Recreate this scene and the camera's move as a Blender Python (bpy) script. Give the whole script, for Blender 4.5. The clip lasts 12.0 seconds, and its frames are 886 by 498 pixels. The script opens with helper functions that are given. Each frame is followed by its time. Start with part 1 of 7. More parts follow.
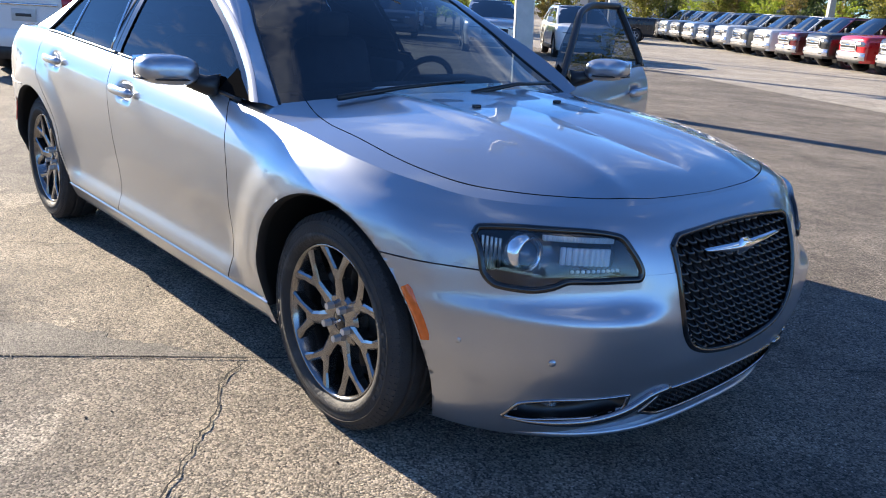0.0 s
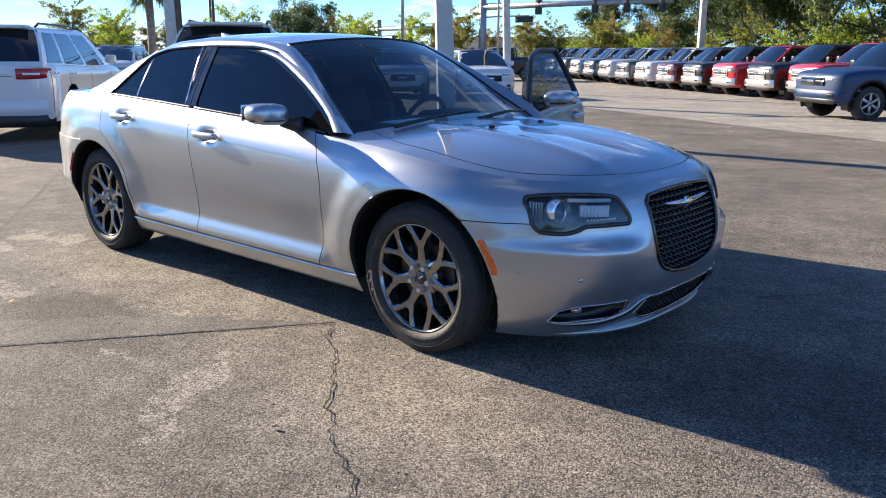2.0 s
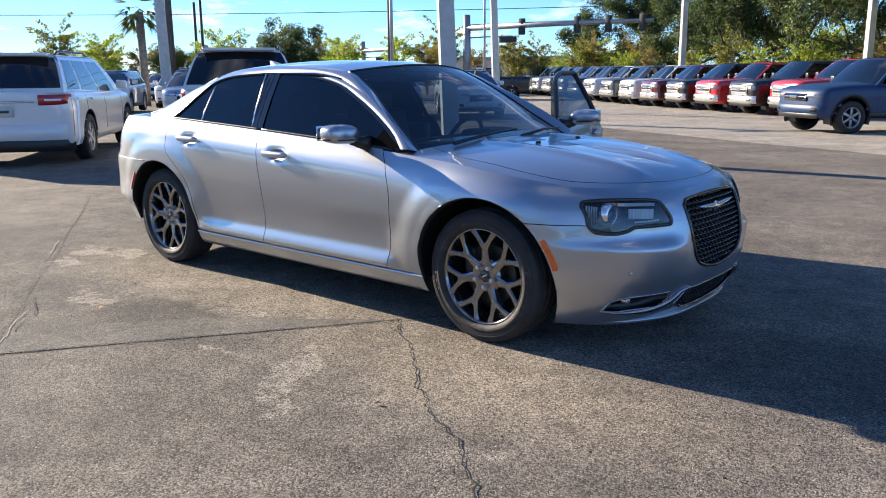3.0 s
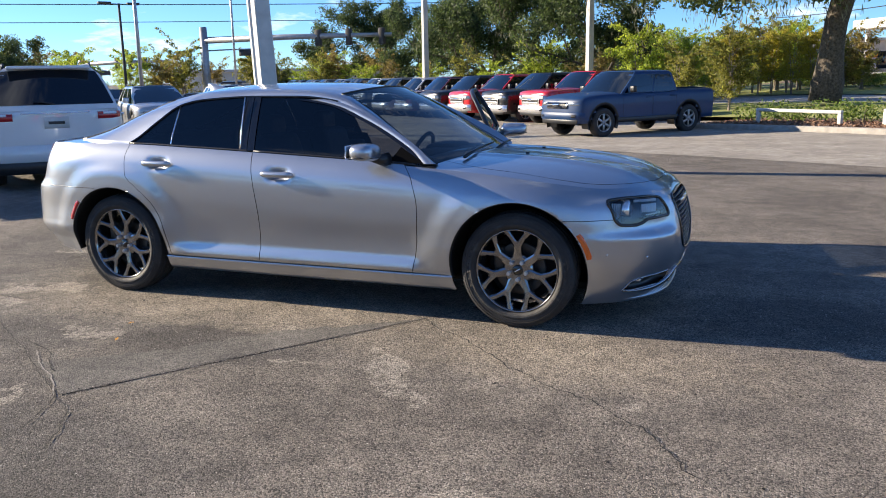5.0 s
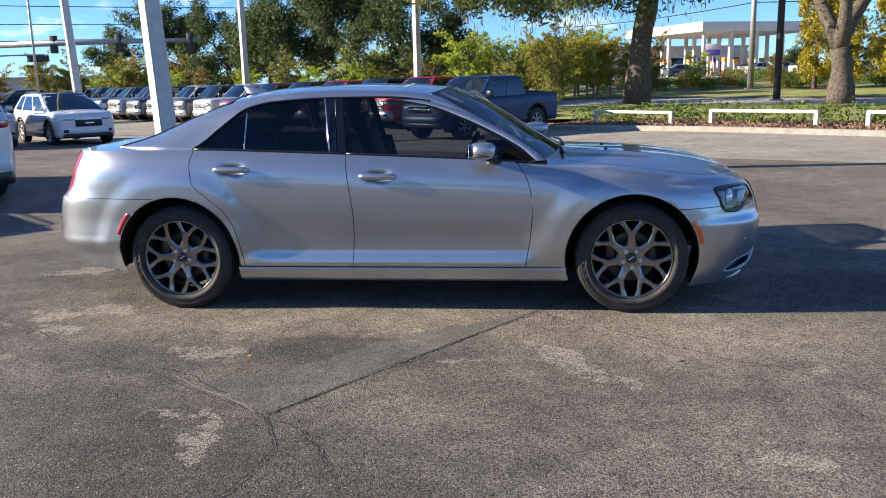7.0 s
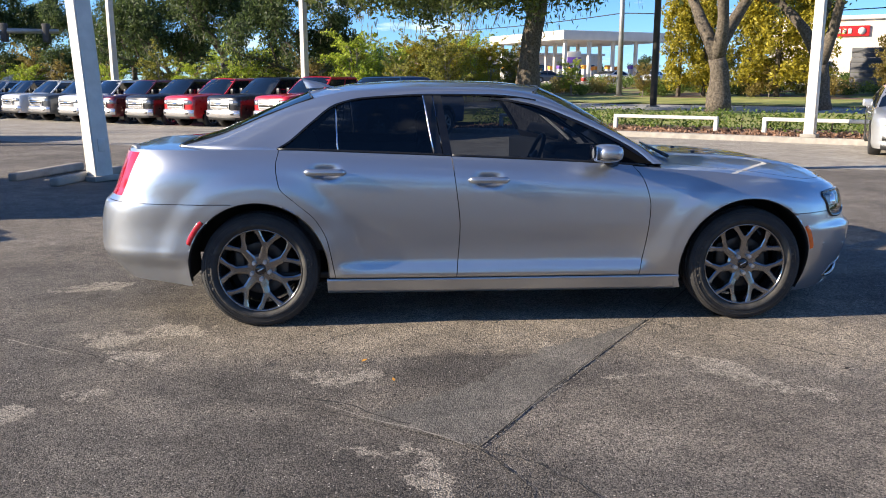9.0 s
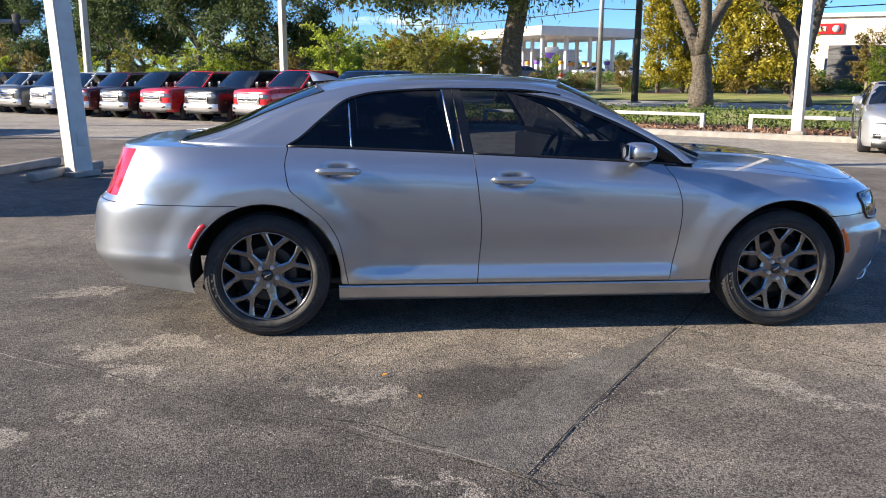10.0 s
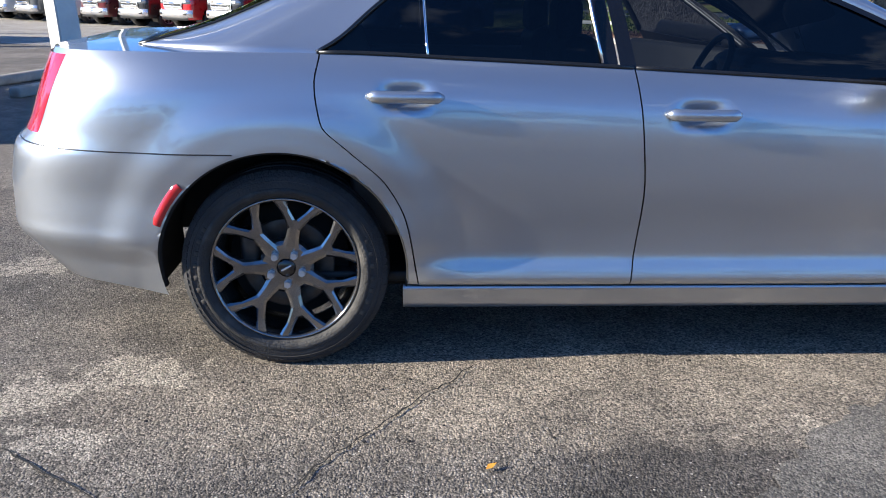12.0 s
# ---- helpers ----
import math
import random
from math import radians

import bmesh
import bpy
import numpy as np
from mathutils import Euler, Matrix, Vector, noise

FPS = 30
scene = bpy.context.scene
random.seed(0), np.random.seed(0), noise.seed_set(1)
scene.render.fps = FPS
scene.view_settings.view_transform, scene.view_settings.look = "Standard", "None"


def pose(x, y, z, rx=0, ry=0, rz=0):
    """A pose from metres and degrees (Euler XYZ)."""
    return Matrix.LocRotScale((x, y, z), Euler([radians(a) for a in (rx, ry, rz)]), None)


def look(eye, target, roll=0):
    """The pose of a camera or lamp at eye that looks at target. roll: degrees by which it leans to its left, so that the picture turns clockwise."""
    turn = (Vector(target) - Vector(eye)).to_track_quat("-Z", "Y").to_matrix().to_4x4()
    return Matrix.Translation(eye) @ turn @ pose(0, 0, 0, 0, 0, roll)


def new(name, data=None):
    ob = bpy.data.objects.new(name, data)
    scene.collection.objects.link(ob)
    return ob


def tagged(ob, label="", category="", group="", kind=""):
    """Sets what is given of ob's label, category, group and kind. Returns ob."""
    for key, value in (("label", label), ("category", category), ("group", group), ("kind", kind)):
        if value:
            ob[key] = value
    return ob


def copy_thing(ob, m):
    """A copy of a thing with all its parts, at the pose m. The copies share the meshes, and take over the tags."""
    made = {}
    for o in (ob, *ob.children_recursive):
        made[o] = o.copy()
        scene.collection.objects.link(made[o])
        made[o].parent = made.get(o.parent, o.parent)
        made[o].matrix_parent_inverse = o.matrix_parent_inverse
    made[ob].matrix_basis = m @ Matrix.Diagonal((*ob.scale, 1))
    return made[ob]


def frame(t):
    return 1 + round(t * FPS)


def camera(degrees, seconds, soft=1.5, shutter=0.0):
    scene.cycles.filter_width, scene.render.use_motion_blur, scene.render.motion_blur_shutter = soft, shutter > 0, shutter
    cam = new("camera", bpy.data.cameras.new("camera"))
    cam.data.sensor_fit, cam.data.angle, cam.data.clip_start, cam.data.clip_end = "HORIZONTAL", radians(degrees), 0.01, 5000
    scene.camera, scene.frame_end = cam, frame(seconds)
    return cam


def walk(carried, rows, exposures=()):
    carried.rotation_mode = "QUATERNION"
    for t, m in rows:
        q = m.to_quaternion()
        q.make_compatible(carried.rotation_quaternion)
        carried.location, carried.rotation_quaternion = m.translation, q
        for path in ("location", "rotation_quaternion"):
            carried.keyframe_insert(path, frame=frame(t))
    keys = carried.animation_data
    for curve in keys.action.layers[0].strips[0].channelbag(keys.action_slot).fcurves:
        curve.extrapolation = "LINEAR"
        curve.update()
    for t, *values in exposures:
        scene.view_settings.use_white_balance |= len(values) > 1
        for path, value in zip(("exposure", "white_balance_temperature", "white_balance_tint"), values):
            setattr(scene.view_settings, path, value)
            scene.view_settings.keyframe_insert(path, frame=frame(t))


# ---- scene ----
import collections
cam = camera(56.9, 12.0, soft=1.0)
PATH = [
    (0, (3.606, -2.278, 1.385), (2.173, -1.01, 0.801), 3.2),
    (0.5, (3.766, -2.607, 1.391), (2.328, -1.318, 0.868), 1.6),
    (1, (3.899, -2.927, 1.401), (2.524, -1.564, 0.898), 1.0),
    (1.5, (4.029, -3.228, 1.399), (2.69, -1.827, 0.903), 0.6),
    (2, (4.076, -3.578, 1.404), (2.782, -2.128, 0.93), 0.2),
    (2.5, (4.119, -3.918, 1.411), (2.835, -2.45, 0.969), 0.1),
    (2.7, (4.134, -4.041, 1.418), (2.852, -2.569, 0.982), -0.1),
    (4.3, (3.451, -5.129, 1.526), (2.448, -3.447, 1.12), -2.2),
    (4.5, (3.297, -5.252, 1.511), (2.391, -3.516, 1.104), -1.7),
    (5, (2.902, -5.586, 1.528), (2.181, -3.766, 1.117), -1.1),
    (5.5, (2.448, -5.778, 1.523), (1.828, -3.922, 1.112), -1.5),
    (6, (1.958, -5.989, 1.516), (1.495, -4.086, 1.108), -1.3),
    (6.5, (1.468, -6.105, 1.511), (1.114, -4.179, 1.104), -1.4),
    (7, (0.963, -6.165, 1.522), (0.718, -4.222, 1.117), -1.4),
    (7.2, (0.734, -6.21, 1.516), (0.548, -4.259, 1.117), -1.3),
    (8.8, (-0.561, -5.943, 1.522), (-0.493, -3.986, 1.119), -0.3),
    (9, (-0.648, -5.871, 1.509), (-0.548, -3.915, 1.105), -0.1),
    (9.5, (-0.769, -5.716, 1.507), (-0.642, -3.764, 1.094), 0.1),
    (10, (-0.891, -5.537, 1.498), (-0.731, -3.587, 1.082), 0.3),
    (10.5, (-0.948, -5.102, 1.447), (-0.793, -3.159, 1.001), 0.2),
    (11, (-0.987, -4.629, 1.413), (-0.874, -2.697, 0.907), 0.2),
    (11.5, (-1.051, -4.138, 1.379), (-0.938, -2.235, 0.776), 0.2),
    (12, (-1.099, -3.623, 1.313), (-1.012, -1.721, 0.701), 0.7),
]
walk(cam, [(t, look(eye, target, roll)) for t, eye, target, roll in PATH], exposures=((0, 1.62, 6500, 10), (1.0, 1.46, 6500, 10), (2.2, 1.38, 6550, 10), (4.5, 1.24, 6600, 10), (7.0, 1.22, 6500, 10), (10.0, 1.25, 6400, 10), (11.2, 1.30, 6050, 9), (12, 1.45, 5850, 8)))

# ---- light ----
SUN_EL, SUN_AZ = 20.0, 5.0   # height of the sun; the way its light travels, from +x towards +y
world = bpy.data.worlds.new("sky")
scene.world = world
world.use_nodes = True
wn = world.node_tree
sky = wn.nodes.new("ShaderNodeTexSky")
sky.sky_type = "NISHITA"
sky.sun_disc = False
sky.sun_elevation = radians(SUN_EL)
sky.sun_rotation = radians(270.0 - SUN_AZ)
sky.altitude = 1500
sky.air_density, sky.dust_density, sky.ozone_density = 0.9, 0.0, 4.0
cool = wn.nodes.new("ShaderNodeMixRGB")
cool.blend_type = "MULTIPLY"
cool.inputs["Fac"].default_value = 1.0
cool.inputs["Color2"].default_value = (0.66, 0.90, 1.16, 1)
wn.links.new(sky.outputs["Color"], cool.inputs["Color1"])
# thin broken clouds over the whole sky
tcw = wn.nodes.new("ShaderNodeTexCoord")
sp = wn.nodes.new("ShaderNodeSeparateXYZ")
wn.links.new(tcw.outputs["Generated"], sp.inputs["Vector"])
low = wn.nodes.new("ShaderNodeMath")
low.operation = "MAXIMUM"
low.inputs[1].default_value = 0.0
wn.links.new(sp.outputs["Z"], low.inputs[0])
den = wn.nodes.new("ShaderNodeMath")
den.inputs[1].default_value = 0.22
wn.links.new(low.outputs["Value"], den.inputs[0])
flat = wn.nodes.new("ShaderNodeCombineXYZ")
for ax in ("X", "Y"):
    dv = wn.nodes.new("ShaderNodeMath")
    dv.operation = "DIVIDE"
    wn.links.new(sp.outputs[ax], dv.inputs[0])
    wn.links.new(den.outputs["Value"], dv.inputs[1])
    wn.links.new(dv.outputs["Value"], flat.inputs[ax])
cn = wn.nodes.new("ShaderNodeTexNoise")
cn.inputs["Scale"].default_value, cn.inputs["Detail"].default_value, cn.inputs["Roughness"].default_value = 2.2, 9.0, 0.62
wn.links.new(flat.outputs["Vector"], cn.inputs["Vector"])
cr = wn.nodes.new("ShaderNodeValToRGB")
cr.color_ramp.elements[0].position, cr.color_ramp.elements[1].position = 0.56, 0.74
cr.color_ramp.elements[1].color = (0.85, 0.85, 0.85, 1)
wn.links.new(cn.outputs["Fac"], cr.inputs["Fac"])
cl = wn.nodes.new("ShaderNodeMixRGB")
cl.inputs["Color2"].default_value = (9.0, 9.1, 9.3, 1)
wn.links.new(cr.outputs["Color"], cl.inputs["Fac"])
wn.links.new(cool.outputs["Color"], cl.inputs["Color1"])
wn.links.new(cl.outputs["Color"], wn.nodes["Background"].inputs["Color"])
wn.nodes["Background"].inputs["Strength"].default_value = 0.078
sun = new("sun", bpy.data.lights.new("sun", "SUN"))
sun.data.energy, sun.data.angle, sun.data.color = 5.0, radians(0.55), (1.0, 0.87, 0.69)
sun_dir = Vector((math.cos(radians(SUN_AZ)) * math.cos(radians(SUN_EL)), math.sin(radians(SUN_AZ)) * math.cos(radians(SUN_EL)), -math.sin(radians(SUN_EL))))
sun.matrix_world = look((-30, -3, 12), Vector((-30, -3, 12)) + sun_dir)


# ---- materials ----
def material(name, color, rough=0.5, metal=0.0, coat=0.0, spec=0.5, vary=0.0, scale=8.0, bump=0.0, bump_scale=60.0, per_object=0.0, emit=0.0, second=None, mixlo=0.45, mixhi=0.6):
    """A principled material with noise in its colour, roughness and relief, in object space."""
    m = bpy.data.materials.new(name)
    m.use_nodes = True
    nt = m.node_tree
    p = nt.nodes["Principled BSDF"]
    p.inputs["Base Color"].default_value = (*color, 1)
    p.inputs["Roughness"].default_value = rough
    p.inputs["Metallic"].default_value = metal
    p.inputs["Coat Weight"].default_value = coat
    p.inputs["Coat Roughness"].default_value = 0.03
    p.inputs["Specular IOR Level"].default_value = spec
    if emit:
        p.inputs["Emission Color"].default_value = (*color, 1)
        p.inputs["Emission Strength"].default_value = emit
    if vary or bump or second:
        tc = nt.nodes.new("ShaderNodeTexCoord")
    if vary or second:
        n = nt.nodes.new("ShaderNodeTexNoise")
        n.inputs["Scale"].default_value, n.inputs["Detail"].default_value = scale, 8.0
        nt.links.new(tc.outputs["Object"], n.inputs["Vector"])
        r = nt.nodes.new("ShaderNodeValToRGB")
        if second:
            r.color_ramp.elements[0].position, r.color_ramp.elements[1].position = mixlo, mixhi
            r.color_ramp.elements[0].color, r.color_ramp.elements[1].color = (*color, 1), (*second, 1)
        else:
            r.color_ramp.elements[0].position, r.color_ramp.elements[1].position = 0.3, 0.7
            r.color_ramp.elements[0].color = (*[c * (1 - vary) for c in color], 1)
            r.color_ramp.elements[1].color = (*[min(1, c * (1 + vary)) for c in color], 1)
        nt.links.new(n.outputs["Fac"], r.inputs["Fac"])
        out = r.outputs["Color"]
        if per_object:
            oi = nt.nodes.new("ShaderNodeObjectInfo")
            hs = nt.nodes.new("ShaderNodeHueSaturation")
            mr = nt.nodes.new("ShaderNodeMapRange")
            mr.inputs["To Min"].default_value, mr.inputs["To Max"].default_value = 1 - per_object, 1 + per_object
            nt.links.new(oi.outputs["Random"], mr.inputs["Value"])
            nt.links.new(mr.outputs["Result"], hs.inputs["Value"])
            nt.links.new(out, hs.inputs["Color"])
            out = hs.outputs["Color"]
        nt.links.new(out, p.inputs["Base Color"])
    if bump:
        n2 = nt.nodes.new("ShaderNodeTexNoise")
        n2.inputs["Scale"].default_value, n2.inputs["Detail"].default_value = bump_scale, 6.0
        nt.links.new(tc.outputs["Object"], n2.inputs["Vector"])
        b = nt.nodes.new("ShaderNodeBump")
        b.inputs["Strength"].default_value, b.inputs["Distance"].default_value = bump, 0.02
        nt.links.new(n2.outputs["Fac"], b.inputs["Height"])
        nt.links.new(b.outputs["Normal"], p.inputs["Normal"])
    return m


def car_paint(name, color, metal=0.75, rough=0.33, coat=1.0, flake=0.10, dust=0.05):
    """Metallic car paint: flakes under a clear coat, and a thin uneven film of dust."""
    m = bpy.data.materials.new(name)
    m.use_nodes = True
    nt = m.node_tree
    p = nt.nodes["Principled BSDF"]
    p.inputs["Metallic"].default_value, p.inputs["Coat Weight"].default_value = metal, coat
    p.inputs["Coat Roughness"].default_value = 0.02
    p.inputs["Coat IOR"].default_value = 1.65
    tc = nt.nodes.new("ShaderNodeTexCoord")
    v = nt.nodes.new("ShaderNodeTexVoronoi")
    v.inputs["Scale"].default_value = 900.0
    nt.links.new(tc.outputs["Object"], v.inputs["Vector"])
    mx = nt.nodes.new("ShaderNodeMixRGB")
    mx.inputs["Color1"].default_value = (*[c * (1 - flake) for c in color], 1)
    mx.inputs["Color2"].default_value = (*[min(1, c * (1 + flake)) for c in color], 1)
    sep = nt.nodes.new("ShaderNodeSeparateColor")
    nt.links.new(v.outputs["Color"], sep.inputs["Color"])
    nt.links.new(sep.outputs["Red"], mx.inputs["Fac"])
    n = nt.nodes.new("ShaderNodeTexNoise")
    n.inputs["Scale"].default_value, n.inputs["Detail"].default_value = 3.5, 6.0
    nt.links.new(tc.outputs["Object"], n.inputs["Vector"])
    mr = nt.nodes.new("ShaderNodeMapRange")
    mr.inputs["From Min"].default_value, mr.inputs["From Max"].default_value = 0.3, 0.7
    mr.inputs["To Min"].default_value, mr.inputs["To Max"].default_value = rough - dust, rough + dust
    nt.links.new(n.outputs["Fac"], mr.inputs["Value"])
    nt.links.new(mr.outputs["Result"], p.inputs["Roughness"])
    nt.links.new(mx.outputs["Color"], p.inputs["Base Color"])
    return m


def glass_material(name, tint, gloss=0.06, rough=0.0):
    """A thin tinted pane: light passes through with the tint, and the surface mirrors by Fresnel."""
    m = bpy.data.materials.new(name)
    m.use_nodes = True
    nt = m.node_tree
    nt.nodes.remove(nt.nodes["Principled BSDF"])
    out = nt.nodes["Material Output"]
    tr = nt.nodes.new("ShaderNodeBsdfTransparent")
    tr.inputs["Color"].default_value = (*tint, 1)
    gl = nt.nodes.new("ShaderNodeBsdfGlossy")
    gl.inputs["Roughness"].default_value = rough
    fr = nt.nodes.new("ShaderNodeFresnel")
    fr.inputs["IOR"].default_value = 1.5
    ad = nt.nodes.new("ShaderNodeMath")
    ad.operation, ad.use_clamp = "ADD", True
    ad.inputs[1].default_value = gloss
    nt.links.new(fr.outputs["Fac"], ad.inputs[0])
    mx = nt.nodes.new("ShaderNodeMixShader")
    nt.links.new(ad.outputs["Value"], mx.inputs["Fac"])
    nt.links.new(tr.outputs["BSDF"], mx.inputs[1])
    nt.links.new(gl.outputs["BSDF"], mx.inputs[2])
    nt.links.new(mx.outputs["Shader"], out.inputs["Surface"])
    return m


SILVER = car_paint("silver_paint", (0.415, 0.443, 0.49), metal=0.84, rough=0.325, dust=0.006, flake=0.04)
BLACK_TRIM = material("black_trim", (0.012, 0.012, 0.013), 0.35, vary=0.3, scale=30)
BLACK_GLOSS = material("black_gloss", (0.008, 0.008, 0.009), 0.08, coat=0.5)
CHROME = material("chrome", (0.75, 0.75, 0.76), 0.08, 1.0)
DARK_CHROME = material("dark_chrome", (0.30, 0.30, 0.32), 0.14, 1.0)
RUBBER = material("tyre_rubber", (0.024, 0.023, 0.023), 0.75, vary=0.35, scale=14, bump=0.25, bump_scale=120)
TYRE_BROWN = material("tyre_dust", (0.045, 0.040, 0.034), 0.85, vary=0.4, scale=10)
SIDEWALL = material("scuffed_sidewall", (0.022, 0.021, 0.020), 0.7, second=(0.13, 0.118, 0.102), scale=6, mixlo=0.48, mixhi=0.78, bump=0.3, bump_scale=90)
ALLOY = material("graphite_alloy", (0.27, 0.262, 0.26), 0.18, 0.95, coat=0.4, vary=0.12, scale=20)
STEEL = material("brushed_steel", (0.42, 0.41, 0.40), 0.35, 1.0, vary=0.2, scale=25)
NUT = material("lug_steel", (0.62, 0.62, 0.62), 0.32, 0.6)
RUST = material("brake_iron", (0.07, 0.062, 0.056), 0.5, 0.8, vary=0.3, scale=20)
UNDER = material("underbody_black", (0.006, 0.006, 0.006), 0.8, vary=0.3)
MATT_BLACK = material("matt_black", (0.008, 0.008, 0.008), 1.0, spec=0.0)
INTERIOR = material("black_interior", (0.012, 0.012, 0.013), 0.55, vary=0.3, scale=12, bump=0.2, bump_scale=200)
LEATHER = material("black_leather", (0.05, 0.048, 0.046), 0.42, vary=0.25, scale=20, bump=0.25, bump_scale=180)
GREY_CLOTH = material("grey_trim", (0.20, 0.20, 0.20), 0.7, vary=0.15)
SIDE_GLASS = glass_material("tinted_glass", (0.135, 0.152, 0.172), 0.015)
WIND_GLASS = glass_material("windshield_glass", (0.16, 0.215, 0.265), 0.04)
LENS = glass_material("clear_lens", (0.95, 0.97, 0.99), 0.05)
FAR_GLASS = material("dark_car_glass", (0.004, 0.007, 0.012), 0.03, spec=0.6, coat=0.4, vary=0.2, scale=2)
AMBER = material("amber_lens", (0.75, 0.13, 0.015), 0.2, coat=0.6, vary=0.1, scale=60)
RED_LENS = material("red_lens", (0.42, 0.012, 0.018), 0.15, coat=0.8, vary=0.15, scale=40)
LAMP_WHITE = material("lamp_reflector", (0.84, 0.87, 0.90), 0.2, 0.1)
BRIGHTWORK = material("bright_chrome_trim", (0.72, 0.72, 0.73), 0.24, 0.75)
HEADLAMP = material("headlamp_lens", (0.22, 0.24, 0.27), 0.08, 0.6, coat=0.6, vary=0.25, scale=9)
BRIGHT = material("bright_reflector", (0.85, 0.87, 0.90), 0.12, 0.85)
HOUSING = material("lamp_housing", (0.10, 0.115, 0.135), 0.16, 0.6)
PROJECTOR = material("projector_lens", (0.10, 0.17, 0.25), 0.03, 0.2, coat=1.0)


# ---- building blocks ----
def thing(name, label, category, m=None, group="", kind=""):
    ob = new(name)
    ob.empty_display_size = 0.2
    if m is not None:
        ob.matrix_world = m
    return tagged(ob, label, category, group, kind)


def mesh_of(name, verts, faces, material, smooth=True):
    me = bpy.data.meshes.new(name)
    me.from_pydata([tuple(map(float, v)) for v in verts], [], faces)
    me.materials.append(material)
    me.polygons.foreach_set("use_smooth", [smooth] * len(me.polygons))
    me.update()
    return me


def link(name, me, parent=None, label="", m=None):
    ob = new(name, me)
    if parent is not None:
        ob.parent = parent
    if m is not None:
        ob.matrix_basis = m
    if label:
        ob["label"] = label
    return ob


def part(name, bm, material, parent=None, label="", smooth=True, m=None):
    me = bpy.data.meshes.new(name)
    bm.to_mesh(me)
    bm.free()
    me.materials.append(material)
    me.polygons.foreach_set("use_smooth", [smooth] * len(me.polygons))
    return link(name, me, parent, label, m)


def sharp(ob, degrees=35):
    """Keeps edges above the angle crisp under smooth shading."""
    bm = bmesh.new()
    bm.from_mesh(ob.data)
    for e in bm.edges:
        if len(e.link_faces) == 2 and e.calc_face_angle(0) > radians(degrees):
            e.smooth = False
    bm.to_mesh(ob.data)
    bm.free()
    return ob


def box(bm, c, s, bevel=0.0, m=None, seg=2):
    r = bmesh.ops.create_cube(bm, size=1.0)
    vs = r["verts"]
    bmesh.ops.scale(bm, vec=s, verts=vs)
    bmesh.ops.translate(bm, vec=c, verts=vs)
    if bevel:
        es = list({e for v in vs for e in v.link_edges})
        out = bmesh.ops.bevel(bm, geom=es, offset=bevel, segments=seg, profile=0.5, affect="EDGES")
        vs = list({v for f in out["faces"] for v in f.verts} | {v for v in vs if v.is_valid})
    if m is not None:
        bmesh.ops.transform(bm, matrix=m, verts=vs)
    return vs


def tube(bm, pts, radii, seg=8, cap=True):
    """A swept tube through pts, with a radius for each."""
    pts = [Vector(p) for p in pts]
    if not hasattr(radii, "__len__"):
        radii = [radii] * len(pts)
    rings, up = [], None
    for i, p in enumerate(pts):
        d = (pts[min(i + 1, len(pts) - 1)] - pts[max(i - 1, 0)]).normalized()
        if up is None:
            up = Vector((0, 0, 1)) if abs(d.z) < 0.9 else Vector((1, 0, 0))
        s = d.cross(up).normalized()
        up = s.cross(d).normalized()
        rings.append([bm.verts.new(p + float(radii[i]) * (math.cos(a) * s + math.sin(a) * up)) for a in (2 * math.pi * k / seg for k in range(seg))])
    for a, b in zip(rings, rings[1:]):
        for k in range(seg):
            bm.faces.new((a[k], a[(k + 1) % seg], b[(k + 1) % seg], b[k]))
    if cap:
        bm.faces.new(rings[0][::-1])
        bm.faces.new(rings[-1])


def lathe(bm, profile, seg=48, axis="y", centre=(0, 0, 0), closed=False):
    """Turns a profile of (along the axis, radius) round the axis."""
    rings = []
    for a, r in profile:
        ring = []
        for k in range(seg):
            t = 2 * math.pi * k / seg
            c, s = r * math.cos(t), r * math.sin(t)
            p = (c, a, s) if axis == "y" else ((a, c, s) if axis == "x" else (c, s, a))
            ring.append(bm.verts.new(Vector(p) + Vector(centre)))
        rings.append(ring)
    pairs = list(zip(rings, rings[1:])) + ([(rings[-1], rings[0])] if closed else [])
    for a, b in pairs:
        for k in range(seg):
            bm.faces.new((a[k], a[(k + 1) % seg], b[(k + 1) % seg], b[k]))
    return rings


def grid_faces(nu, nv, flip=False):
    out = []
    for i in range(nu - 1):
        for j in range(nv - 1):
            a, b, c, d = i * nv + j, (i + 1) * nv + j, (i + 1) * nv + j + 1, i * nv + j + 1
            out.append((d, c, b, a) if flip else (a, b, c, d))
    return out


def outward(me, centre):
    """Turns an open sheet's faces away from a point inside it."""
    n, a, c = np.zeros(3 * len(me.polygons)), np.zeros(len(me.polygons)), np.zeros(3 * len(me.polygons))
    me.polygons.foreach_get("normal", n), me.polygons.foreach_get("area", a), me.polygons.foreach_get("center", c)
    if float(((n.reshape(-1, 3) * (c.reshape(-1, 3) - np.array(centre))).sum(axis=1) * a).sum()) < 0:
        me.flip_normals()
    return me


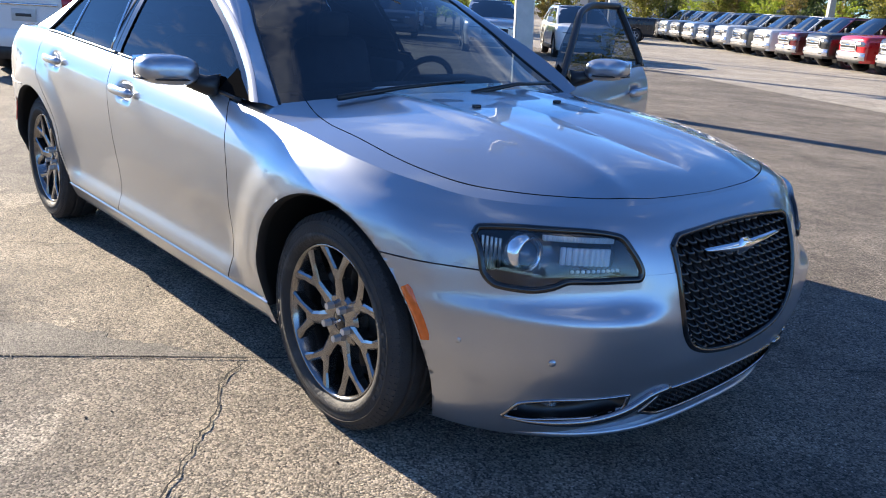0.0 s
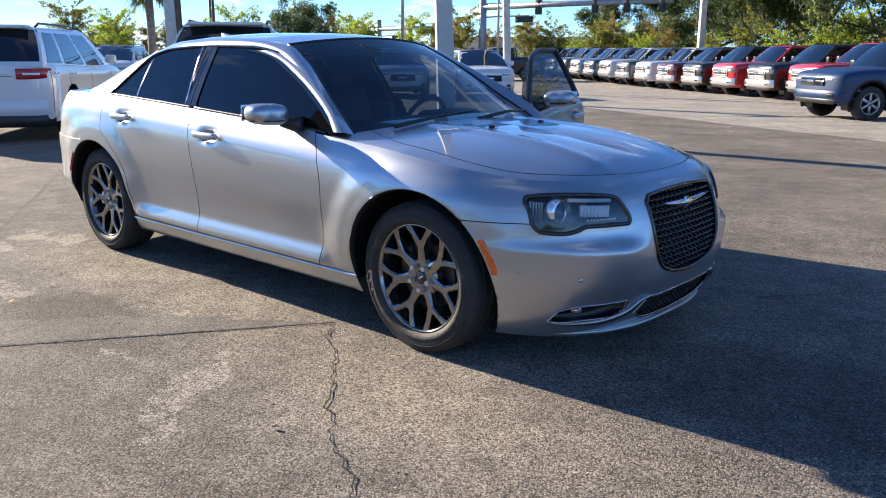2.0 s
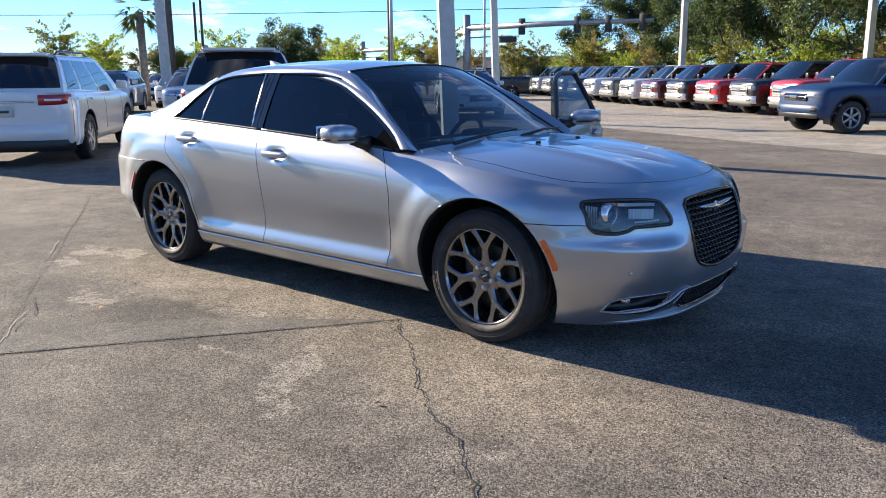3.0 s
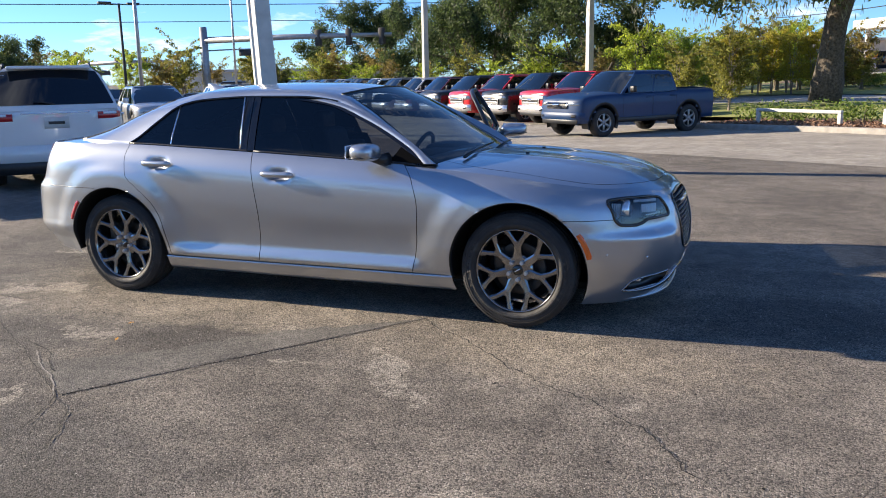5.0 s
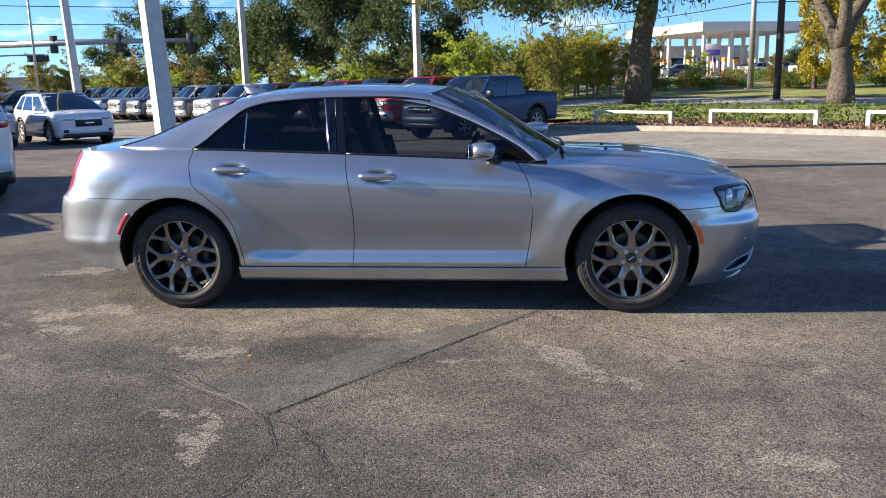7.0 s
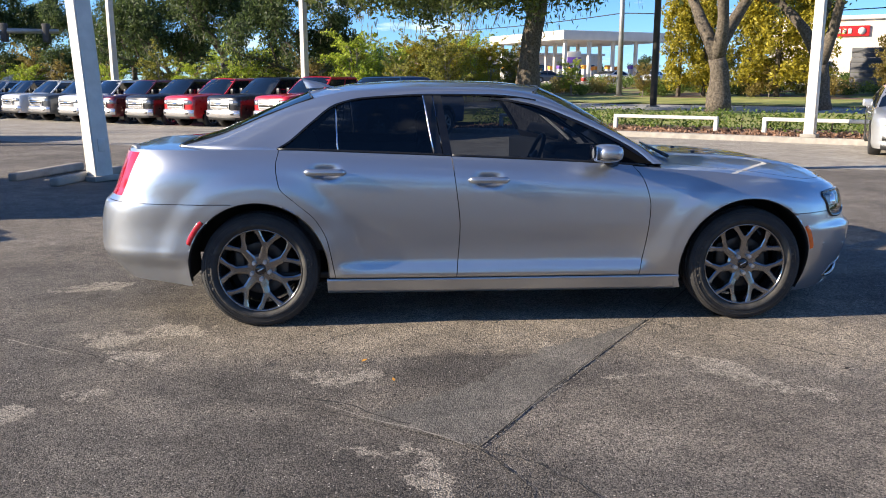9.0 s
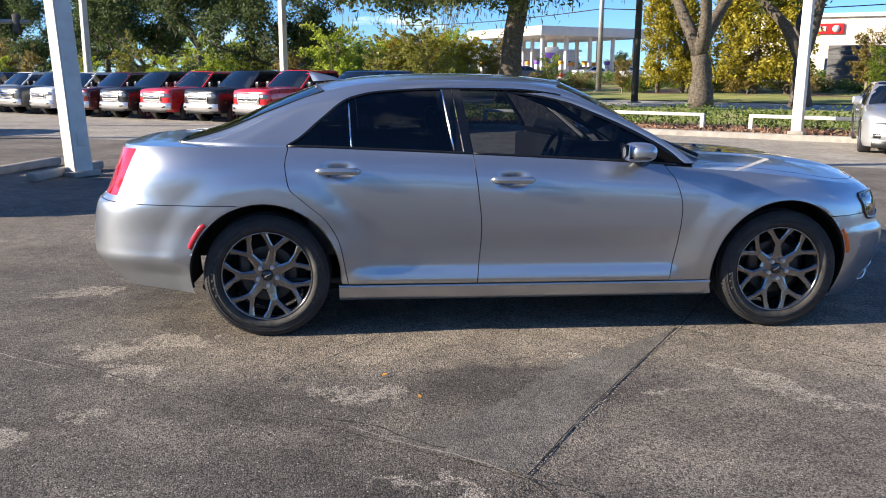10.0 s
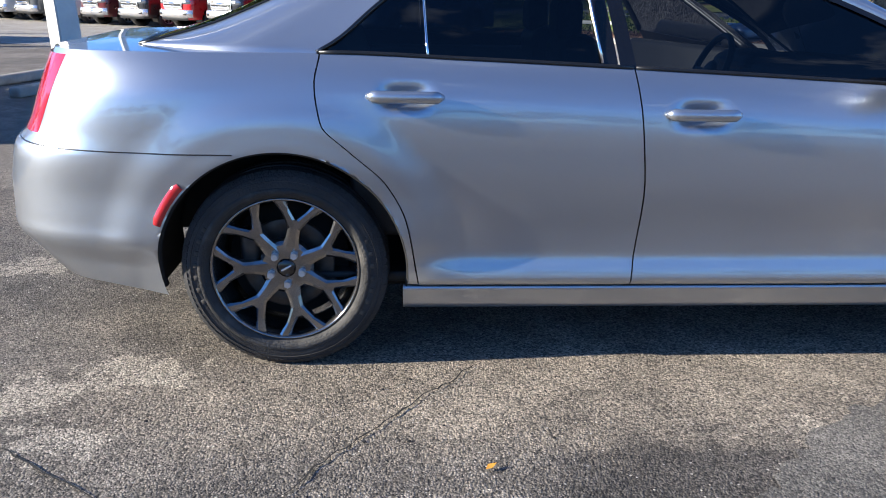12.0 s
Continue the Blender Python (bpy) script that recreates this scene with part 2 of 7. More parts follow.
def sheet(name, pts, material, parent=None, label="", flip=False, drop=None, snap=None, thick=0.0):
    """A surface from a grid of points (nu, nv, 3). drop(p) leaves out faces by their middle; snap(p) moves vertices first."""
    pts = np.asarray(pts, float)
    nu, nv = pts.shape[:2]
    flat = pts.reshape(-1, 3)
    faces = grid_faces(nu, nv, flip)
    if snap is not None:
        flat = np.array([snap(p) for p in flat])
    if drop is not None:
        faces = [f for f in faces if not drop(flat[list(f)].mean(axis=0))]
    used = sorted({i for f in faces for i in f})
    idx = {o: n for n, o in enumerate(used)}
    me = mesh_of(name, flat[used], [tuple(idx[i] for i in f) for f in faces], material)
    outward(me, (0, 0, 0.7) if parent is not None else (0, 0, -5000))
    ob = link(name, me, parent, label)
    if thick:
        md = ob.modifiers.new("thickness", "SOLIDIFY")
        md.thickness, md.offset = thick, -1
        me.materials.append(BLACK_TRIM)
        md.material_offset, md.material_offset_rim = 1, 1
        border = collections.Counter(k for f in me.polygons for k in f.edge_keys)
        for e in me.edges:
            e.use_edge_sharp = border[e.key] == 1
    return ob


def curve_of(xs, ys):
    """A smooth curve through points, without overshoot (monotone cubic)."""
    xs, ys = np.array(xs, float), np.array(ys, float)
    h, d = np.diff(xs), np.diff(ys) / np.diff(xs)
    m = np.zeros_like(ys)
    m[1:-1] = np.where(d[:-1] * d[1:] > 0, 2 * d[:-1] * d[1:] / np.where(d[:-1] + d[1:] == 0, 1, d[:-1] + d[1:]), 0)
    m[0], m[-1] = d[0], d[-1]

    def f(x):
        x = np.clip(np.asarray(x, float), xs[0], xs[-1])
        i = np.clip(np.searchsorted(xs, x, side="right") - 1, 0, len(h) - 1)
        t = (x - xs[i]) / h[i]
        return (2 * t**3 - 3 * t**2 + 1) * ys[i] + (t**3 - 2 * t**2 + t) * h[i] * m[i] + (3 * t**2 - 2 * t**3) * ys[i + 1] + (t**3 - t**2) * h[i] * m[i + 1]
    return f


def step(a, b, x):
    t = np.clip((np.asarray(x, float) - a) / (b - a), 0, 1)
    return t * t * (3 - 2 * t)


def resample(points, n):
    """n points evenly along a smooth curve through the given ones."""
    p = np.array(points, float)
    s = np.concatenate([[0], np.cumsum(np.linalg.norm(np.diff(p, axis=0), axis=1))])
    t = np.linspace(0, s[-1], n)
    return np.stack([curve_of(s, p[:, k])(t) for k in range(p.shape[1])], axis=1)


# ---- the silver sedan ----
AX, HUB_Z, ARCH_R = 1.526, 0.36, 0.430
z_ref = curve_of([-2.6, -2.0, -1.37, -0.9, -0.34, 0.53, 0.8, 1.1, 1.5, 1.9, 2.1, 2.5], [1.095, 1.10, 1.10, 1.083, 1.058, 1.013, 0.995, 0.965, 0.930, 0.885, 0.86, 0.845])
w_upper = curve_of([-0.75, -0.5, -0.35, -0.22, -0.14, -0.08, -0.03, 0], [0.905, 0.925, 0.942, 0.947, 0.941, 0.922, 0.895, 0.872])
w_door = curve_of([0.18, 0.23, 0.285, 0.30, 0.325, 0.36, 0.42, 0.50, 0.65], [0.84, 0.872, 0.895, 0.905, 0.929, 0.924, 0.909, 0.914, 0.936])
w_wing = curve_of([0.14, 0.18, 0.25, 0.35, 0.50, 0.65], [0.835, 0.862, 0.888, 0.91, 0.928, 0.938])
x_nose = curve_of([0.14, 0.18, 0.26, 0.33, 0.42, 0.52, 0.558, 0.580, 0.610, 0.64, 0.685, 0.76, 0.82, 0.86], [2.31, 2.345, 2.40, 2.425, 2.455, 2.466, 2.466, 2.452, 2.416, 2.402, 2.395, 2.375, 2.33, 2.26])
x_keel = curve_of([0.14, 0.18, 0.26, 0.33, 0.42, 0.52, 0.60, 0.685, 0.76, 0.82, 0.86], [2.31, 2.345, 2.40, 2.425, 2.448, 2.450, 2.440, 2.418, 2.386, 2.335, 2.26])
x_tail = curve_of([0.18, 0.27, 0.33, 0.40, 0.46, 0.60, 0.70, 0.765, 0.785, 0.82, 0.95, 1.04, 1.10], [2.40, 2.50, 2.56, 2.625, 2.65, 2.645, 2.625, 2.60, 2.575, 2.535, 2.475, 2.44, 2.42])
XF, PF, XR, PR = 1.25, 3.0, 1.65, 3.2


def half_width(x, z):
    """Half the body's width at length x and height z, before it curves in to nose and tail."""
    inside = step(-1.12, -1.0, x) * (1 - step(0.82, 0.95, x))
    low = inside * w_door(z) + (1 - inside) * w_wing(z)
    w = low + (w_upper(z - z_ref(x)) - low) * step(0.48, 0.66, z)
    # the rear bumper tucks in below a crease
    w = w - 0.034 * step(-1.90, -2.06, x) * (1 - step(0.36, 0.455, z)) + 0.006 * step(-1.9, -2.1, x) * np.exp(-((z - 0.47) / 0.03) ** 2)
    for a in (AX, -AX):
        r = np.hypot(x - a, z - HUB_Z)
        w = w + (0.005 * np.exp(-((r - 0.435) / 0.04) ** 2) + 0.021 * (1 - step(0.50, 0.65, r))) * step(0.25, 0.5, z) * (1 - step(0.90, 1.02, z))
    return w


def plan_factor(x, z):
    u = np.clip((x - XF) / (x_nose(z) - XF), 0, 1)
    v = np.clip((-x - XR) / (x_tail(z) - XR), 0, 1)
    return np.maximum(1 - u**PF, 0) ** (1 / PF) * np.maximum(1 - v**PR, 0) ** (1 / PR)


def side_y(x, z):
    return half_width(x, z) * plan_factor(x, z)


def nose_len(z, f):
    """How far the nose reaches: smooth across the grille, with a ledge below the lamps."""
    k = step(0.36, 0.54, f)
    return x_keel(z) * (1 - k) + x_nose(z) * k


def nose_x(y, z):
    f = np.minimum(np.abs(y) / half_width(2.1, z), 1)
    return XF + (nose_len(z, f) - XF) * np.maximum(1 - f ** PF, 0) ** (1 / PF)


x_gap_b = curve_of([0.30, 0.63, 0.84, 1.06], [-0.31, -0.29, -0.31, -0.34])
x_gap_f = curve_of([0.30, 0.55, 0.73, 0.90, 1.0], [0.84, 0.88, 0.89, 0.85, 0.78])
x_gap_r = curve_of([0.31, 0.37, 0.54, 0.68, 0.80, 0.88, 1.01, 1.09], [-1.06, -1.07, -1.10, -1.17, -1.30, -1.38, -1.40, -1.385])
GAP = 0.0025


def arch_snap(p, s):
    """Pulls points just inside a wheel arch out to its edge."""
    for a in (AX, -AX):
        dx, dz = p[0] - a, p[2] - HUB_Z
        r = math.hypot(dx, dz)
        if ARCH_R - 0.040 < r < ARCH_R and p[2] > 0.15 and abs(p[1]) > 0.6:
            x, z = a + dx / r * ARCH_R, HUB_Z + dz / r * ARCH_R
            return np.array([x, s * float(side_y(x, z)), z])
    return p


def arch_drop(c):
    return any(math.hypot(c[0] - a, c[2] - HUB_Z) < ARCH_R - 0.009 and abs(c[1]) > 0.6 for a in (AX, -AX))


def body_side(s, x_from, front, n_side=30, n_round=80):
    """The body's outer sheet from a gap line round to the middle of the nose or tail: grid of points and the index of the bumper line."""
    zl = np.concatenate([np.linspace(0.15, 0.685, 46) if front else np.linspace(0.262, 0.780, 44), [0]])[:-1]
    f = np.linspace(0, 1, 16)[1:]
    tt = np.linspace(math.pi / 2, 0, 4000)
    pw = PF if front else PR
    px, py = np.maximum(np.cos(tt), 0) ** (2 / pw), 0.95 * np.maximum(np.sin(tt), 0) ** (2 / pw)
    arc = np.concatenate([[0], np.cumsum(np.hypot(np.diff(px), np.diff(py)))])
    th = np.interp(np.linspace(0, arc[-1], n_round), arc, tt)
    rows = []
    xa = XF if front else -XR
    for i in range(n_side + n_round - 1):
        col = []
        for k in range(len(zl) + len(f)):
            def place(z):
                if i < n_side:
                    x0 = x_from(z) + (GAP if front else -GAP)
                    x = x0 + (xa - x0) * i / (n_side - 1)
                    return x, half_width(x, z)
                c = max(0.0, math.cos(th[i - n_side + 1]))
                p = PF if front else PR
                x = XF + (nose_len(z, max(0.0, math.sin(th[i - n_side + 1])) ** (2 / p)) - XF) * c ** (2 / p) if front else -(XR + (x_tail(z) - XR) * c ** (2 / p))
                return x, half_width(x, z) * max(0.0, math.sin(th[i - n_side + 1])) ** (2 / p)
            if k < len(zl):
                z = zl[k]
                if not front:
                    x, y = place(z)
                    lift = 0.022 * step(-1.95, -2.2, x) + 0.03 * step(-2.3, -2.5, x)
                    z = z + lift * (1 - k / len(zl))
            else:
                x, y = place(0.75)
                z = zl[-1] + (z_ref(x) - zl[-1]) * f[k - len(zl)]
            x, y = place(z)
            col.append((float(x), s * float(y), float(z)))
        rows.append(col)
    return np.array(rows), len(zl) - 1


hood_mid = curve_of([0.8, 1.0, 1.5, 1.9, 2.05, 2.25], [1.04, 1.03, 1.003, 0.950, 0.920, 0.875])
deck_mid = curve_of([1.3, 1.9, 2.1, 2.3, 2.36], [1.12, 1.130, 1.135, 1.135, 1.13])


def body_top(edge, front, rho):
    """The bonnet or boot side of the sheet: from the edge line in to the car's middle line, for the given fractions."""
    n = len(edge)
    d = np.concatenate([[0], np.cumsum(np.linalg.norm(np.diff(edge, axis=0), axis=1))])
    q = d / d[-1]
    out = []
    for i in range(n):
        xa = 0.93 + 1.12 * q[i] ** 1.15 if front else -(1.42 + 0.70 * q[i])
        zm = float(hood_mid(xa)) if front else float(deck_mid(-xa))
        row = []
        rh = 0.69 + 0.20 * float(step(-0.05, 0.28, q[i])) + 0.055 * float(step(0.32, 0.56, q[i])) + 0.015 * float(step(0.7, 0.9, q[i])) if front else 0.727
        for r in rho:
            r = 1 - (1 - r) * (1 - rh) / 0.273 if r > 0.727 else r * rh / 0.727
            x, y = xa + (edge[i][0] - xa) * r, edge[i][1] * r
            g = r ** 2.6
            z = zm + (edge[i][2] - zm) * g
            if front:
                z += 0.010 * math.exp(-((abs(y) - 0.36) / 0.045) ** 2) * float(step(1.0, 1.15, x)) * (1 - r**6)
            row.append((x, y, z))
        out.append(row)
    return np.array(out)


def in_poly(y, z, poly):
    c, j = False, len(poly) - 1
    for i in range(len(poly)):
        (yi, zi), (yj, zj) = poly[i], poly[j]
        if (zi > z) != (zj > z) and y < (yj - yi) * (z - zi) / (zj - zi) + yi:
            c = not c
        j = i
    return c


GRILLE = [(-0.325, 0.752), (-0.285, 0.778), (0.0, 0.790), (0.285, 0.778), (0.325, 0.752), (0.322, 0.64), (0.306, 0.53), (0.255, 0.455), (0.15, 0.420), (0.0, 0.405), (-0.15, 0.420), (-0.255, 0.455), (-0.306, 0.53), (-0.322, 0.64)]
INTAKE = [(-0.37, 0.245), (-0.30, 0.318), (0.30, 0.318), (0.37, 0.245), (0.25, 0.202), (0.0, 0.188), (-0.25, 0.202)]
HEAD = [(-0.792, 0.778), (-0.776, 0.797), (-0.694, 0.805), (-0.587, 0.802), (-0.482, 0.786), (-0.460, 0.750), (-0.440, 0.692), (-0.450, 0.674), (-0.544, 0.674), (-0.629, 0.675), (-0.673, 0.656), (-0.718, 0.646), (-0.775, 0.652), (-0.795, 0.690)]
FOG = [(-0.715, 0.240), (-0.702, 0.296), (-0.622, 0.320), (-0.445, 0.326), (-0.44, 0.290), (-0.497, 0.252), (-0.603, 0.245), (-0.677, 0.236)]


def front_hole(c):
    if c[0] < 1.9 or c[2] > 0.84:
        return False
    y, z = -abs(c[1]), c[2]
    return in_poly(y, z, GRILLE) or in_poly(y, z, INTAKE) or in_poly(y, z, HEAD) or in_poly(y, z, FOG)


def rim_on_nose(bm, poly, out, radius, n=90, close=True):
    """A raised frame along an outline on the nose."""
    p = [Vector((0, a, b)) for a, b in poly]
    pts = resample([(v.y, v.z) for v in p + [p[0]]], n)
    tube(bm, [(float(nose_x(a, b)) + out, a, b) for a, b in pts], radius, 8, cap=False)


def back_plate(poly, depth, n=12):
    """A plate behind an opening in the nose, and the walls that lead to it."""
    bm = bmesh.new()
    pts = resample(poly + [poly[0]], 60)[:-1]
    rim = [bm.verts.new((float(nose_x(a, b)) - 0.004, a, b)) for a, b in pts]
    back = [bm.verts.new((float(nose_x(a, b)) - depth, a, b)) for a, b in pts]
    for i in range(len(pts)):
        j = (i + 1) % len(pts)
        bm.faces.new((rim[i], rim[j], back[j], back[i]))
    cy, cz = np.mean(pts, axis=0)
    c = bm.verts.new((float(nose_x(cy, cz)) - depth, cy, cz))
    for i in range(len(pts)):
        bm.faces.new((back[i], back[(i + 1) % len(pts)], c))
    return bm


car = thing("sedan", "silver-grey four-door saloon car with graphite alloy wheels", "car")

# one side at a time: s = -1 is the passenger side that the camera walks along
for s in (-1, 1):
    flip = s > 0
    snap = lambda p, s=s: arch_snap(p, s)
    # front wing and nose
    V, nb = body_side(s, x_gap_f, True)
    cut = int(np.argmin(np.abs(V[:, -8, 0] - 2.03)))
    bump_from = int(np.argmin(np.abs(V[:, 10, 0] - 1.55)))
    wing = V.copy()
    T = body_top(V[:, -1], True, np.linspace(1, 0, 34))
    kh = 9
    wing_drop = lambda c: arch_drop(c) or front_hole(c) or (c[2] < 0.685 and c[0] > 1.55) or (c[2] < 0.30 and c[0] < 1.08) or (c[2] < 0.21 and c[0] < 1.5)
    sheet("front_wing", wing[:cut + 1], SILVER, car, "silver front wing", flip, wing_drop, snap)
    sheet("wing_top", T[:cut + 1, :kh + 1], SILVER, car, "", flip)
    sheet("front_bumper", V[bump_from:, :nb + 1] + (0.0015, 0, 0), SILVER, car, "silver front bumper", flip, lambda c: arch_drop(c) or front_hole(c), snap)
    sheet("nose_panel", V[cut:, nb:], SILVER, car, "", flip, front_hole)
    sheet("nose_top", T[cut:, :kh + 1], SILVER, car, "", flip)
    hood = T[:, kh:].copy()
    hood[:, 0] = T[:, kh] + (T[:, kh + 1] - T[:, kh]) * 0.16
    sheet("bonnet_half", hood, SILVER, car, "silver bonnet with two raised creases", flip)
    # rear wing, bumper and boot
    V, nb = body_side(s, x_gap_r, False)
    zs = V[0, :, 2]
    T = body_top(V[:, -1], False, np.linspace(1, 0, 20))
    sheet("rear_wing", V[:, nb:], SILVER, car, "silver rear wing", flip=not flip, drop=arch_drop, snap=snap)
    low = V[:, :nb + 1].copy()
    sheet("rear_bumper", low, SILVER, car, "silver rear bumper", not flip, lambda c: arch_drop(c) or (c[2] < 0.31 and c[0] > -1.1), snap)
    sheet("boot_lid_half", T, SILVER, car, "silver boot lid", not flip)
    # sill
    xs = np.linspace(-1.115, 1.105, 60)
    zz = [0.19, 0.205, 0.225, 0.25, 0.28, 0.297, 0.302]
    sheet("sill", [[(x, s * (float(w_door(z)) + (0.006 if 0.2 < z < 0.3 else -0.02)), z) for z in zz] for x in xs], SILVER, car, "silver sill panel", flip)
    # wheel wells and the rolled lips of the arches
    for a in (AX, -AX):
        bm = bmesh.new()
        ring = []
        for k in range(41):
            t = radians(-25 + 215 * k / 40) if a > 0 else radians(-9 + 198 * k / 40)
            x, z = a + ARCH_R * math.cos(t), HUB_Z + ARCH_R * math.sin(t)
            y = float(side_y(x, max(z, 0.2)))
            ring.append([bm.verts.new((a + r * math.cos(t), s * (y + dy), HUB_Z + r * math.sin(t))) for r, dy in ((ARCH_R, 0.001), (ARCH_R - 0.006, -0.004), (ARCH_R - 0.007, -0.03), (ARCH_R + 0.02, -0.05), (ARCH_R + 0.02, -0.40))])
        for p, q in zip(ring, ring[1:]):
            for i in range(4):
                bm.faces.new((p[i], p[i + 1], q[i + 1], q[i]))
        part("wheel_arch", bm, UNDER, car)

    for zl, xa, xb, nm in ((0.685, 1.81, 2.10, True), (0.782, -1.62, -2.64, False)):
        bm = bmesh.new()
        if nm:
            line = [(x, s * (float(side_y(x, zl)) - 0.0005), zl) for x in np.linspace(xa, xb, 14)]
        else:
            line = [p + np.array((0, -s * 0.0005, 0)) for p in V[:, nb] if p[0] < -1.66]
        tube(bm, line, 0.0028, 5)
        part("shut_line", bm, BLACK_TRIM, car, "dark shut line of the bumper")

# underbody and the dark inside of the shell
bm = bmesh.new()
box(bm, (0.0, 0, 0.235), (3.9, 1.30, 0.05), 0.02)
box(bm, (0, 0, 0.30), (2.10, 1.74, 0.10), 0.02)
part("underbody", bm, UNDER, car)
for s in (-1, 1):
    bm = bmesh.new()
    x1 = 0.83 if s < 0 else -0.36
    box(bm, ((-1.06 + x1) / 2, s * 0.855, 0.62), (x1 + 1.06, 0.04, 0.70), 0.01)
    part("inner_side", bm, BLACK_TRIM, car)
bm = bmesh.new()
box(bm, (0.95, 0, 0.62), (0.06, 1.6, 0.66), 0.02)
part("bulkhead", bm, UNDER, car)
bm = bmesh.new()
box(bm, (1.62, 0, 0.62), (1.30, 1.10, 0.30), 0.05)
part("engine_block", bm, UNDER, car)
bm = bmesh.new()
box(bm, (-1.95, 0, 0.70), (0.9, 1.1, 0.6), 0.05)
part("boot_box", bm, UNDER, car)

# glasshouse
GLASS_TOP = [(0.93, 1.000), (0.70, 1.150), (0.50, 1.242), (0.37, 1.300), (0.15, 1.374), (-0.08, 1.404), (-0.46, 1.420), (-0.86, 1.402), (-1.04, 1.365), (-1.20, 1.250), (-1.33, 1.140), (-1.395, 1.103)]
DLO = [(0.975, 1.000), (0.872, 1.083), (0.72, 1.175), (0.53, 1.266), (0.39, 1.324), (0.16, 1.392), (-0.08, 1.416), (-0.46, 1.420), (-0.86, 1.402), (-1.04, 1.365), (-1.20, 1.250), (-1.33, 1.140), (-1.395, 1.103)]
OUT = [(0.985, 0.775, 0.975), (0.732, 0.697, 1.130), (0.57, 0.648, 1.238), (0.39, 0.590, 1.345), (0.20, 0.572, 1.430), (-0.10, 0.578, 1.462), (-0.50, 0.577, 1.470), (-0.90, 0.572, 1.452), (-1.20, 0.565, 1.400), (-1.50, 0.595, 1.292), (-1.80, 0.640, 1.172), (-2.02, 0.672, 1.112)]
dlo_top = curve_of([p[0] for p in GLASS_TOP[::-1]], [p[1] for p in GLASS_TOP[::-1]])


def cabin_y(x, z):
    h = np.maximum(z - z_ref(x), 0)
    return 0.872 - 0.55 * h - 0.25 * h * h


outer = resample(OUT, 90)
inner2 = resample(DLO, 90)
inner = np.array([(x, float(cabin_y(x, z)), z) for x, z in inner2])


def cabin_frame(s, name="cabin_frame"):
    rows = []
    for o, i in zip(outer, inner):
        row = []
        for k in range(9):
            t = k / 8
            p = i + (o - i) * t
            b = 0.016 * math.sin(math.pi * t)
            c = 0.055 * math.sin(math.pi * t) * float(step(-1.15, -1.7, p[0]))
            row.append((p[0], s * (p[1] + b + c), p[2] + b * 0.5))
        rows.append(row)
    rows.append([(x, y, z - 0.05) for x, y, z in rows[-1]])
    return np.array(rows)


for s in (-1, 1):
    sheet("cabin_pillar", cabin_frame(s), SILVER, car, "silver roof pillars round the side windows", flip=s < 0)
    # black surround of the side windows, with the ledge behind it
    bm = bmesh.new()
    tube(bm, [(x, s * (y - 0.001), z) for x, y, z in inner[30:]], 0.008, 6)
    part("window_surround", bm, BLACK_GLOSS, car)
    band = []
    for (x0, z0), (x1, z1) in zip(resample([(p[0], p[2]) for p in inner[:34]], 30), resample([(0.87, 1.000), (0.79, 1.074), (0.66, 1.148), (0.50, 1.226), (0.36, 1.284), (0.15, 1.358), (-0.10, 1.396)], 30)):
        band.append([(x0 + (x1 - x0) * f, s * (float(cabin_y(x0 + (x1 - x0) * f, z0 + (z1 - z0) * f)) + 0.001 + 0.008 * math.sin(math.pi * min(1, f / 0.62))), z0 + (z1 - z0) * f) for f in (0, 0.15, 0.31, 0.47, 0.62, 0.8, 1)])
    sheet("pillar_skin", np.array(band)[:, :5], SILVER, car, "silver skin of the front pillar", flip=s > 0)
    sheet("pillar_band", np.array(band)[:, 4:], BLACK_GLOSS, car, "gloss black edge along the front pillar", flip=s > 0)


def across(edge_r, bulge_x, crown, n=25):
    rows = []
    for k, (x, y, z) in enumerate(edge_r):
        bx = np.interp(k / (len(edge_r) - 1), [0, 1], bulge_x)
        bz = np.interp(k / (len(edge_r) - 1), [0, 1], crown)
        rows.append([(x + bx * (1 - t * t), t * y, z + bz * (1 - t * t)) for t in np.linspace(-1, 1, n)])
    return np.array(rows)


ws_edge = resample(OUT[:5], 24)
roof_edge = resample(OUT[4:9], 40)
back_edge = resample(OUT[8:], 24)
sheet("windscreen", across(ws_edge, (0.15, 0.10), (0.028, 0.040)), WIND_GLASS, car, "windscreen glass")
sheet("roof", across(roof_edge, (0.10, -0.07), (0.040, 0.040)), SILVER, car, "silver roof")
sheet("rear_window", across(back_edge, (-0.07, -0.05), (0.040, 0.012)), SIDE_GLASS, car, "dark rear window")
for edge, bx, cr in ((ws_edge, (0.15, 0.10), (0.028, 0.04)), (back_edge, (-0.07, -0.05), (0.04, 0.012))):
    g = across(edge, bx, cr)
    bm = bmesh.new()
    for row in (g[:, 0], g[:, -1], g[0], g[-1]):
        tube(bm, row, 0.007, 6)
    part("glass_seal", bm, BLACK_TRIM, car)
bm = bmesh.new()
g = across(ws_edge, (0.15, 0.10), (0.028, 0.04))
cowl = [[p + np.array((dx, 0, dz)) for dx, dz in ((-0.03, -0.02), (0.02, -0.006), (0.10, -0.012), (0.13, -0.03))] for p in g[0]]
sheet("cowl", np.array(cowl), BLACK_TRIM, car, "black wiper cowl")
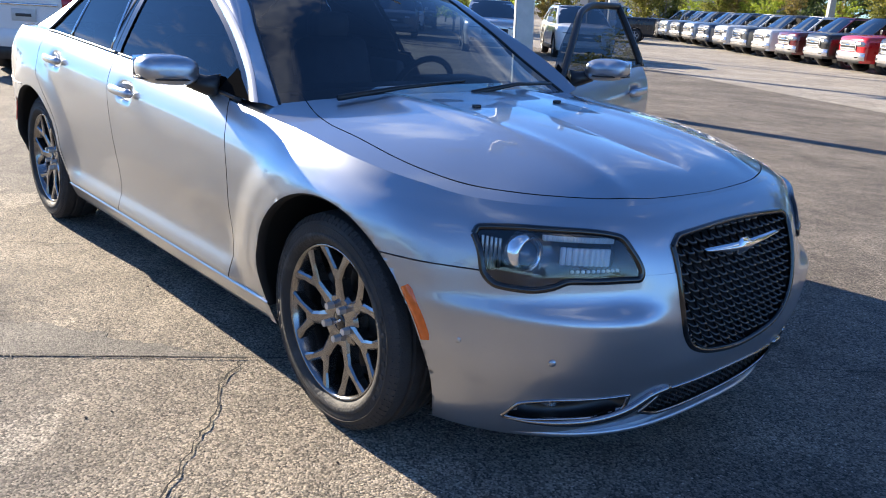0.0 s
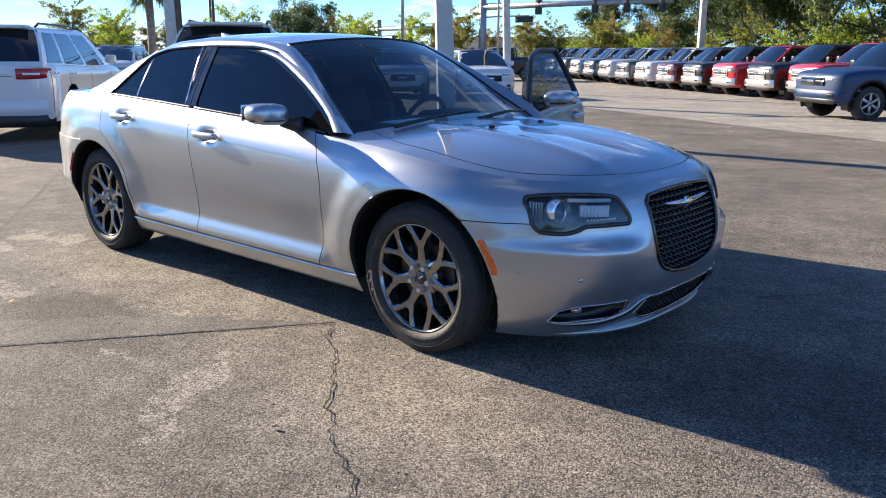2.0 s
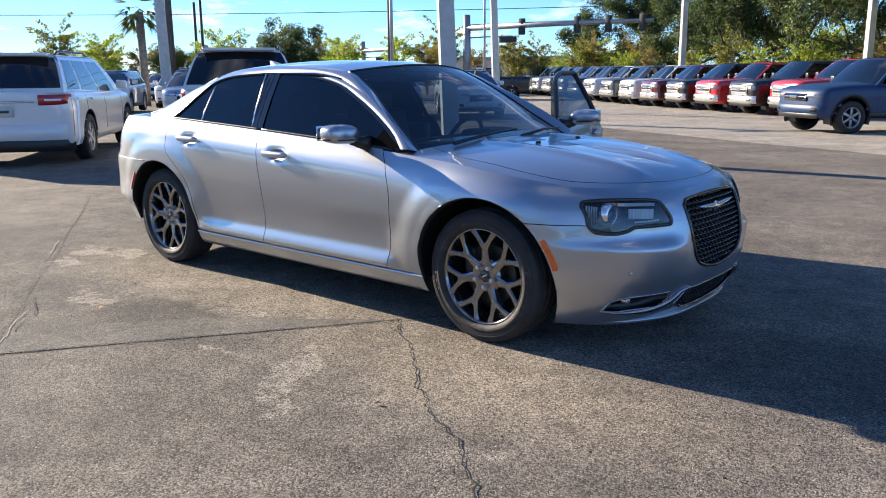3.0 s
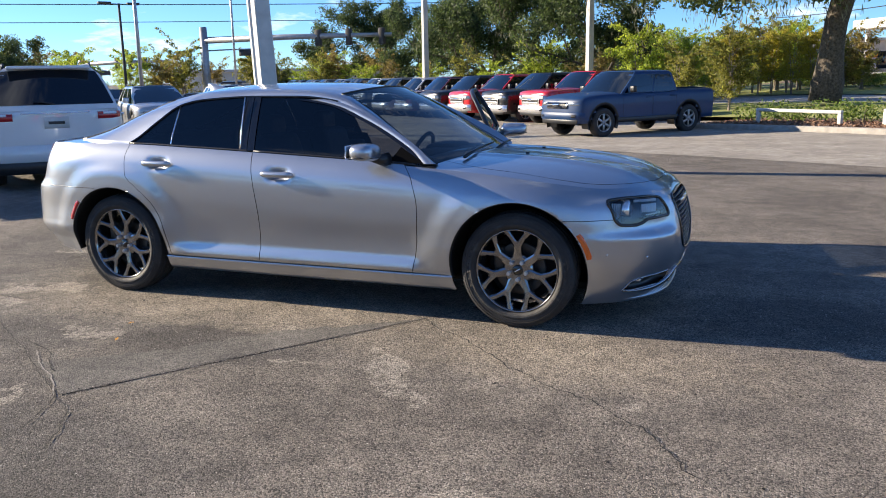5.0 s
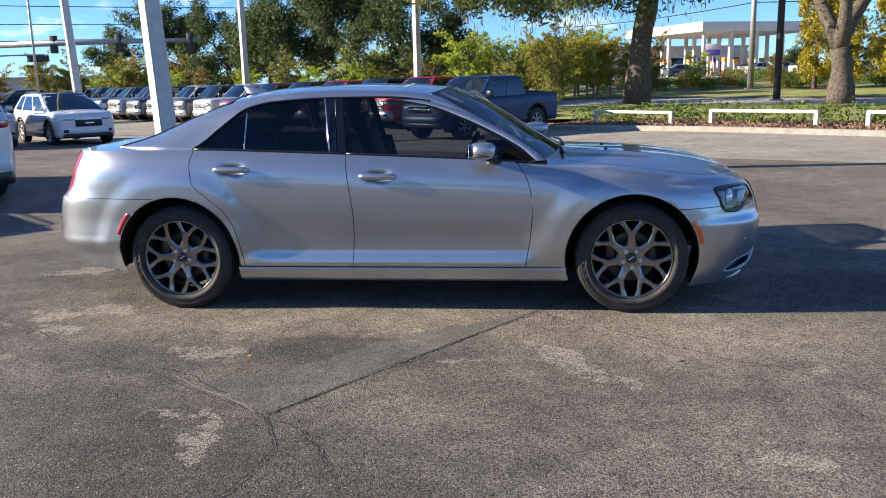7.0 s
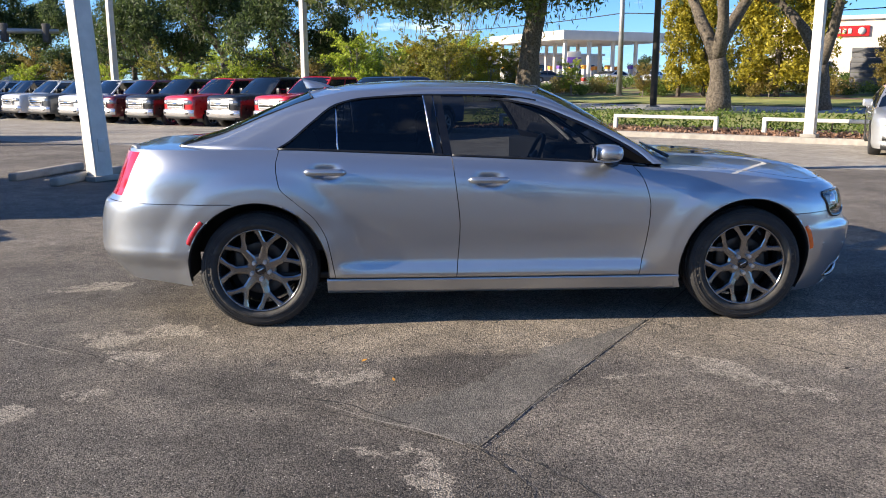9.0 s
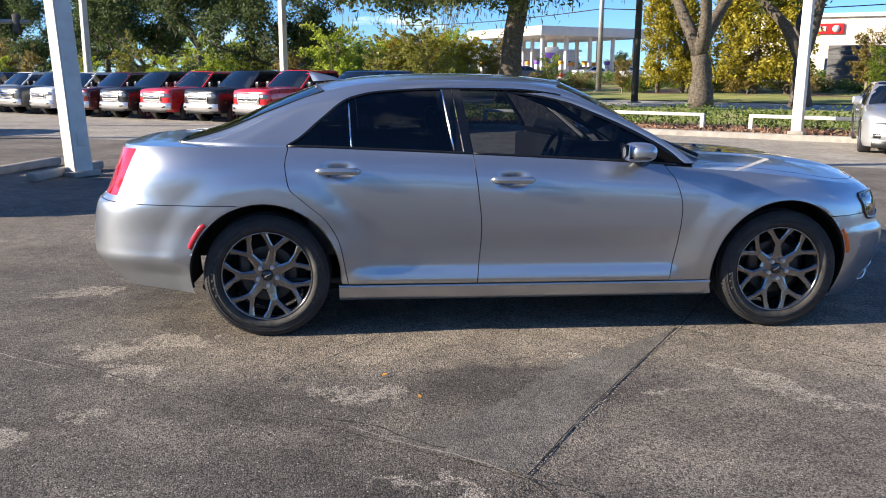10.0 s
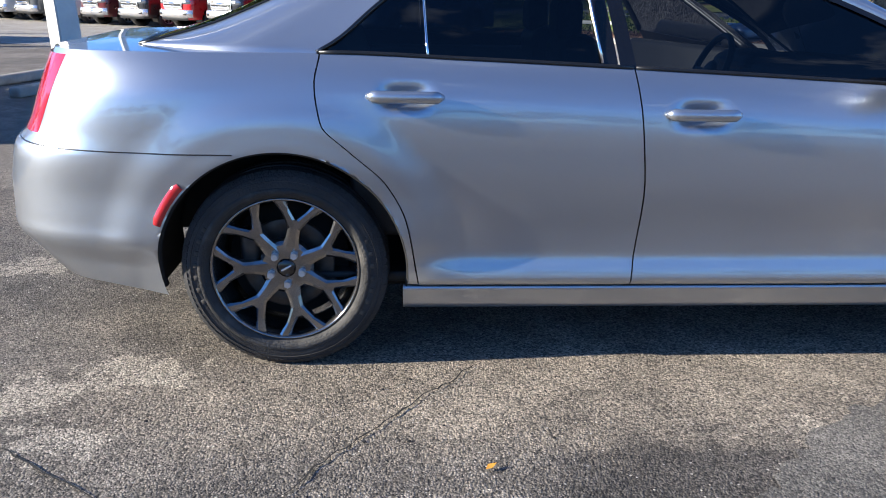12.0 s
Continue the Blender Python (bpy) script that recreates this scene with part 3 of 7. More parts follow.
for y0, y1, x0 in ((-0.60, 0.02, 1.045), (0.05, 0.60, 1.06)):
    bm = bmesh.new()
    tube(bm, [(x0 + 0.045, y0, 1.022), (x0 + 0.03, (y0 + y1) / 2, 1.05), (x0 - 0.02 + (0.06 if abs(y1) < 0.3 else 0), y1, 1.068 if abs(y1) < 0.3 else 1.04)], [0.012, 0.009, 0.006], 6)
    part("wiper", bm, BLACK_TRIM, car)


def window_pane(s, xa_top, xa_bot, xb_top, xb_bot, parent, n=26, bow=0.0):
    """A side window between two slanted edges, below the roof rail and above the belt."""
    rows = []
    for i in range(n):
        u = i / (n - 1)
        xt, xb = xa_top + (xb_top - xa_top) * u, xa_bot + (xb_bot - xa_bot) * u
        col = []
        for k in range(10):
            v = k / 9
            zb, zt = float(z_ref(xb)) - 0.01, float(dlo_top(xt))
            x, z = xb + (xt - xb) * v + bow * u**3 * math.sin(math.pi * v), zb + (zt - zb) * v
            col.append((x, s * (float(cabin_y(x, z)) - 0.006), z))
        rows.append(col)
    return rows


def door_sheet(s, xa, xb, handle_x, handle_z, n=64, m=50):
    rows = []
    for i in range(n):
        u = i / (n - 1)
        col = []
        for k in range(m):
            f = k / (m - 1)
            z = 0.308 + 0.74 * f
            for _ in range(4):
                x = float(xa(z)) + GAP + (float(xb(z)) - float(xa(z)) - 2 * GAP) * u
                z = 0.308 + f * (float(z_ref(x)) - 0.308)
            y = float(side_y(x, z))
            y -= 0.022 * math.exp(-(((x - handle_x) / 0.075) ** 4 + ((z - handle_z + 0.002) / 0.036) ** 4))
            col.append((x, s * y, z))
        rows.append(col)
    return np.array(rows)


def door(s, which, parent):
    """A door with its pane, handle, belt strip and, in front, the mirror."""
    front = which == "front"
    hx, hz = (-0.115, 0.915) if front else (-1.105, 0.968)
    pts = door_sheet(s, x_gap_b if front else x_gap_r, x_gap_f if front else x_gap_b, hx, hz)
    d = sheet(which + "_door", pts, SILVER, parent, "silver " + which + " door", flip=s > 0, thick=0.012)
    # belt strip
    bm = bmesh.new()
    xs = np.linspace(-0.335, 0.86, 20) if front else np.linspace(-1.385, -0.345, 20)
    tube(bm, [(x, s * (float(side_y(x, float(z_ref(x)))) - 0.002), float(z_ref(x)) + 0.003) for x in xs], 0.008, 6)
    part("belt_strip", bm, BLACK_TRIM, d)
    # pane and pillar covers
    if front:
        sheet("front_pane", window_pane(s, -0.40, -0.335, 0.22, 0.90, d, bow=0.085), SIDE_GLASS, d, "tinted side window", flip=s < 0)
        cover = window_pane(s, -0.445, -0.386, -0.395, -0.332, d, 4)
    else:
        sheet("rear_pane", window_pane(s, -1.04, -1.025, -0.50, -0.445, d), SIDE_GLASS, d, "tinted side window", flip=s < 0)
        sheet("quarter_pane", window_pane(s, -1.06, -1.385, -1.05, -1.036, d), SIDE_GLASS, d, "small tinted quarter window", flip=s < 0)
        cover = window_pane(s, -0.51, -0.45, -0.450, -0.392, d, 4)
    c = np.array(cover)
    c[:, :, 1] += s * 0.008
    sheet("pillar_cover", c, BLACK_GLOSS, d, "glossy black pillar cover", flip=s < 0)
    if not front:
        for xt, xb in ((-1.05, -1.03), (-0.508, -0.448)):
            bm = bmesh.new()
            tube(bm, [(xb + (xt - xb) * v, s * (float(cabin_y(xb + (xt - xb) * v, 1.08 + v * 0.3)) + 0.002), 1.075 + v * ((1.365 if xt < -1 else 1.415) - 1.075)) for v in np.linspace(0, 1, 6)], 0.0055, 6)
            part("pane_divider", bm, CHROME, d, "bright divider bar")
    # handle
    y = float(side_y(hx, hz))
    bm = bmesh.new()
    n = 12
    tube(bm, [(hx - 0.125 + 0.25 * k / n, s * (y + 0.010 + 0.020 * math.sin(math.pi * min(1, max(0, k / n))) ** 0.35), hz + 0.003 - 0.002 * k / n) for k in range(n + 1)], [0.008] + [0.0205] * (n - 1) + [0.008], 10)
    for v in bm.verts:
        v.co.y = s * (y + (abs(v.co.y) - y) * 0.8)
    part("door_handle", bm, SILVER, d, "silver door handle")
    if front:
        # mirror
        bm = bmesh.new()
        bmesh.ops.create_uvsphere(bm, u_segments=28, v_segments=16, radius=1.0)
        for v in bm.verts:
            x, yy, z = v.co
            q = 1 / (abs(x) ** 3 + abs(yy) ** 3 + abs(z) ** 3) ** (1 / 3)
            x, yy, z = x * q * 0.8 + x * 0.2, yy * q, z * q * 0.9 + z * 0.1
            v.co = (0.575 + 0.085 * x + 0.02 * yy * 0 + 0.02 * abs(yy), s * (1.030 + 0.112 * yy), 1.080 + 0.060 * z * (1 - 0.12 * (yy + 1) / 2) + 0.006 * yy)
        part("mirror_housing", bm, SILVER, d, "silver door mirror")
        bm = bmesh.new()
        tube(bm, [(0.60, s * 0.95, 1.045), (0.63, s * 0.90, 1.025), (0.66, s * 0.855, 1.02)], [0.032, 0.036, 0.05], 10)
        part("mirror_foot", bm, BLACK_TRIM, d, "black mirror foot")
        bm = bmesh.new()
        tri3 = [(0.92, 1.0), (0.68, 1.013), (0.74, 1.10)]
        vs = [bm.verts.new((x, s * (float(cabin_y(x, z)) + 0.002), z)) for x, z in tri3]
        bm.faces.new(vs if s > 0 else vs[::-1])
        part("mirror_sail", bm, MATT_BLACK, d, "matt black corner of the window")
        bm = bmesh.new()
        box(bm, (0.50, s * 1.03, 1.085), (0.006, 0.185, 0.085), 0.003)
        part("mirror_glass", bm, CHROME, d, "mirror glass")
        bm = bmesh.new()
        tube(bm, [(0.575 + 0.087 * math.cos(t) + 0.006, s * (1.03 + 0.112 * math.sin(t)), 1.049 + 0.004 * math.sin(t)) for t in np.linspace(0, 2 * math.pi, 33)], 0.004, 6, cap=False)
        part("mirror_seam", bm, BLACK_TRIM, d)
    return d


for s in (-1, 1):
    door(s, "rear", car)
door(-1, "front", car)
open_door = door(1, "front", car)
open_door["label"] = "open silver driver's door with a black lining"
# the driver's door stands open, turned about its hinge, with its window frame and lining
bm = bmesh.new()
tube(bm, [(x, float(cabin_y(x, z)) - 0.004, z) for x, z in resample([(-0.33, 1.05), (-0.40, 1.40), (-0.08, 1.40), (0.16, 1.36), (0.34, 1.27), (0.60, 1.12), (0.80, 1.0)], 40)], 0.020, 8)
part("window_frame", bm, BLACK_TRIM, open_door, "black window frame")
bm = bmesh.new()
box(bm, (0.27, 0.80, 0.66), (1.10, 0.10, 0.68), 0.03)
box(bm, (0.22, 0.73, 0.78), (0.62, 0.08, 0.07), 0.025)
part("door_lining", bm, INTERIOR, open_door, "black door lining")
open_door.matrix_basis = Matrix.Translation((0.85, 0.92, 0)) @ Matrix.Rotation(radians(-74), 4, "Z") @ Matrix.Translation((-0.85, -0.92, 0))

# nose: headlamps, grille, intake, fog lamps
bm = back_plate(GRILLE, 0.075)
part("grille_backing", bm, UNDER, car)
bm = bmesh.new()
for r in range(16):
    z = 0.408 + 0.0262 * r
    for c in range(-9, 10):
        y = c * 0.041 + (0.0205 if r % 2 else 0)
        if not in_poly(y, z + 0.006, [(a * 0.98, 0.61 + (b - 0.61) * 0.98) for a, b in GRILLE]):
            continue
        x = float(nose_x(y, z)) - 0.020
        tube(bm, [(x - 0.016, y - 0.0205, z + 0.021), (x - 0.002, y - 0.0165, z + 0.0095), (x + 0.010, y - 0.008, z + 0.0012), (x + 0.012, y + 0.008, z + 0.0012), (x - 0.002, y + 0.0165, z + 0.0095), (x - 0.016, y + 0.0205, z + 0.021)], [0.0022, 0.0032, 0.0050, 0.0050, 0.0032, 0.0022], 6)
part("grille_mesh", bm, BLACK_GLOSS, car, "gloss black honeycomb grille")
bm = bmesh.new()
rim_on_nose(bm, GRILLE, -0.001, 0.010)
part("grille_surround", bm, BLACK_GLOSS, car, "gloss black grille surround")
bm = bmesh.new()
rows = []
for k in range(41):
    t = -1 + k / 20
    h = 0.003 + 0.015 * (1 - abs(t)) ** 0.7 + (0.010 if abs(t) < 0.12 else 0)
    zc = 0.715 + 0.016 * abs(t) ** 1.3
    rows.append([(float(nose_x(t * 0.205, zc)) + dx, t * 0.205, zc + dz * h) for dx, dz in ((0.004, -1), (0.016, -0.3), (0.018, 0.3), (0.004, 1))])
sheet("badge", np.array(rows), CHROME, car, "chrome winged badge")
for s in (-1, 1):
    mir = (lambda poly: poly) if s < 0 else (lambda poly: [(-a, b) for a, b in poly])
    hp = mir(HEAD)
    part("headlamp_housing", back_plate(hp, 0.085), HOUSING, car, "black headlamp housing")
    bm = bmesh.new()
    rim_on_nose(bm, hp, 0.001, 0.0105, 110)
    part("headlamp_bezel", bm, BLACK_GLOSS, car)
    # lens
    cy, cz = np.mean(hp, axis=0)
    ring = resample(hp + [hp[0]], 80)[:-1]
    verts, faces = [], []
    for k, f in enumerate((1.0, 0.75, 0.5, 0.25)):
        for a, b in ring:
            y, z = cy + (a - cy) * f, cz + (b - cz) * f
            verts.append((float(nose_x(y, z)) + 0.003, y, z))
    verts.append((float(nose_x(cy, cz)) + 0.003, cy, cz))
    n = len(ring)
    for k in range(3):
        for i in range(n):
            faces.append((k * n + i, k * n + (i + 1) % n, (k + 1) * n + (i + 1) % n, (k + 1) * n + i))
    faces += [(3 * n + i, 3 * n + (i + 1) % n, 4 * n) for i in range(n)]
    link("headlamp_lens", outward(mesh_of("headlamp_lens", verts, faces, LENS), (1.5, 0, 0.7)), car, "clear headlamp lens")
    # projector, reflector bars and lamp strips
    px, py, pz = float(nose_x(0.695, 0.73)) - 0.035, s * 0.690, 0.732
    bm = bmesh.new()
    bmesh.ops.create_uvsphere(bm, u_segments=20, v_segments=12, radius=0.036, matrix=Matrix.Translation((px - 0.020, py, pz)))
    part("projector", bm, PROJECTOR, car, "round projector lamp")
    bm = bmesh.new()
    lathe(bm, [(px - 0.040, 0.062), (px - 0.010, 0.060), (px + 0.000, 0.052), (px + 0.002, 0.046), (px - 0.004, 0.040), (px - 0.03, 0.037)], 32, "x", (0, py, pz))
    part("projector_ring", bm, BRIGHT, car, "bright ring round the projector")
    bm = bmesh.new()
    for k in range(9):
        y = 0.625 - 0.0145 * k
        x = float(nose_x(y, 0.73)) - 0.030
        box(bm, (x, s * y, 0.735 - 0.001 * k), (0.012, 0.0140, 0.050), 0.002, seg=1)
    part("reflector", bm, LAMP_WHITE, car, "ribbed lamp reflector")
    bm = bmesh.new()
    for k in range(26):
        y = 0.66 - 0.0068 * k
        x = float(nose_x(y, 0.775)) - 0.022
        box(bm, (x, s * y, 0.782 - 0.0004 * k), (0.012, 0.0060, 0.016), 0.0015, seg=1)
    part("lamp_strip", bm, LAMP_WHITE, car, "row of small white lamps")
    bm = bmesh.new()
    for k in range(10):
        y = 0.61 - 0.0135 * k
        x = float(nose_x(y, 0.70)) - 0.022
        box(bm, (x, s * y, 0.694), (0.008, 0.0095, 0.008), 0.0015, seg=1)
    part("lower_lamp_strip", bm, LAMP_WHITE, car, "row of small white lamps")
    bm = bmesh.new()
    for k in range(5):
        y = 0.784 - 0.007 * k
        x = float(nose_x(y, 0.73)) - 0.02
        box(bm, (x, s * y, 0.730 + 0.001 * k), (0.008, 0.0072, 0.10 - 0.004 * k), 0.001, seg=1)
    part("corner_reflector", bm, STEEL, car)
    # fog lamp pocket
    fp = mir(FOG)
    part("fog_pocket", back_plate(fp, 0.06), BLACK_TRIM, car, "black fog lamp pocket")
    bm = bmesh.new()
    rim_on_nose(bm, fp, 0.0, 0.006, 70)
    part("fog_bezel", bm, DARK_CHROME, car)
    bm = bmesh.new()
    px = float(nose_x(0.64, 0.285)) - 0.02
    lathe(bm, [(px - 0.03, 0.024), (px, 0.021), (px + 0.006, 0.015), (px + 0.008, 0.0005)], 20, "x", (0, s * 0.60, 0.290))
    part("fog_lamp", bm, BRIGHT, car, "round fog lamp")
    bm = bmesh.new()
    path = [(0.715, 0.236), (0.65, 0.229), (0.56, 0.233), (0.49, 0.247), (0.42, 0.276), (0.36, 0.318), (0.30, 0.326)]
    tube(bm, [(float(nose_x(a, b)) + 0.004, s * a, b) for a, b in resample(path, 30)], [0.004 + 0.013 * math.sin(math.pi * min(1, k / 34)) for k in range(30)], 8)
    part("fog_trim", bm, DARK_CHROME, car, "dark chrome trim below the fog lamp")
    for y, z in ((0.82, 0.478), (0.679, 0.447)):
        bm = bmesh.new()
        bmesh.ops.create_cone(bm, segments=20, radius1=0.0105, radius2=0.0095, depth=0.002, cap_ends=True)
        x = float(nose_x(y, z)) if y < 0.8 else 2.06
        nrm = Vector((0.75, s * 0.66, 0)) if y < 0.8 else Vector((0.3, s * 0.95, 0))
        yy = y if y < 0.8 else float(side_y(2.06, z))
        part("parking_sensor", bm, SILVER, car, m=Matrix.Translation((x, s * yy, z)) @ nrm.to_track_quat("Z", "Y").to_matrix().to_4x4())
    # side marker lamps in the arches' lips
    for a, t0, t1, mat in ((AX, 12, 33, AMBER), (-AX, 136, 157, RED_LENS)):
        rows = []
        for k in range(10):
            t = radians(t0 + (t1 - t0) * k / 9)
            r1 = 0.470 if 0 < k < 9 else 0.464
            row = []
            for r, d in ((0.437, 0.0), (0.439, 0.004), (0.452, 0.005), (r1 - 0.003, 0.004), (r1, -0.001)):
                x, z = a + r * math.cos(t), HUB_Z + r * math.sin(t)
                row.append((x, s * (float(side_y(x, z)) + d), z))
            rows.append(row)
        sheet("side_marker", np.array(rows), mat, car, "amber side marker" if a > 0 else "red side marker", flip=(s > 0) ^ (a < 0))
    # tail lamp wrapped round the rear corner
    rows = []
    for k in range(15):
        z = 0.815 + 0.265 * k / 14
        xa = -2.375 + 0.125 * (z - 0.815) / 0.265
        row = []
        for u in np.linspace(0, 1, 9):
            xe = -float(x_tail(z)) + 0.012
            x = xa + (xe - xa) * math.sin(u * math.pi / 2)
            y = float(side_y(x, z))
            b = 0.010 * min(1, 6 * u + 0.1)
            row.append((x - b * 0.8, s * (y + b * 0.5), z))
        rows.append(row)
    sheet("tail_lamp", np.array(rows), RED_LENS, car, "red tail lamp", flip=s > 0)
# lower intake and the lip below it
part("intake_backing", back_plate(INTAKE, 0.06), UNDER, car)
bm = bmesh.new()
for r in range(4):
    z = 0.205 + 0.026 * r
    for c in range(-14, 15):
        y = c * 0.034 + (0.017 if r % 2 else 0)
        if in_poly(y, z, INTAKE):
            x = float(nose_x(y, z)) - 0.018
            tube(bm, [(x - 0.006, y - 0.017, z + 0.010), (x + 0.003, y, z - 0.002), (x - 0.006, y + 0.017, z + 0.010)], 0.0035, 5)
part("intake_mesh", bm, BLACK_TRIM, car, "black intake mesh")
bm = bmesh.new()
rim_on_nose(bm, INTAKE, 0.0, 0.007, 110)
part("intake_rim", bm, DARK_CHROME, car)
rows = []
for y in np.linspace(-0.66, 0.66, 61):
    e = 1 - abs(y / 0.66) ** 3
    x = float(nose_x(y, 0.17))
    rows.append([(x - 0.03, y, 0.186), (x - 0.004 + 0.030 * e, y, 0.178), (x + 0.034 * e, y, 0.170), (x - 0.004 + 0.030 * e, y, 0.160), (x - 0.07, y, 0.150)])
sheet("front_lip", np.array(rows), SILVER, car, "silver chin lip", flip=True)
# aerial fin
bm = bmesh.new()
rows = [[(-1.30 + 0.20 * a - 0.03 * b, (0.034 - 0.022 * b) * sy * (1 - (2 * a - 1) ** 4 * 0.8), 1.455 + 0.012 * a + (0.066 * (1 - a) ** 0.7) * b) for b, sy in ((0, -1), (0.6, -1), (1, -0.6), (1, 0.6), (0.6, 1), (0, 1))] for a in np.linspace(0, 1, 9)]
sheet("aerial_fin", np.array(rows), SILVER, car, "silver shark-fin aerial")
for y in (-0.20, 0.24):
    bm = bmesh.new()
    box(bm, (1.40, y, float(hood_mid(1.40)) + 0.006), (0.022, 0.03, 0.012), 0.004)
    part("washer_jet", bm, BLACK_TRIM, car)

# cabin inside
bm = bmesh.new()
box(bm, (0.72, 0, 0.93), (0.46, 1.44, 0.16), 0.06, seg=3)
box(bm, (0.60, 0.38, 0.985), (0.26, 0.40, 0.10), 0.05, seg=3)
box(bm, (0.46, 0.0, 0.80), (0.10, 0.34, 0.34), 0.03)
box(bm, (0.0, 0.0, 0.55), (0.9, 0.24, 0.26), 0.05)
part("dashboard", bm, INTERIOR, car, "black dashboard")
bm = bmesh.new()
box(bm, (-0.35, 0, 0.31), (2.3, 1.66, 0.04), 0.01)
part("cabin_floor", bm, INTERIOR, car)
sm = Matrix.Translation((0.37, 0.38, 0.93)) @ Matrix.Rotation(radians(-68), 4, "Y")
bm = bmesh.new()
ringp = [Vector((0.185 * math.cos(t), 0.185 * math.sin(t), 0)) for t in np.linspace(0, 2 * math.pi, 37)]
tube(bm, [sm @ p for p in ringp], 0.016, 8, cap=False)
for t in (0, 180, 270):
    tube(bm, [sm @ Vector((0.17 * math.sin(radians(t)), 0.17 * math.cos(radians(t)), 0)), sm @ Vector((0, 0, -0.03))], 0.015, 6)
bmesh.ops.create_uvsphere(bm, u_segments=12, v_segments=8, radius=0.06, matrix=sm @ Matrix.Diagonal((1, 1, 0.4, 1)))
part("steering_wheel", bm, LEATHER, car, "black leather steering wheel")


def seat(x, y, w=0.50, rear=False):
    bm = bmesh.new()
    box(bm, (x + 0.02, y, 0.56), (0.52, w, 0.18), 0.07, seg=4)
    part("seat_cushion", bm, LEATHER, car)
    bm = bmesh.new()
    box(bm, (0, 0, 0.30), (0.16, w - 0.04, 0.62), 0.07, Matrix.Translation((x - 0.25, y, 0.56)) @ Matrix.Rotation(radians(-17), 4, "Y"), seg=4)
    part("seat_back", bm, LEATHER, car, "black leather seat back")
    for hy in ([y] if not rear else [y - 0.36, y + 0.36]):
        bm = bmesh.new()
        z0 = 1.20 if not rear else 1.13
        box(bm, (x - 0.44, hy, z0), (0.10, 0.25, 0.17), 0.045, seg=4)
        tube(bm, [(x - 0.43, hy - 0.05, z0 - 0.05), (x - 0.41, hy - 0.05, z0 - 0.16)], 0.006, 6)
        tube(bm, [(x - 0.43, hy + 0.05, z0 - 0.05), (x - 0.41, hy + 0.05, z0 - 0.16)], 0.006, 6)
        part("headrest", bm, LEATHER, car)


seat(-0.05, -0.38)
seat(-0.05, 0.38)
seat(-0.98, 0.0, 1.30, True)
bm = bmesh.new()
box(bm, (-1.66, 0, 1.10), (0.66, 1.20, 0.03), 0.01)
part("parcel_shelf", bm, INTERIOR, car)
bm = bmesh.new()
box(bm, (0.235, 0, 1.385), (0.05, 0.24, 0.06), 0.02)
part("inside_mirror", bm, INTERIOR, car)
for y in (-0.38, 0.38):
    bm = bmesh.new()
    box(bm, (0.26, y, 1.375), (0.16, 0.36, 0.015), 0.006)
    part("sun_visor", bm, GREY_CLOTH, car)
rl = across(roof_edge, (0.10, -0.07), (0.040, 0.040))
rl[:, :, 2] -= 0.02
sheet("headlining", rl, GREY_CLOTH, car)
# inner door cards that show through the panes
for s in (-1, 1):
    for x0, x1 in (((-0.30, 0.80), (-1.30, -0.34)) if s < 0 else ((-1.30, -0.34),)):
        bm = bmesh.new()
        box(bm, ((x0 + x1) / 2, s * 0.80, 0.74), (x1 - x0, 0.06, 0.56), 0.025)
        box(bm, ((x0 + x1) / 2 - 0.05, s * 0.75, 0.80), ((x1 - x0) * 0.55, 0.07, 0.06), 0.02)
        part("door_card", bm, GREY_CLOTH if s > 0 else INTERIOR, car)


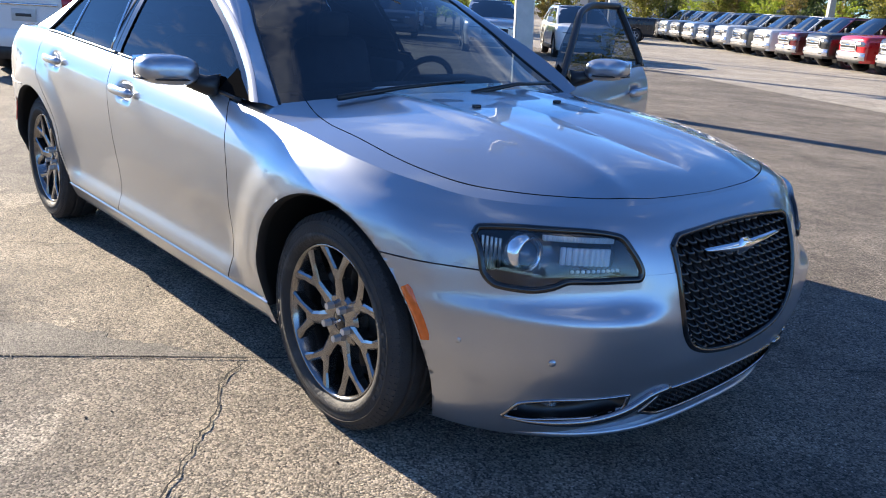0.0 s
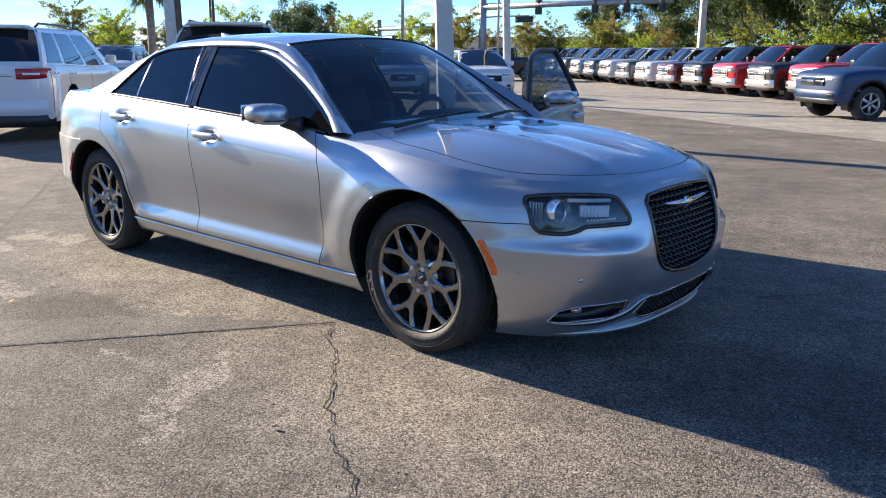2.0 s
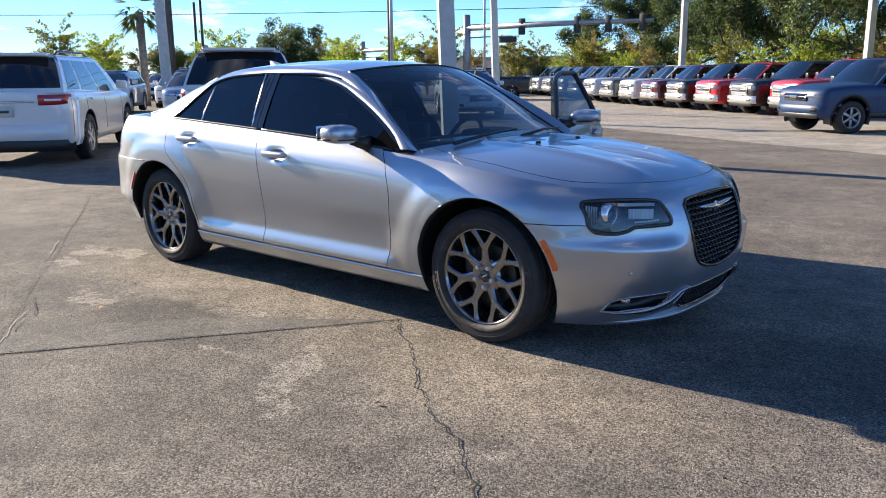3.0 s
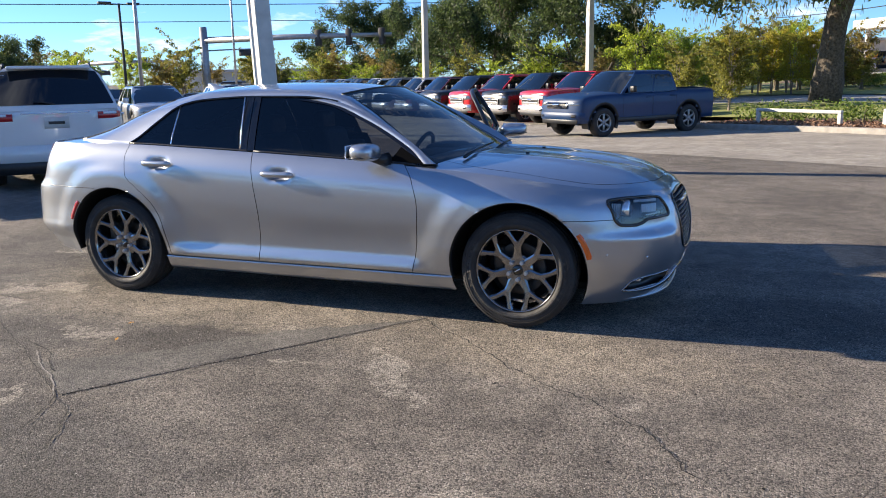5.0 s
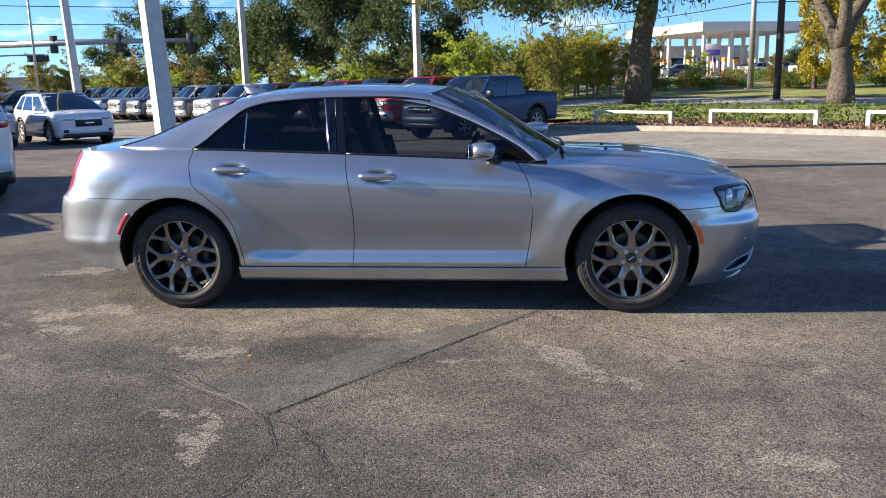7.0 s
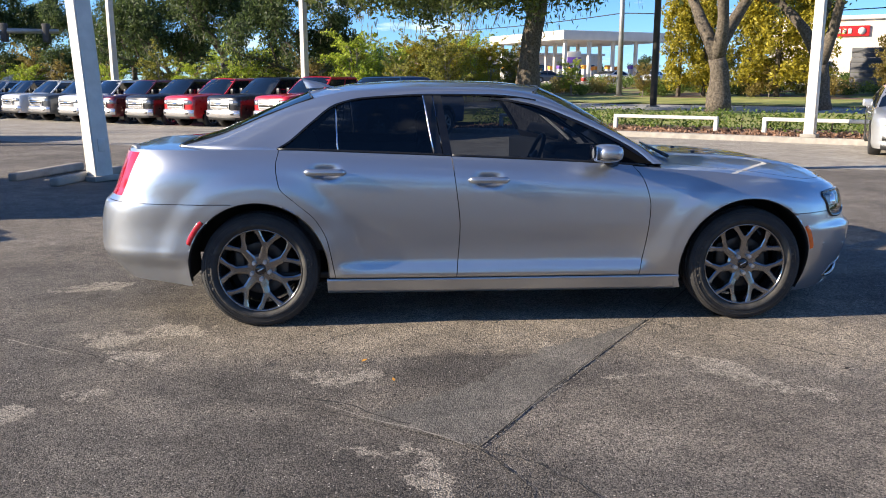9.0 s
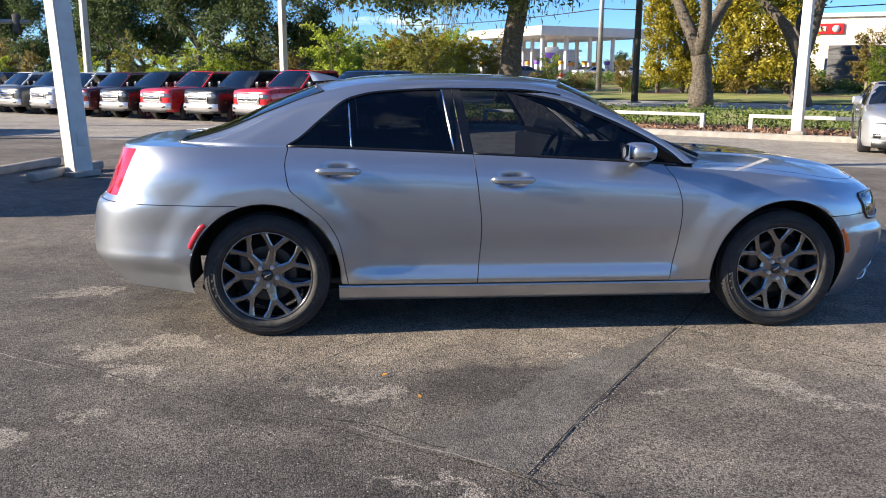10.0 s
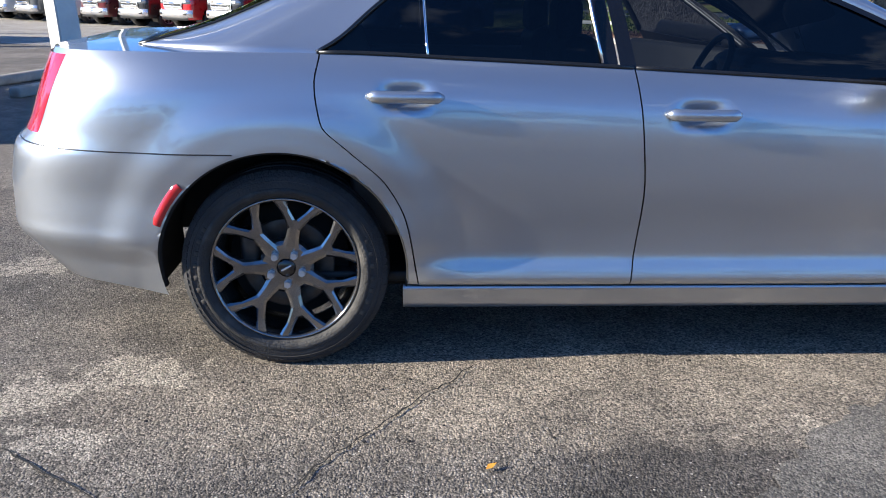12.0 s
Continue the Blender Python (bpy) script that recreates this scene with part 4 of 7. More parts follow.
def road_wheel(parent, a, s, steer=0.0):
    """A wheel: tyre, rim, seven forked spokes, nuts, cap, brake disc."""
    m = Matrix.Translation((a, s * 0.80, HUB_Z)) @ Matrix.Rotation(radians(steer), 4, "Z")
    k = s   # local +y * k points out of the car
    R, W = 0.364, 0.118
    bm = bmesh.new()
    prof = [(0.085, 0.258), (0.100, 0.262), (0.112, 0.272), (0.120, 0.298), (0.118, 0.325), (0.108, 0.347), (0.095, 0.357), (0.090, 0.3585), (0.060, 0.3625), (0.056, 0.3545), (0.046, 0.3545), (0.042, 0.3635), (0.010, R), (0.006, 0.3555), (-0.006, 0.3555), (-0.010, R), (-0.042, 0.3635), (-0.046, 0.3545), (-0.056, 0.3545), (-0.060, 0.3625), (-0.095, 0.357), (-0.110, 0.34), (-0.120, 0.295), (-0.100, 0.26)]
    lathe(bm, [(k * p, r) for p, r in prof], 72)
    # shoulder blocks and sidewall rings, squashed where the tyre stands
    for i in range(90):
        t = 2 * math.pi * i / 90
        box(bm, (0, 0, 0), (0.016, 0.026, 0.005), 0, Matrix.Rotation(-t, 4, "Y") @ Matrix.Translation((0, k * 0.105, 0.3465)) @ Matrix.Rotation(radians(-k * 50), 4, "X"))
    for v in bm.verts:
        if v.co.z < -0.357:
            v.co.z = -0.357 - (v.co.z + 0.357) * -0.3
    tyre = part("tyre", bm, RUBBER, parent, "black road tyre with a dusty sidewall", m=m)
    sharp(tyre, 40)
    bm = bmesh.new()
    for r0, r1 in ((0.280, 0.283), (0.322, 0.3245)):
        lathe(bm, [(k * 0.1165, r0), (k * 0.1205, r0 + 0.0008), (k * 0.1205, r1), (k * 0.1165, r1 + 0.001)], 72)
    for a0 in (60, 240):
        for i in range(7):
            t = radians(a0 + 8.5 * i)
            box(bm, (0, 0, 0), (0.017, 0.004, 0.022), 0.001, Matrix.Rotation(-t, 4, "Y") @ Matrix.Translation((0, k * 0.1195, 0.303)), seg=1)
    ring = bmesh.new()
    lathe(ring, [(k * 0.0965, 0.2605), (k * 0.1032, 0.2622), (k * 0.1155, 0.272), (k * 0.1222, 0.286), (k * 0.1228, 0.298), (k * 0.118, 0.3005)], 72)
    part("sidewall", ring, SIDEWALL, tyre, "scuffed dusty grey sidewall")
    part("tyre_lettering", bm, TYRE_BROWN, tyre, "raised bars of lettering on the sidewall")
    bm = bmesh.new()
    lathe(bm, [(k * p, r) for p, r in ((0.085, 0.262), (0.102, 0.2615), (0.106, 0.257), (0.101, 0.252), (0.085, 0.245), (0.0, 0.230), (-0.09, 0.232), (-0.10, 0.26))], 72)
    rim = part("rim", bm, ALLOY, tyre, "graphite alloy rim")
    # Y-shaped spokes
    bm = bmesh.new()

    def bar(p, q, w0, w1, t0, t1):
        d = (q - p)
        n = Vector((-d.z, 0, d.x)).normalized()
        c = []
        for o, w, th in ((p, w0, t0), (q, w1, t1)):
            y = o.y
            c.append([bm.verts.new(v) for v in (o + n * w * 0.5 + Vector((0, -k * th, 0)), o + n * w * 0.5 + Vector((0, -k * 0.006, 0)), o + n * w * 0.27, o - n * w * 0.27, o - n * w * 0.5 + Vector((0, -k * 0.006, 0)), o - n * w * 0.5 + Vector((0, -k * th, 0)))])
        for i in range(6):
            j = (i + 1) % 6
            bm.faces.new((c[0][i], c[0][j], c[1][j], c[1][i]))
        bm.faces.new(c[0]); bm.faces.new(c[1][::-1])

    for i in range(7):
        t = radians((77 if a < 0 else 90) + 360 * i / 7)

        def at(r, da, y):
            return Vector((r * math.cos(t + da), k * y, r * math.sin(t + da)))
        bar(at(0.050, 0, 0.074), at(0.112, 0, 0.081), 0.066, 0.046, 0.045, 0.04)
        bar(at(0.110, 0, 0.0808), at(0.150, 0, 0.0865), 0.046, 0.042, 0.04, 0.04)
        bar(at(0.148, 0, 0.0862), at(0.182, 0, 0.0885), 0.042, 0.056, 0.04, 0.04)
        for sg in (-1, 1):
            bar(at(0.156, 0.035 * sg, 0.0868), at(0.214, 0.195 * sg, 0.093), 0.036, 0.026, 0.04, 0.035)
            bar(at(0.209, 0.185 * sg, 0.0925), at(0.256, 0.280 * sg, 0.099), 0.026, 0.040, 0.035, 0.03)
    lathe(bm, [(k * 0.0, 0.100), (k * 0.062, 0.096), (k * 0.0735, 0.084), (k * 0.0755, 0.062), (k * 0.0735, 0.034)], 42)
    bmesh.ops.recalc_face_normals(bm, faces=bm.faces)
    sp = part("spokes", bm, ALLOY, tyre, "seven forked graphite spokes")
    sharp(sp, 25)
    bm = bmesh.new()
    lathe(bm, [(k * 0.060, 0.033), (k * 0.074, 0.032), (k * 0.078, 0.026), (k * 0.079, 0.0005)], 32)
    part("wheel_cap", bm, BLACK_GLOSS, tyre, "black centre cap")
    bm = bmesh.new()
    box(bm, (0, k * 0.0795, 0), (0.040, 0.002, 0.007), 0.001, Matrix.Rotation(radians(-30), 4, "Y"), seg=1)
    part("cap_mark", bm, CHROME, tyre)
    for i in range(5):
        t = radians(58 + 72 * i)
        bm = bmesh.new()
        bmesh.ops.create_cone(bm, segments=6, radius1=0.0150, radius2=0.0125, depth=0.040, cap_ends=True, matrix=Matrix.Translation((0.0575 * math.cos(t), k * 0.080, 0.0575 * math.sin(t))) @ Matrix.Rotation(radians(-90 * k), 4, "X"))
        part("lug_nut", bm, NUT, tyre, smooth=False)
    bm = bmesh.new()
    lathe(bm, [(k * 0.0, 0.165), (k * 0.02, 0.165), (k * 0.022, 0.160), (k * 0.022, 0.085), (k * 0.0, 0.08)], 48)
    part("brake_disc", bm, RUST, tyre)
    bm = bmesh.new()
    box(bm, (-0.13, k * 0.012, 0.06), (0.07, 0.07, 0.15), 0.02)
    part("brake_caliper", bm, RUST, tyre)
    bm = bmesh.new()
    lathe(bm, [(-k * 0.03, 0.05), (-k * 0.03, 0.215), (-k * 0.035, 0.215)], 40)
    part("brake_shield", bm, UNDER, tyre)
    return tyre


for a in (AX, -AX):
    for s in (-1, 1):
        road_wheel(car, a, s)


# ---- ground ----
def ground_z(x, y):
    k = np.clip((8 - np.asarray(x, float)) / 16, 0.15, 0.62)
    return -0.025 * np.clip(np.asarray(y, float) - 7, 0, 28) * k


def gz(x, y):
    return float(ground_z(x, y))


E1, E2 = np.array((0.765, -0.644)), np.array((0.644, 0.765))   # along the street, and away from the lot


def lot(a, b):
    p = a * E1 + b * E2
    return float(p[0]), float(p[1])


def asphalt_material(name, base, light, stone=(0.50, 0.46, 0.40), patches=(), grain=1.0):
    """Worn asphalt: pale stones in a dark binder, broad stains, and pale worn patches at given places (x, y, length, width, turn, strength)."""
    m = bpy.data.materials.new(name)
    m.use_nodes = True
    nt = m.node_tree
    N, L = nt.nodes.new, nt.links.new
    p = nt.nodes["Principled BSDF"]
    p.inputs["Roughness"].default_value = 0.86
    p.inputs["Specular IOR Level"].default_value = 0.35
    tc = N("ShaderNodeTexCoord")

    def noise_of(scale, detail=6.0, rough=0.6):
        n = N("ShaderNodeTexNoise")
        n.inputs["Scale"].default_value, n.inputs["Detail"].default_value, n.inputs["Roughness"].default_value = scale, detail, rough
        L(tc.outputs["Object"], n.inputs["Vector"])
        return n.outputs["Fac"]

    def ramp(fac, a, b, ca=(0, 0, 0), cb=(1, 1, 1)):
        r = N("ShaderNodeValToRGB")
        r.color_ramp.elements[0].position, r.color_ramp.elements[1].position = a, b
        r.color_ramp.elements[0].color, r.color_ramp.elements[1].color = (*ca, 1), (*cb, 1)
        L(fac, r.inputs["Fac"])
        return r.outputs["Color"]

    def mix(fac, a, b, blend="MIX"):
        x = N("ShaderNodeMixRGB")
        x.blend_type = blend
        if isinstance(fac, float):
            x.inputs["Fac"].default_value = fac
        else:
            L(fac, x.inputs["Fac"])
        L(a, x.inputs["Color1"])
        if isinstance(b, tuple):
            x.inputs["Color2"].default_value = (*b, 1)
        else:
            L(b, x.inputs["Color2"])
        return x.outputs["Color"]

    def math_of(op, a, b=None, clamp=False):
        x = N("ShaderNodeMath")
        x.operation, x.use_clamp = op, clamp
        for i, v in enumerate((a, b)):
            if v is None:
                continue
            if isinstance(v, (int, float)):
                x.inputs[i].default_value = v
            else:
                L(v, x.inputs[i])
        return x.outputs["Value"]

    col = ramp(noise_of(0.7, 8.0, 0.64), 0.40, 0.62, base, light)
    col = mix(0.8, col, ramp(noise_of(5.0, 10.0, 0.72), 0.30, 0.72, (0.50, 0.50, 0.50), (1.32, 1.30, 1.26)), "MULTIPLY")
    # bare worn spots: coarse pale stone with ragged borders
    if patches:
        # the borders wander: the place is shifted by noise before it is compared with the spots
        wn_ = N("ShaderNodeTexNoise")
        wn_.inputs["Scale"].default_value, wn_.inputs["Detail"].default_value, wn_.inputs["Roughness"].default_value = 5.5, 8.0, 0.7
        L(tc.outputs["Object"], wn_.inputs["Vector"])
        sc = N("ShaderNodeVectorMath")
        sc.operation = "MULTIPLY_ADD"
        sc.inputs[1].default_value, sc.inputs[2].default_value = (0.62, 0.62, 0), (-0.31, -0.31, 0)
        L(wn_.outputs["Color"], sc.inputs[0])
        sh = N("ShaderNodeVectorMath")
        L(tc.outputs["Object"], sh.inputs[0])
        L(sc.outputs["Vector"], sh.inputs[1])
        geo = N("ShaderNodeSeparateXYZ")
        L(sh.outputs["Vector"], geo.inputs["Vector"])
        total = None
        for x0, y0, ll, ww, turn, k in patches:
            c, s_ = math.cos(radians(turn)), math.sin(radians(turn))
            dx, dy = math_of("SUBTRACT", geo.outputs["X"], x0), math_of("SUBTRACT", geo.outputs["Y"], y0)
            u = math_of("ADD", math_of("MULTIPLY", dx, c / ll), math_of("MULTIPLY", dy, s_ / ll))
            v = math_of("ADD", math_of("MULTIPLY", dx, -s_ / ww), math_of("MULTIPLY", dy, c / ww))
            d = math_of("ADD", math_of("MULTIPLY", u, u), math_of("MULTIPLY", v, v))
            f = math_of("MULTIPLY", math_of("SUBTRACT", 1.0, d, True), k)
            total = f if total is None else math_of("MAXIMUM", total, f)
        rag = math_of("ADD", math_of("MULTIPLY", total, 0.95), math_of("MULTIPLY", math_of("SUBTRACT", noise_of(11.0, 10.0, 0.72), 0.5), 2.3))
        scuff = math_of("MULTIPLY", ramp(rag, 0.42, 0.50), ramp(total, 0.0, 0.12))
        col = mix(math_of("MULTIPLY", scuff, 0.55), col, (0.36, 0.325, 0.275))
        # broad dark oil and tyre stains
        dark = None
        for x0, y0, ll, ww in ((-3.3, -1.7, 1.3, 1.5), (-3.1, 0.3, 1.5, 0.9), (3.3, -0.2, 1.2, 0.6), (-1.9, -2.9, 1.9, 0.9), (-1.45, -1.95, 0.8, 0.35), (-0.1, -1.75, 0.9, 0.35), (-0.3, -3.3, 1.6, 0.7)):
            u, v = math_of("MULTIPLY", math_of("SUBTRACT", geo.outputs["X"], x0), 1 / ll), math_of("MULTIPLY", math_of("SUBTRACT", geo.outputs["Y"], y0), 1 / ww)
            f = math_of("SUBTRACT", 1.0, math_of("ADD", math_of("MULTIPLY", u, u), math_of("MULTIPLY", v, v)), True)
            dark = f if dark is None else math_of("MAXIMUM", dark, f)
        col = mix(math_of("MULTIPLY", ramp(dark, 0.0, 0.7), math_of("SUBTRACT", 1.0, math_of("MULTIPLY", scuff, 0.8))), col, (0.60, 0.61, 0.635), "MULTIPLY")
        # a paler, slightly warmer stretch beside the car, from two broad ovals
        paler = None
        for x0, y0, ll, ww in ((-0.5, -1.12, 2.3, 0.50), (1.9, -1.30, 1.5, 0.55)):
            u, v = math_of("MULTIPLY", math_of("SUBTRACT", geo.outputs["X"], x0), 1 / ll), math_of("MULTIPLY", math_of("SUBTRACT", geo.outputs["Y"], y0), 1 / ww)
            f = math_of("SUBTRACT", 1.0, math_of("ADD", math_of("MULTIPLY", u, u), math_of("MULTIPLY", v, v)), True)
            paler = f if paler is None else math_of("MAXIMUM", paler, f)
        col = mix(ramp(paler, 0.0, 0.9), col, (1.42, 1.38, 1.28), "MULTIPLY")
    # packed stones a few millimetres across, each of its own tone, with dark binder between
    vor = N("ShaderNodeTexVoronoi")
    vor.inputs["Scale"].default_value = 135.0
    L(tc.outputs["Object"], vor.inputs["Vector"])
    sep = N("ShaderNodeSeparateColor")
    L(vor.outputs["Color"], sep.inputs["Color"])
    tone = ramp(sep.outputs["Red"], 0.0, 1.0, (0.30, 0.30, 0.30), (1.80, 1.77, 1.72))
    col = mix(grain, col, tone, "MULTIPLY")
    dot = ramp(vor.outputs["Distance"], 0.28, 0.62, (1, 1, 1), (0, 0, 0))
    col = mix(0.6 * grain, col, ramp(vor.outputs["Distance"], 0.30, 0.75, (1.06, 1.06, 1.06), (0.50, 0.50, 0.50)), "MULTIPLY")
    big = N("ShaderNodeTexVoronoi")
    big.inputs["Scale"].default_value = 62.0
    L(tc.outputs["Object"], big.inputs["Vector"])
    sep2 = N("ShaderNodeSeparateColor")
    L(big.outputs["Color"], sep2.inputs["Color"])
    bdot = ramp(big.outputs["Distance"], 0.18, 0.30, (1, 1, 1), (0, 0, 0))
    pale = math_of("MULTIPLY", bdot, ramp(sep2.outputs["Red"], 0.86, 0.90))
    col = mix(math_of("MULTIPLY", pale, 0.8 * grain), col, stone)
    pit = math_of("MULTIPLY", bdot, ramp(sep2.outputs["Green"], 0.84, 0.88))
    col = mix(math_of("MULTIPLY", pit, 0.9 * grain), col, (0.02, 0.02, 0.02))
    gash = ramp(noise_of(34.0, 3.0, 0.6), 0.29, 0.34, (1, 1, 1), (0, 0, 0))
    col = mix(math_of("MULTIPLY", gash, 0.8 * grain), col, (0.03, 0.028, 0.025))
    L(col, p.inputs["Base Color"])
    b = N("ShaderNodeBump")
    b.inputs["Strength"].default_value, b.inputs["Distance"].default_value = 0.8 * grain, 0.0045
    h = math_of("SUBTRACT", math_of("ADD", math_of("MULTIPLY", dot, 0.7), math_of("MULTIPLY", noise_of(45.0, 4.0), 1.2)), math_of("ADD", pit, gash))
    L(h, b.inputs["Height"])
    L(b.outputs["Normal"], p.inputs["Normal"])
    return m


PATCHES = ((1.10, -1.82, 0.55, 0.16, -58, 0.75), (1.38, -2.15, 0.30, 0.06, -52, 0.8), (-2.36, -1.13, 0.26, 0.13, -12, 1.15), (-2.15, -1.40, 0.24, 0.13, -8, 1.2), (-2.03, -0.97, 0.34, 0.17, -10, 0.9), (-0.97, -1.82, 0.34, 0.13, -8, 0.72), (-0.57, -2.45, 0.15, 0.06, -30, 1.2), (-2.50, -2.20, 0.18, 0.13, -30, 1.05),
           (-0.60, -2.72, 0.20, 0.09, -50, 0.85), (-0.50, -3.0, 0.24, 0.12, -70, 0.85), (-0.80, -2.75, 0.12, 0.05, 0, 0.95), (1.96, -3.0, 0.20, 0.10, -40, 1.0), (2.40, -1.93, 0.10, 0.05, 0, 1.1), (0.50, -1.86, 0.16, 0.05, 5, 1.0), (0.02, -2.05, 0.07, 0.04, 0, 1.0), (-2.9, 0.2, 0.4, 0.16, 20, 0.9), (-2.2, -2.0, 0.16, 0.05, 10, 0.9), (0.2, -1.37, 0.10, 0.03, -10, 1.1))
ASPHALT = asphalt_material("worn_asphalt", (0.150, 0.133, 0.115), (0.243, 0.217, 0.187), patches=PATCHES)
SMOOTH = asphalt_material("sealed_asphalt", (0.135, 0.126, 0.113), (0.215, 0.198, 0.175), stone=(0.30, 0.28, 0.25), grain=0.7)
PALE = asphalt_material("pale_concrete", (0.32, 0.29, 0.25), (0.43, 0.395, 0.345), stone=(0.42, 0.40, 0.36), grain=0.5)
CRACK = material("crack_dirt", (0.018, 0.017, 0.016), 0.95, vary=0.3, scale=40)
xs = np.unique(np.concatenate([np.linspace(-700, -40, 12), np.linspace(-40, 40, 81), np.linspace(40, 700, 12)]))
ys = np.unique(np.concatenate([np.linspace(-400, -10, 8), np.linspace(-10, 60, 71), np.linspace(60, 1500, 12)]))
gp = np.array([[(x, y, gz(x, y)) for y in ys] for x in xs])
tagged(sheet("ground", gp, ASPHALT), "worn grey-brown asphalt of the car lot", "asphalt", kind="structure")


def overlay(name, corner, du, dv, nu, nv, mat, label, category, dz=0.004):
    """A thin layer that follows the ground: corner, two edge vectors, cells."""
    c, du, dv = np.array(corner), np.array(du), np.array(dv)
    pts = []
    for i in range(nu + 1):
        row = []
        for j in range(nv + 1):
            q = c + du * i / nu + dv * j / nv
            row.append((q[0], q[1], gz(q[0], q[1]) + dz))
        pts.append(row)
    return tagged(sheet(name, np.array(pts), mat), label, category, kind="structure")


# pale concrete lane beyond the old asphalt
jd = np.array((-0.879, 0.477))
overlay("lane", np.array((5.07, 8.9)) - jd * 60, jd * 160, (19.0, 35.0), 80, 40, PALE, "pale concrete lane across the car lot", "lane")
# sealed patch of asphalt beside the cracks
rnd = random.Random(3)
side = resample([(0.92, -0.90), (0.50, -1.20), (0.05, -1.52), (-0.30, -1.95), (-0.84, -2.36)], 60)
side = side + np.array([(rnd.gauss(0, 0.014), rnd.gauss(0, 0.014)) for _ in side])
pts = np.concatenate([[(-0.33, -2.69)], side])
bm = bmesh.new()
bm.faces.new([bm.verts.new((x, y, 0.003)) for x, y in pts])
tagged(part("asphalt_patch", bm, SMOOTH), "smoother sealed asphalt between cracks", "asphalt", kind="structure")


CRUMB = material("pale_crumb", (0.30, 0.27, 0.235), 0.9, vary=0.3, scale=60)


def crack(points, width, seed, jitter=0.012, mat=CRACK):
    """A ragged crack: a thin dark ribbon that wanders between the points."""
    rnd = random.Random(seed)
    p = np.array(points, float)
    s = np.concatenate([[0], np.cumsum(np.linalg.norm(np.diff(p, axis=0), axis=1))])
    n = max(8, int(s[-1] / 0.03))
    t = np.linspace(0, s[-1], n)
    q = np.stack([np.interp(t, s, p[:, 0]), np.interp(t, s, p[:, 1])], axis=1)
    w1, w2 = 0.0, 0.0
    verts, faces = [], []
    for i in range(n):
        d = q[min(i + 1, n - 1)] - q[max(i - 1, 0)]
        d = d / (np.linalg.norm(d) + 1e-9)
        nrm = np.array((-d[1], d[0]))
        w1 = 0.86 * w1 + rnd.gauss(0, jitter * 0.45)
        w = width * (0.35 + 1.0 * abs(rnd.gauss(0.55, 0.35)))
        c = q[i] + nrm * w1
        for e in (-0.5, 0.5):
            x, y = c + nrm * w * e
            verts.append((x, y, gz(x, y) + 0.0065))
        if i:
            faces.append((2 * i - 2, 2 * i - 1, 2 * i + 1, 2 * i))
    ob = link("ground_crack", mesh_of("ground_crack", verts, faces, mat, False))
    return tagged(ob, "dark ragged crack in the asphalt" if mat is CRACK else "pale crumbled crack in the asphalt", "crack", "cracks in the asphalt", "structure")


crack([(-0.33, -2.70), (0.08, -2.07), (0.50, -1.48), (0.93, -0.90), (1.6, 0.1), (2.6, 1.3), (3.3, 2.1)], 0.0058, 1, 0.0022)
crack([(-0.33, -2.72), (-1.1, -2.22), (-1.86, -1.76)], 0.0035, 14, 0.007)
crack([(-1.86, -1.76), (-2.28, -1.49), (-3.0, -1.05), (-3.98, -0.44), (-5.4, 0.4)], 0.006, 2, 0.007)
crack([(-0.35, -2.72), (-0.58, -2.50), (-0.86, -2.33), (-1.02, -2.20)], 0.006, 12, 0.007, CRUMB)
crack([(-2.5, -1.40), (-2.72, -1.26), (-3.02, -1.08)], 0.008, 13, 0.006, CRUMB)
crack([(-3.96, -0.46), (-3.34, -0.10), (-2.6, 0.35), (-1.7, 0.9)], 0.007, 3, 0.008)
crack([(-0.33, -2.72), (-0.17, -3.07), (-0.23, -3.40), (-0.45, -3.9)], 0.006, 4, 0.010)
crack([(-0.33, -2.72), (-0.11, -2.86), (0.1, -3.2)], 0.005, 5, 0.012)
crack([(0.93, -0.93), (1.25, -1.20), (1.62, -1.54), (1.85, -1.75), (2.2, -1.90), (2.5, -2.2), (2.75, -2.6)], 0.0065, 6, 0.020)
crack([(-0.86, -0.94), (-1.14, -1.30), (-1.44, -1.72), (-1.6, -1.95)], 0.006, 7, 0.016)
crack([(2.9, 0.9), (3.4, 1.3), (4.2, 1.3)], 0.006, 8, 0.02)
crack([(-0.62, -2.45), (-0.95, -2.2), (-1.3, -2.05)], 0.006, 9, 0.012)
bm = bmesh.new()
rnd = random.Random(5)
for _ in range(120):
    x, y = rnd.uniform(-3, 3.5), rnd.uniform(-3.4, -0.9)
    r = rnd.uniform(0.002, 0.006)
    bmesh.ops.create_icosphere(bm, subdivisions=1, radius=r, matrix=Matrix.Translation((x, y, r * 0.5)) @ Matrix.Diagonal((1.4, 1, 0.7, 1)))
tagged(part("grit", bm, CRACK, smooth=False), "scattered dark grit and pebbles on the asphalt", "grit", kind="stuff")
bm = bmesh.new()
for _ in range(170):
    f = rnd.random()
    x, y = -0.33 + 1.26 * f + rnd.gauss(0, 0.007), -2.70 + 1.80 * f + rnd.gauss(0, 0.007)
    r = rnd.uniform(0.0012, 0.0036)
    bmesh.ops.create_icosphere(bm, subdivisions=1, radius=r, matrix=Matrix.Translation((x, y, 0.004 + r * 0.3)) @ Matrix.Diagonal((1.5, 1.1, 0.5, 1)))
tagged(part("crumbs", bm, CRUMB, smooth=False), "pale crumbs of stone along the joint in the asphalt", "grit", kind="stuff")
